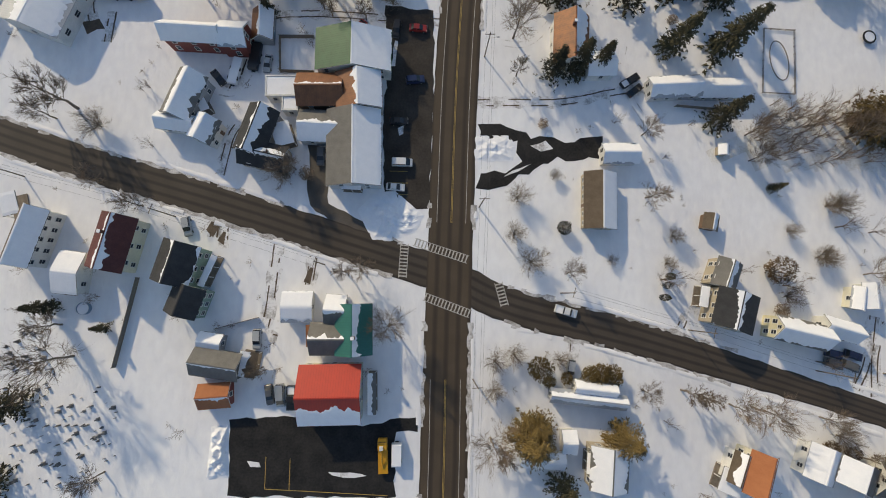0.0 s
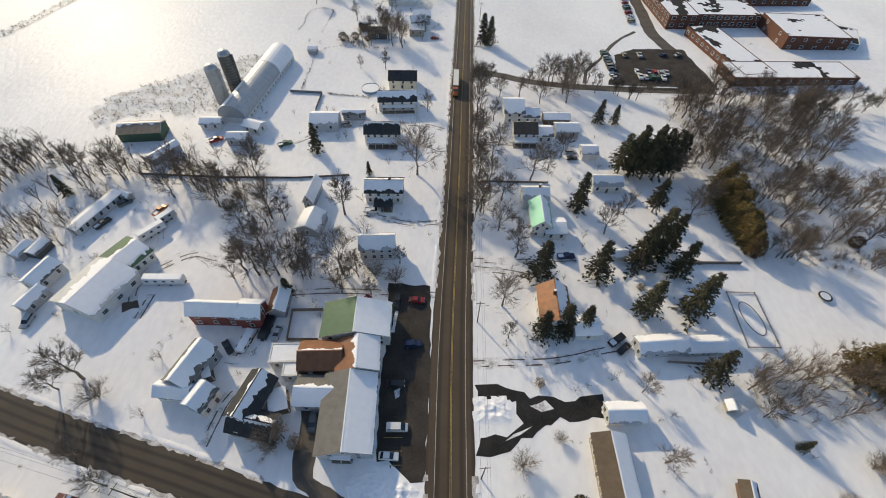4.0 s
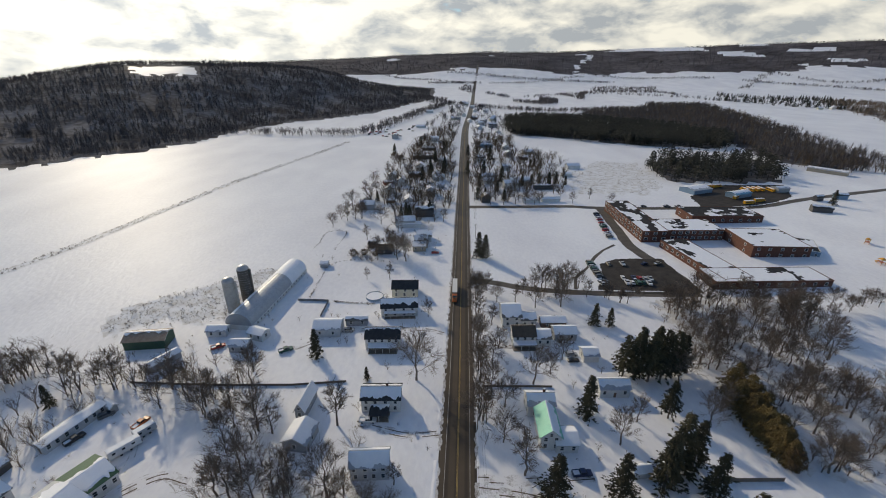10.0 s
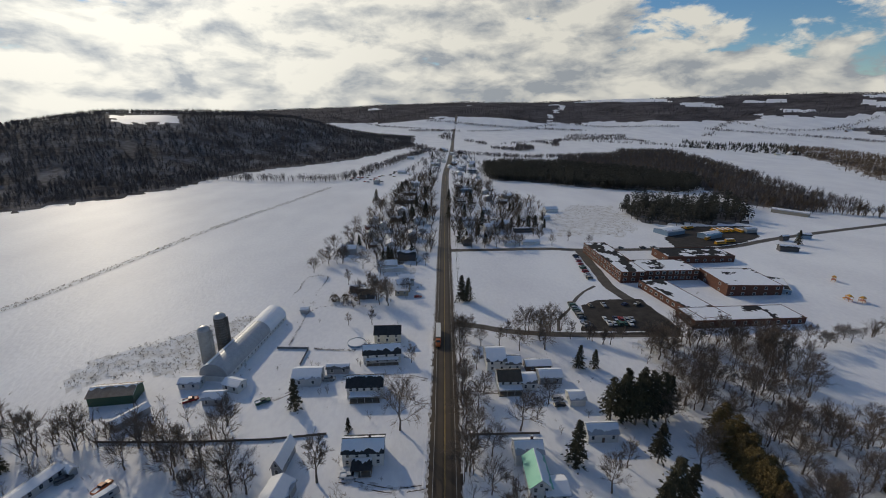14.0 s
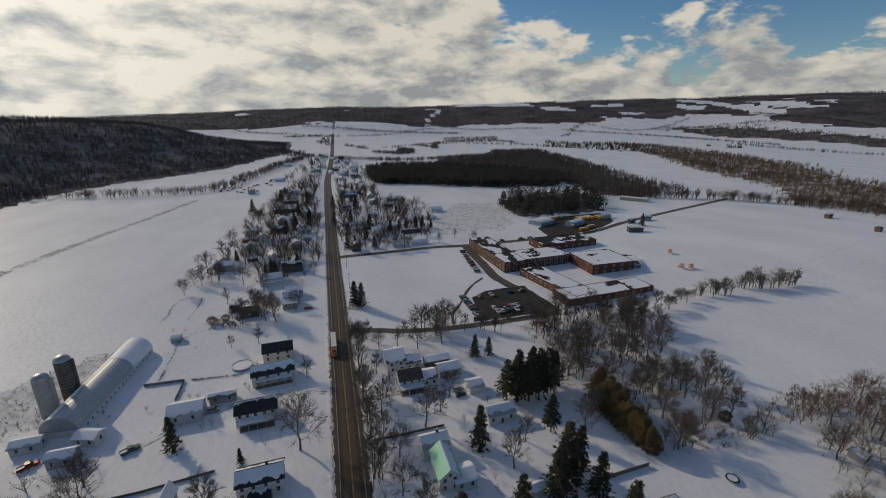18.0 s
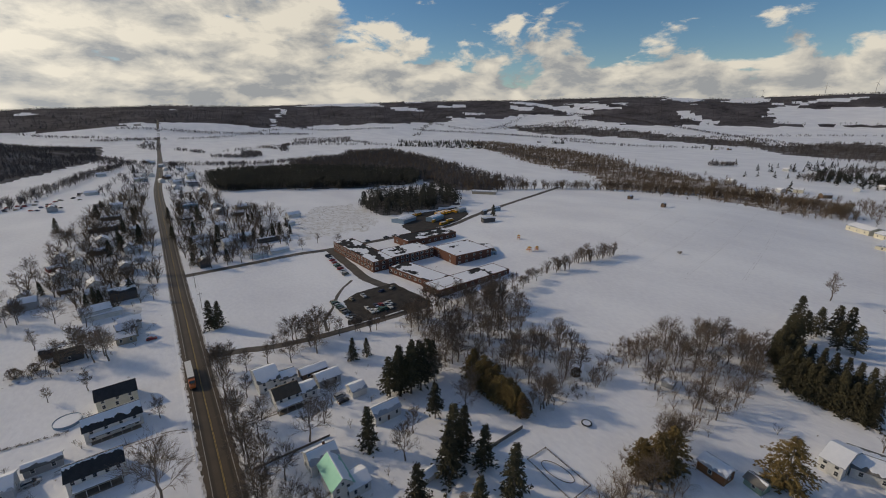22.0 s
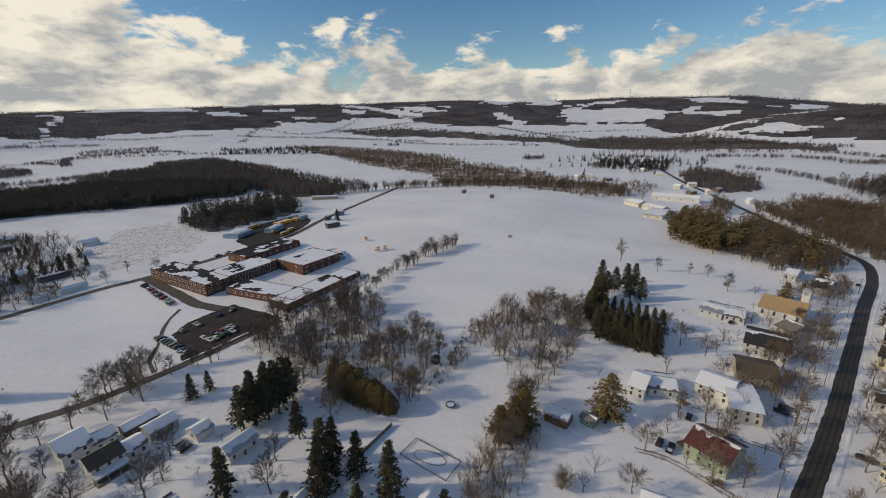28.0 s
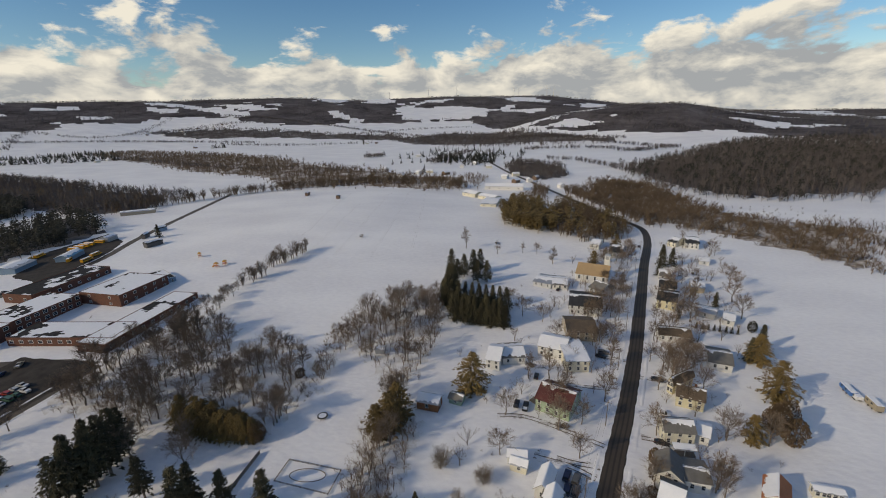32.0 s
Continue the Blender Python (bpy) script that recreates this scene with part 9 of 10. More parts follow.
box_truck(-9.1, -36.9, 92, "bus", 8.0, "yellow bucket truck parked on the black lot", True)
trailer(-5.9, -36.5, 90, 5.0, "white", "small white utility trailer with snow on top", "utility_trailer", 1.4)
trailer(-76.2, 75.6, 0, 11.5, "white", "long white camper trailer with snow on its roof", "camper", 2.4)
trailer(-88.0, 95.0, 52, 8.5, "white", "white box trailer with snow on its roof", "box_trailer", 2.4)
trailer(-86.0, 101.5, 55, 6.0, "silver", "silver camper trailer in the farm yard", "camper", 2.2)
trailer(-47.2, 55.9, 78, 7.0, "white", "white flat utility trailer with snow on it", "utility_trailer", 0.9)
trailer(-42.5, 59.8, 82, 7.0, "black", "black open trailer parked behind the barn", "utility_trailer", 1.2, False)
trailer(165.0, -123.4, 175, 7.0, "blue", "blue and white motor boat on its trailer in the snow", "boat_trailer", 1.5)
trailer(156.4, -126.1, 175, 6.5, "tan", "tan camper trailer in the snowy field", "camper", 2.2)
trailer(161, -123.8, 175, 3.4, "white", "small white covered boat in the snow", "boat_trailer", 1.2)


def semi_truck(x, y, turn):
    ob = thing("semi_truck", "orange semi truck with a long pale box trailer on the road", "truck", x, y, ground_height(x, y) + 0.06, turn)
    part("cab", loft([ring(7.3, 1.22, 0.7, 3.5, 0.92), ring(8.6, 1.22, 0.7, 3.4, 0.85), ring(8.9, 1.15, 0.7, 2.2, 0.9), ring(10.2, 1.0, 0.7, 1.9, 0.9), ring(10.4, 0.95, 0.7, 1.3, 0.9)]).mesh("cab", PAINT["orange"]), ob)
    part("windscreen", Bag().add([(8.66, -0.95, 3.2), (8.66, 0.95, 3.2), (8.98, 0.95, 2.25), (8.98, -0.95, 2.25)], [(0, 1, 2, 3)]).mesh("windscreen", GLASS), ob)
    part("trailer_box", Bag().box(-0.6, 0, 1.1, 14.6, 2.5, 2.8).mesh("trailer_box", PAINT["tan"]), ob)
    part("trailer_roof", Bag().box(-0.6, 0, 3.9, 14.5, 2.4, 0.04).mesh("trailer_roof", TRIM), ob)
    part("chassis", Bag().box(1.5, 0, 0.75, 16.5, 0.9, 0.35).mesh("chassis", PAINT["black"]), ob)
    for sx in (-6.6, -5.3, 6.0, 7.2, 9.6):
        for sy in (-1, 1):
            part("wheel", WHEEL, ob, Matrix.LocRotScale((sx, sy * 1.02, 0.5), None, (1.47, 2.0, 1.47)))


semi_truck(14.0, 190, 267)

# ---- school yard: buses, garages, parked cars, play frames ----
for x, y, a in ((257.9, 385.9, 20), (268.3, 387.8, 20), (285.7, 375.2, 95), (291, 376, 95), (296, 376.5, 95), (301, 377, 95), (262.4, 334.4, 10), (275.1, 340.2, 10), (262, 350, 35), (308, 374, 95)):
    school_bus(x, y, a)
for x, y, a, ln, wd, wall, roof, text in ((240, 374, 20, 22, 16, "blue", "tin", "blue metal garage with a snowy roof in the bus yard"), (268, 357, 22, 20, 10, "blue", "blue", "low blue bus garage with a partly snowy roof"), (316, 372, 10, 12, 8, "grey", "tin", "small grey garage with a snowy roof"), (302, 311, -20, 13, 6, "dark", "black", "long dark storage shed with a snowy roof"), (348, 346, -10, 9, 5, "blue", "black", "small blue-grey field shed with a snowy roof"), (325, 341, 15, 8, 3, "dark", "black", "low dark storage shed beside the lane"), (424, 447, -54, 34, 9, "tan", "tin", "long tan stable with a snow-covered roof"), (532, 286, 5, 8, 4, "brown", "black", "small dark field shed on the crest"), (498, 227, 5, 5, 4, "brown", "black", "tiny brown hut in the snowy field")):
    home = thing("garage" if "garage" in text else "shed", text, "garage" if "garage" in text else "shed", x, y, ground_height(x, y))
    block(home, x, y, a, ln, wd, 3.6, 1.5, wall=wall, roof=roof, snow=(1, 0.6), wins=(2, 0), floors=1, plain=True)
rng = random.Random(12)
COLOURS = ("silver", "grey", "black", "white", "navy", "red", "tan", "green")
SHAPE = ("sedan", "wagon", "van", "pickup")


def lot_row(ax, ay, bx, by, n, turn):
    for i in range(n):
        t = (i + 0.5) / n
        if rng.random() < 0.88:
            car(ax + (bx - ax) * t, ay + (by - ay) * t, turn + rng.gauss(0, 3), SHAPE[rng.randrange(4)], COLOURS[rng.randrange(8)], False)


lot_row(94, 226, 93, 196, 10, 5)
lot_row(100, 222, 116, 222, 2, 90)
lot_row(104, 205, 121, 203, 6, 85)
lot_row(104, 199.5, 121, 198, 6, 85)
lot_row(128, 312, 120, 262, 16, 20)
lot_row(121, 222, 136, 222, 2, 30)
lot_row(150, 331, 205, 328, 6, 0)


def play_frame(x, y, turn):
    ob = thing("climbing_frame", "yellow and red climbing frame in the snowy playground", "playground", x, y, ground_height(x, y), turn)
    for sx in (-1.5, 1.5):
        for sy in (-1, 1):
            part("post", Bag().tube((sx, sy, -0.2), (sx, sy, 3.0), 0.09, 0.09, 6).mesh("post", PAINT["bus"]), ob)
    part("deck", Bag().box(0, 0, 1.4, 3.2, 2.2, 0.15).mesh("deck", PAINT["orange"]), ob)
    part("slide", Bag().tube((1.5, 0, 1.6), (4.0, 0, 0.2), 0.4, 0.4, 6).mesh("slide", PAINT["bus"]), ob)
    part("canopy", Bag().box(0, 0, 3.0, 3.4, 2.6, 1.0, top=0.2).mesh("canopy", PAINT["bus"]), ob)


play_frame(262, 213, 20)
play_frame(257, 216, 80)
play_frame(276, 245, 40)

# ---- trees scattered through groves ----
for n, (x, y) in enumerate(spread_in(GROVE, 62, 21)):
    bare_tree(x, y, 9 + 5 * ((n * 37 % 11) / 11), None, "leafless tree in the grove behind the gardens")
for n, (x, y) in enumerate(spread_in(THICKET, 36, 22)):
    bare_tree(x, y, 8 + 5 * ((n * 29 % 11) / 11), None, "leafless tree in the thicket beside the field")
for n, (x, y) in enumerate(spread_in(VILLAGE_WEST, 52, 23)):
    if n % 6 == 0:
        conifer(x, y, 9 + n % 5)
for n, (x, y) in enumerate(spread_in(VILLAGE_EAST, 48, 24)):
    if n % 6 == 0:
        conifer(x, y, 8 + n % 6)
for x, y, h in ((238, 177, 8), (246, 173, 9), (271, 173, 11), (285, 169, 10), (223, 175, 5), (295, 166, 9), (262, 174, 10), (230, 176, 5), (215, 180, 4), (262, 398, 9), (136, 352, 8), (150, 340, 8), (60, 336, 8), (78, 337, 9), (90, 339, 8), (118, 340, 8), (48, 338, 8)):
    bare_tree(x, y, h)
for x, y, h in ((325, 327, 11), (120, 402, 10), (112, 398, 11), (104, 404, 10), (96, 400, 9), (86, 395, 10), (128, 398, 8), (40, 352, 9), (46, 348, 10), (62, 346, 9)):
    conifer(x, y, h)
for x, y in spread_on([(152, 188), (160, 175), (200, 172), (215, 180)], 5, 16, 3):
    bare_tree(x, y, 6 + (x * 7 % 4))
for x, y in spread_on([(60, 184), (100, 181), (150, 179)], 4, 20, 5):
    bare_tree(x, y, 5 + (x * 7 % 4), 3)
for x, y in spread_on([(18.5, 92), (21, 130), (23.5, 170), (25.5, 196)], 1.2, 14, 7):
    bare_tree(x, y, 10 + (y * 3 % 3), (0, 1, 4)[int(y) % 3])

for x, y in spread_on([(120, -22), (165, -34), (210, -48), (260, -60), (310, -74), (350, -84)], 13, 34, 51) + spread_on([(110, -44), (150, -55), (195, -70), (250, -86), (300, -100)], 14, 34, 52):
    road_y = table(x, [p[0] for p in CROSS], [p[1] for p in CROSS])
    if abs(y - road_y) > 7:
        bare_tree(x, y, 8 + (x * 7 % 4))

# ---- woods ----
rng = random.Random(5)
spots = []
while len(spots) < 15000:
    az = rng.uniform(-66, -0.5)
    base, run = table(az, HILL_AZ, HILL_BASE), table(az, HILL_AZ, HILL_RUN)
    r = base + (run + 190) * rng.random() ** 1.1
    if 1130 < r < 1285 and -33.4 < az < -26.6:
        continue
    x, y = r * math.sin(radians(az)), r * math.cos(radians(az))
    # thin places low on the slope where the snow shows through
    if r - base < 330 and noise.noise((x / 55, y / 55, 4)) + 0.5 * noise.noise((x / 18, y / 18, 4)) > 0.22:
        continue
    spots.append((x, y))
woods("hill_woods", "leafless grey-brown woods covering the hillside", spots, WOODS, "bare", 8, 14, 3, 1.35)
woods("dark_woods", "dense dark conifer plantation beyond the fields", spread_in(DARK_WOODS, 2300, 6), WOODS_DARK, "pine", 11, 16, 7, 1.4)
woods("brown_woods", "leafless brown woods behind the conifer plantation", spread_in(BROWN_WOODS, 3000, 8), WOODS, "bare", 10, 16, 9, 1.5)
woods("brown_wood_edge", "tan leafless trees along the edge of the brown woods", spread_in(BROWN_WOODS, 1300, 117), WOODS_TAN, "bare", 9, 15, 118, 1.5)
woods("school_pines", "dark pine grove behind the school", spread_in(PINES_SCHOOL, 300, 10), WOODS_DARK, "pine", 10, 17, 11, 1.3)
woods("river_brush", "tan leafless trees and brush along the river", spread_in(BAND, 3800, 14), WOODS_TAN, "bare", 6, 13, 12, 1.7)
woods("river_shrubs", "low tan shrubs under the river trees", spread_in(BAND, 1500, 17) + spread_in(BRUSH_EAST, 1900, 15) + spread_in(BRUSH_LANE, 650, 16), WOODS_TAN, "shrub", 3, 7, 12, 1.2)
woods("slope_trees", "scattered leafless trees among the brown shrubs", spread_in(BRUSH_EAST, 420, 75) + spread_in(BRUSH_LANE, 260, 76), WOODS_TAN, "brush", 6, 12, 77, 1.4)
woods("field_hedge", "clumps of leafless trees at the field's edge", spread_on([(222, 176), (250, 172)], 3, 12, 78) + spread_on([(262, 174), (296, 166)], 3, 20, 79), TWIG, "brush", 8, 12, 80, 1.25)
woods("field_weeds", "dry weeds and scrub on the open slope beyond the brush", spread_in([(487, -185), (521, -255), (500, -310), (381, -290), (431, -242)], 90, 61), WOODS_TAN, "bare", 1.5, 4, 62, 1.8)
woods("crest_trees", "row of leafless trees along the field's far crest", spread_on([(433.7, 493.4), (487.9, 446.5), (540, 415), (588, 363), (626, 302), (655, 240), (650, 121.6), (608.5, 86.2)], 7, 310, 15), WOODS_TAN, "brush", 10, 16, 16, 1.35)
woods("east_forest", "dense dark forest beyond the side road", spread_in(FOREST_EAST, 8500, 16), WOODS, "bare", 11, 18, 17, 1.4)
woods("east_pines", "dark pines among the leafless eastern forest", spread_in(FOREST_EAST, 1500, 81), WOODS_DARK, "pine", 10, 16, 82, 1.4)
ROAD_GROVE = [(402, 16), (464, 22), (512, 10), (498, -18), (440, -30), (392, -34), (374, -15)]
ROAD_THICKET = [(394, -15), (496, -40), (520, -52), (489, -68), (440, -86), (401, -96), (372, -86), (353, -48), (381, -32)]
woods("road_conifers", "dense olive-brown conifers beside the road bend", spread_in(ROAD_GROVE, 210, 19) + spread_in(ROAD_THICKET, 60, 20), OLIVE, "pine", 10, 16, 18, 1.6)
woods("road_thicket", "tan leafless trees and brush beside the road bend", [p for p in spread_in(ROAD_THICKET, 330, 113) + spread_on([(512, 8), (545, -14), (590, -24), (640, -26)], 10, 90, 114) + spread_on([(420, -122), (470, -100), (540, -78), (600, -60)], 9, 160, 115) if abs(p[1] - table(p[0], [q[0] for q in CROSS], [q[1] for q in CROSS])) > 8], WOODS_TAN, "brush", 8, 14, 116, 1.3)
woods("hamlet_pines", "dark conifers round the far hamlet", spread_in(HAMLET_PINES, 160, 63) + spread_in(LANE_PINES, 260, 64), WOODS_DARK, "cone", 8, 16, 65, 1.3)
woods("hamlet_woods", "dark mixed trees beside the far hamlet", spread_in(HAMLET_WOODS, 420, 66), WOODS, "bare", 9, 15, 67, 1.7)
woods("river_woods", "dark leafless woods along the far river", spread_in(RIVER_WOODS, 2600, 68), WOODS, "bare", 11, 18, 69, 2.0)
woods("meadow_hedges", "leafless hedges between the far meadows", spread_in(MEADOW_HEDGE, 420, 70) + spread_in(MEADOW_COPSE, 200, 71), WOODS, "bare", 8, 14, 72, 1.8)
woods("river_trees", "leafless trees along the river bank", spread_on([(-311, 716), (-240, 700), (-148, 694), (-107, 722), (-70, 860), (-11, 1080), (50, 1268)], 15, 420, 21) + spread_on([(-620, 560), (-470, 640), (-304, 712)], 8, 90, 22), WOODS, "brush", 8, 14, 23, 1.15)
woods("hedge_trees", "leafless hedge beside the farm field", spread_on([(-160, 88), (-150, 112), (-145, 138)], 3, 40, 24) + spread_on([(-150, 60), (-128, 100), (-118, 125), (-80, 128)], 6, 50, 25), TWIG, "brush", 6, 11, 26)
woods("thicket_brush", "tangle of leafless brush in the snow", spread_in(BRUSH_SW, 70, 27) + spread_in(THICKET, 220, 28) + spread_in(GROVE, 400, 29) + spread_in(WILLOWS, 40, 30), TWIG, "scrub", 3, 8, 31, 1.3)
woods("stubble_weeds", "dry brown weeds round the farm", spread_in(STUBBLE, 130, 32), WOODS_TAN, "scrub", 0.9, 2.4, 34, 1.5)
woods("stubble_tufts", "low dry tufts in the snow round the silos", spread_in(STUBBLE, 700, 119), WOODS_TAN, "shrub", 0.4, 1.0, 120, 1.5)
woods("rough_lot_weeds", "dry weeds standing all over the rough snowy lot", spread_in(ROUGH_LOT, 900, 33), WOODS_TAN, "shrub", 0.5, 1.3, 35, 1.5)
woods("ditch_weeds", "dark weeds along the ditch across the field", [p for sh in (-2.2, 2.2) for p in spread_on([(x + sh, y) for x, y in STRIP], 0.8, 420, 73)], MUD, "bare", 0.6, 1.6, 74, 2.6)
HOMES = [o.location.copy() for o in bpy.data.objects if o.parent is None and o.name.split(".")[0] in ("house", "shed", "garage", "church", "barn", "school")]
yard = []
for x, y in spread_on([(96, -24), (144, -39), (186, -52), (245, -68), (305, -85), (362, -101)], 46, 300, 83):
    gap = abs(y - table(x, [p[0] for p in CROSS], [p[1] for p in CROSS]))
    if gap > 8 and all((x - h.x) ** 2 + (y - h.y) ** 2 > 81 for h in HOMES):
        yard.append((x, y))
woods("yard_brush", "leafless yard trees and bushes along the side road", yard[:150], TWIG, "scrub", 4, 10, 84, 1.2)
NEAR_HOMES = [h for h in HOMES if h.length < 300]
gardens, tufts = [], []
for h in NEAR_HOMES:
    for k in range(7):
        a, d = rng.uniform(0, 6.28), rng.uniform(8, 19)
        x, y = h.x + d * math.cos(a), h.y + d * math.sin(a)
        on_road = abs(x - table(y, [p[1] for p in MAIN], [p[0] for p in MAIN])) < 9 or (x > -180 and abs(y - table(x, [p[0] for p in CROSS], [p[1] for p in CROSS])) < 7)
        if on_road or any(inside(p, x, y) for p in (LOT_SOUTH, LOT_STORE, DRIVE_E1, YARD_DRIVE)) or any((x - o.x) ** 2 + (y - o.y) ** 2 < 49 for o in HOMES):
            continue
        (gardens if k < 3 else tufts).append((x, y))
woods("garden_brush", "small leafless bushes round the snowy gardens", gardens, TWIG, "scrub", 1.6, 4.5, 101, 1.3)
woods("garden_weeds", "dry brown weed clumps sticking out of the snow", tufts, WOODS_TAN, "shrub", 0.5, 1.3, 102, 1.6)
woods("west_brush", "leafless thicket between the yards and the farm field", spread_on([(-158, 118), (-140, 128), (-120, 126), (-100, 122), (-80, 120), (-60, 116)], 6, 46, 103) + spread_on([(-150, 78), (-128, 92), (-112, 108), (-106, 120)], 5, 40, 104) + spread_on([(-62, 112), (-52, 98), (-44, 86), (-34, 78), (-20, 76)], 6, 34, 105) + spread_on([(18.5, 92), (21, 130), (23.5, 170)], 1.5, 14, 106), TWIG, "scrub", 3, 9, 107, 1.2)
woods("paddock_weeds", "dry weeds along the wire fences of the snowy paddocks", [p for line in ([(-57.6, 184.2), (-57.1, 205.4), (-56.3, 221.5), (-45.2, 228.8), (-20.3, 226.5)], [(-71.9, 245.2), (-69.7, 254.2), (-70.7, 264.6), (-69.1, 274.3), (-56.5, 275.0), (-58.1, 243.5)], [(-45.2, 181.6), (-39.1, 180.5), (-24.6, 179.1)]) for p in spread_on(line, 0.3, 90, 108)], MUD, "shrub", 0.5, 1.1, 109, 1.5)
woods("paddock_hedge", "low reddish leafless hedge beside the paddock", spread_on([(-46, 239), (-38, 231), (-31, 226)], 1.6, 26, 110), TWIG, "scrub", 2.5, 4.5, 111, 1.3)
woods("west_yard_trees", "leafless trees and brush round the western yards", [(-177.7, 150.0), (-160.1, 142.1), (-146.1, 138.4), (-133.8, 99.3), (-124.7, 94.5), (-120.8, 101.7), (-114.3, 89.9), (-112.1, 94.4), (-88.5, 121.2), (-79.6, 115.1), (-72.2, 109.4), (-66.6, 124.3), (-55.4, 109.3), (-57.8, 94.0), (-56.4, 85.1), (-56.7, 77.1), (-47.5, 79.0), (-45.5, 89.4), (-59.5, 103.9), (-52.1, 98.8), (-35.8, 78.9), (-22.4, 78.8), (-18.9, 91.5)], TWIG, "scrub", 8, 12, 112, 1.2)
woods("weed_line", "low brown weeds along the edge of the field", spread_on([(202, 86), (188, 93), (166, 87), (150, 85), (136, 83), (125, 84)], 3.5, 150, 85), WOODS_TAN, "shrub", 0.8, 2.4, 86, 1.4)
FAR_END = [(-20, 780), (30, 1050), (60, 1250), (110, 1250), (150, 1000), (170, 820), (110, 700), (70, 640), (20, 640)]
woods("far_end_trees", "leafless trees round the last houses of the main road", [p for p in spread_in(FAR_END, 330, 53) if abs(p[0] - table(p[1], [q[1] for q in MAIN], [q[0] for q in MAIN])) > 9], WOODS, "brush", 8, 13, 54, 1.2)
woods("village_brush", "leafless brush between the far houses", spread_in(VILLAGE_WEST, 330, 35) + spread_in(VILLAGE_EAST, 290, 36), WOODS_TAN, "brush", 7, 15, 37, 1.45)
lines = []
for pts_, half, count in (
    ([(1694, 2477), (1761, 1907), (2600, 2200)], 16, 260), ([(2600, 1900), (2500, 1400), (2175, 645), (1834, 179), (1694, -150), (1489, -307), (1333, -427)], 16, 1100),
    ([(-559, 3000), (-25, 2344), (253, 2158), (798, 2500)], 16, 360), ([(83, 2601), (246, 2518), (543, 2380), (900, 2300)], 26, 420), ([(506, 2750), (867, 2578), (1363, 2230)], 22, 320),
    ([(-25, 2190), (62, 2189), (209, 2198)], 20, 120), ([(458, 1419), (604, 1766), (865, 1783), (899, 1653)], 12, 260), ([(114, 1157), (189, 1107), (275, 1063), (390, 1080)], 15, 230),
    ([(247, 1337), (321, 1255)], 18, 110), ([(463, 1652), (481, 1488)], 9, 50), ([(197, 1697), (243, 1504)], 10, 60), ([(1452, 2135), (1687, 1711), (1718, 1472), (1772, 1168)], 14, 380),
    ([(1031, 1045), (852, 638), (837, 476), (812, 343)], 10, 160), ([(1308, -1), (1357, -104), (1329, -238), (1235, -282), (1383, -439)], 14, 260), ([(1039, -49), (1001, -111), (912, -158), (816, -183)], 7, 90),
    ([(1780, 167), (1731, -36), (1651, -209), (1604, -329)], 16, 420), ([(953, 208), (1100, 190), (1250, 150)], 16, 140), ([(900, 1500), (600, 1700), (300, 1500)], 12, 140), ([(1700, 1300), (1600, 900), (1700, 600)], 12, 160),
    ([(2100, 1800), (2300, 1650), (2400, 1500)], 40, 160), ([(1850, 1900), (2050, 1850), (2200, 1550)], 30, 160), ([(2000, 900), (2300, 700), (2500, 300)], 18, 160), ([(1300, 1900), (1700, 2300), (2100, 2500)], 18, 180)):
    lines += spread_on(pts_, half, count, 40 + count)
woods("tree_lines", "thin leafless tree lines between the far fields", lines, WOODS, "bare", 8, 14, 41, 1.9)
woods("valley_copses", "small dark copses on the snowy valley floor", spread_in([(-25, 1302), (24, 1209), (41, 1392), (-26, 1500)], 120, 91) + spread_in([(97, 1900), (141, 1640), (186, 2000), (145, 2100)], 120, 92) + spread_in([(1102, 420), (1140, 385), (1125, 365), (1090, 400)], 70, 93), WOODS, "bare", 9, 14, 94, 1.7)
woods("meadow_conifers", "dark conifers along the meadow's far edge", spread_on([(884, 1455), (943, 1393), (976, 1263), (1047, 1189), (1069, 1084)], 14, 75, 95) + spread_on([(1517, 1202), (1560, 1158)], 10, 14, 96) + [(1074, 310), (1054, 281), (1111, 258), (1123, 244), (1157, 241), (1150, 229), (936, 288), (961, 275), (968, 251), (968, 231), (796, 184)], WOODS_DARK, "cone", 9, 17, 97, 1.5)
far = []
while len(far) < 13500:
    az, r = rng.uniform(-22, 130), 1650 + 2950 * rng.random()
    x, y = r * math.sin(radians(az)), r * math.cos(radians(az))
    if cover(x, y, r, az) == 2:
        far.append((x, y))
woods("far_woods", "distant leafless woods on the ridges", far, WOODS_HAZED, "bare", 10, 17, 13, 2.0)
woods("valley_conifers", "dark conifers among the far houses", [(1172, 434), (1169, 383), (1164, 316), (1161, 276), (1159, 236), (1168, 425), (1166, 300)] + spread_in([(953, 208), (1011, 166), (850, 72), (850, -4), (1225, -5), (1336, 131), (1289, 279)], 90, 43), WOODS_DARK, "cone", 9, 15, 44, 1.4)
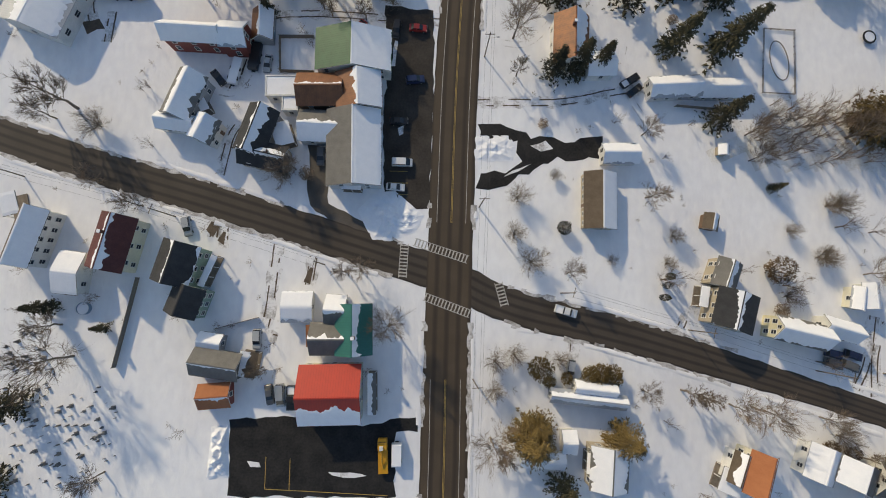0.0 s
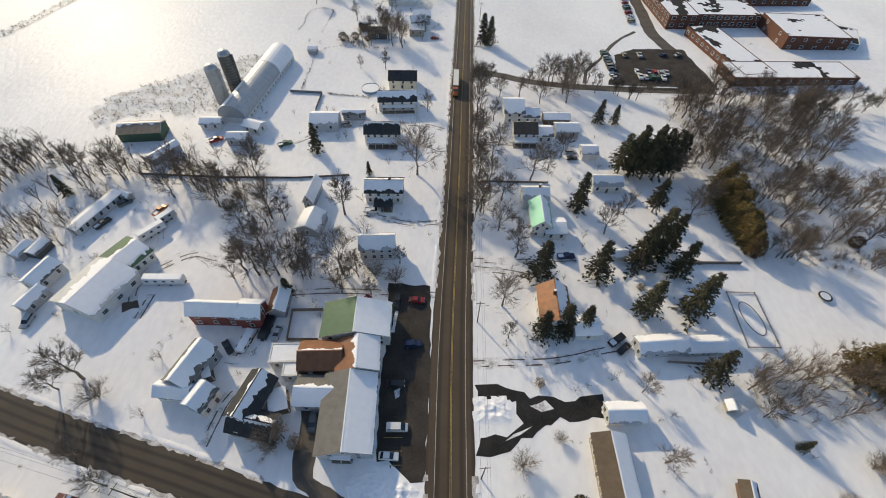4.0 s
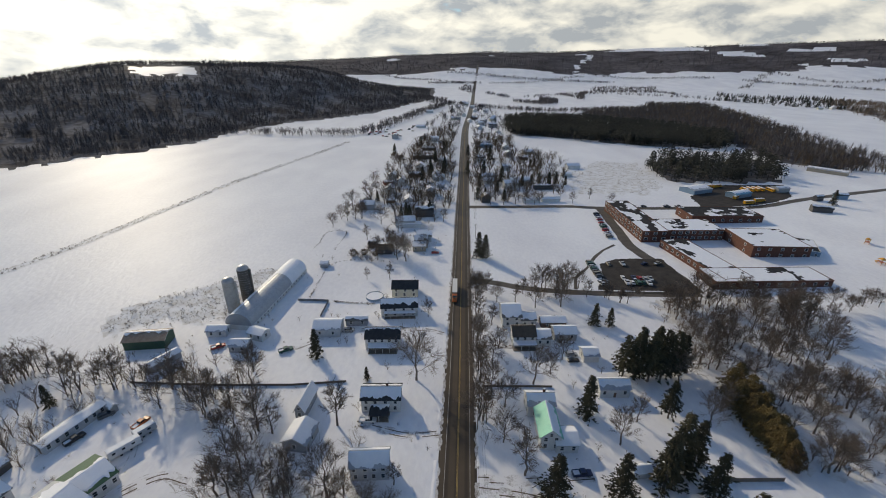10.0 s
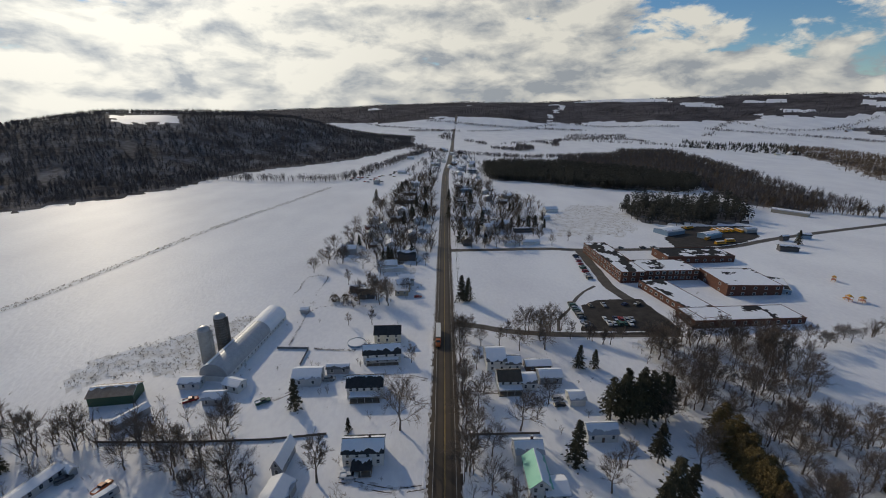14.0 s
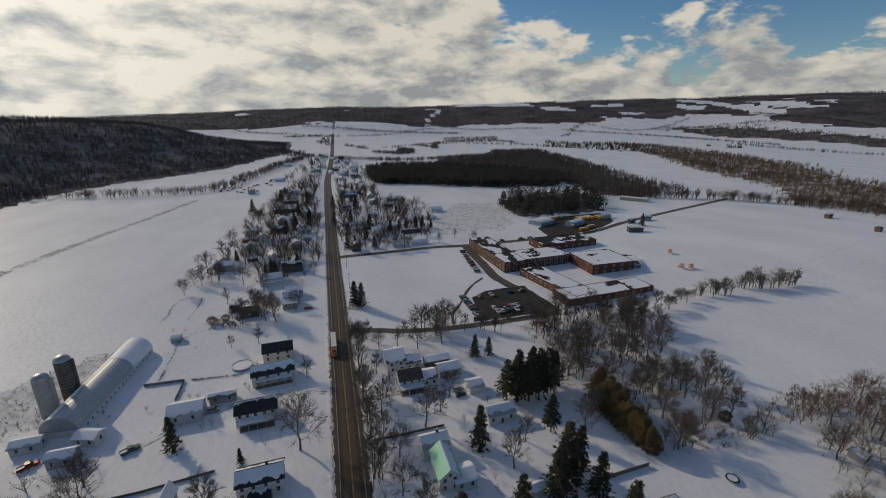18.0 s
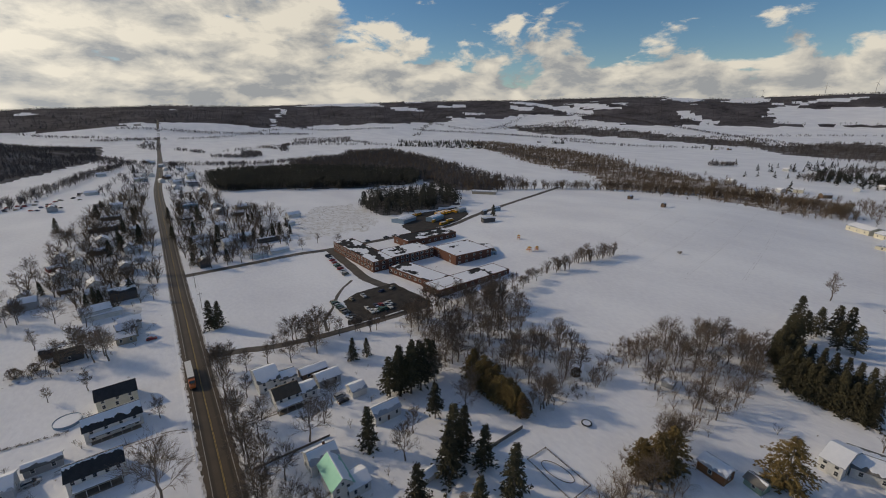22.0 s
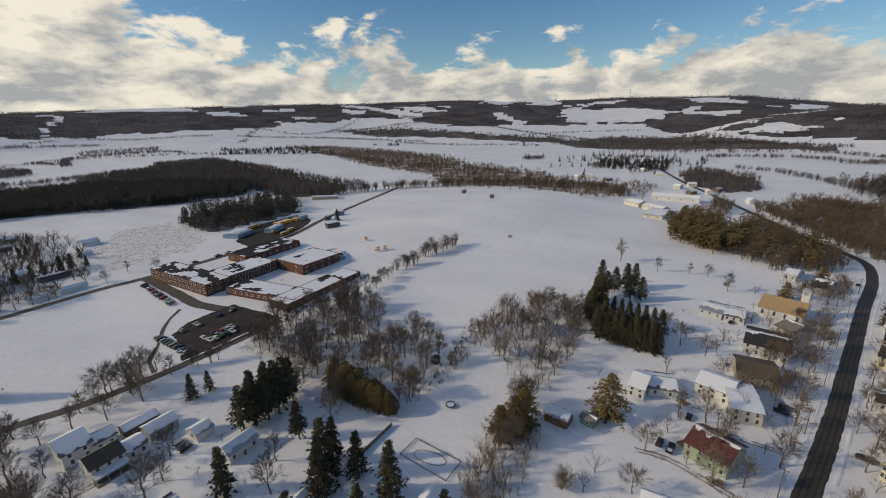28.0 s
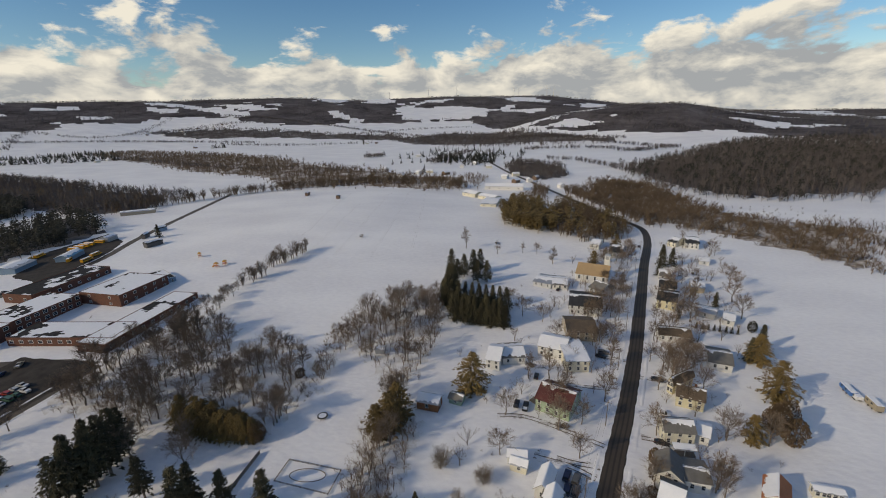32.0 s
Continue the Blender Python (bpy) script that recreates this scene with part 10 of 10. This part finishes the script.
HAMLET = [(733, 210), (778, 190), (798, 174), (772, 138), (881, 124), (935, 102), (869, 68), (680, 11), (690, -10), (726, 30), (756, 13), (717, -20), (635, -54), (831, 274), (1657, 609), (1689, 581), (2115, 638), (1517, 1190), (1560, 1170), (1541, 1285), (1168, 404), (1110, 270)]
for n, (x, y) in enumerate(HAMLET + spread_in([(1850, 1950), (2100, 1850), (2420, 1600), (2200, 1480), (1900, 1700)], 16, 98) + spread_in([(940, 1300), (1080, 1200), (1110, 1120), (1020, 1130)], 5, 99) + spread_on([(70, 830), (95, 1050), (120, 1300)], 45, 14, 46)):
    home = thing("house", "small distant house with a snow-covered roof", "house", x, y, ground_height(x, y), 0, "distant houses")
    block(home, x, y, (n * 47) % 180, 10 + n % 4, 8, 4.5, 2.4, wall=("white", "pale", "cream", "brown")[n % 4], roof="grey", snow=(1, 1), wins=(0, 0), floors=1, plain=True)
SILO = Bag().tube((0, 0, -1), (0, 0, 17), 3.2, 3.2, 10).tube((0, 0, 17), (0, 0, 19), 3.2, 0.6, 10, caps=True).mesh("far_silo", STAVE)
for x, y in ((1640, 618), (2095, 655)):
    lone("farm_silo", SILO, "dark silo of a far farm in the snowy valley", "silo", "", pose(x, y, ground_height(x, y)))

# ---- wind turbines on the ridge ----
BLADE = Bag().tube((0, 0, 0), (0, 0, 36), 1.3, 0.25, 5).mesh("blade", TRIM)
for n, (az, r) in enumerate(((77.9, 4300), (81.4, 4250), (88.6, 4400), (89.2, 4450), (92.6, 4380), (93.4, 4420), (73.0, 4500))):
    x, y = r * math.sin(radians(az)), r * math.cos(radians(az))
    ob = thing("wind_turbine", "slim white wind turbine on the far ridge", "wind turbine", x, y, ground_height(x, y), -az, "wind turbines")
    part("tower", Bag().tube((0, 0, -2), (0, 0, 70), 2.4, 1.4, 8).mesh("tower", TRIM), ob)
    part("nacelle", Bag().box(0, 1, 69, 3, 7, 3).mesh("nacelle", TRIM), ob)
    for k in range(3):
        part("blade", BLADE, ob, pose(0, -3, 70.5, 0, 120 * k + 25 * n, 0))
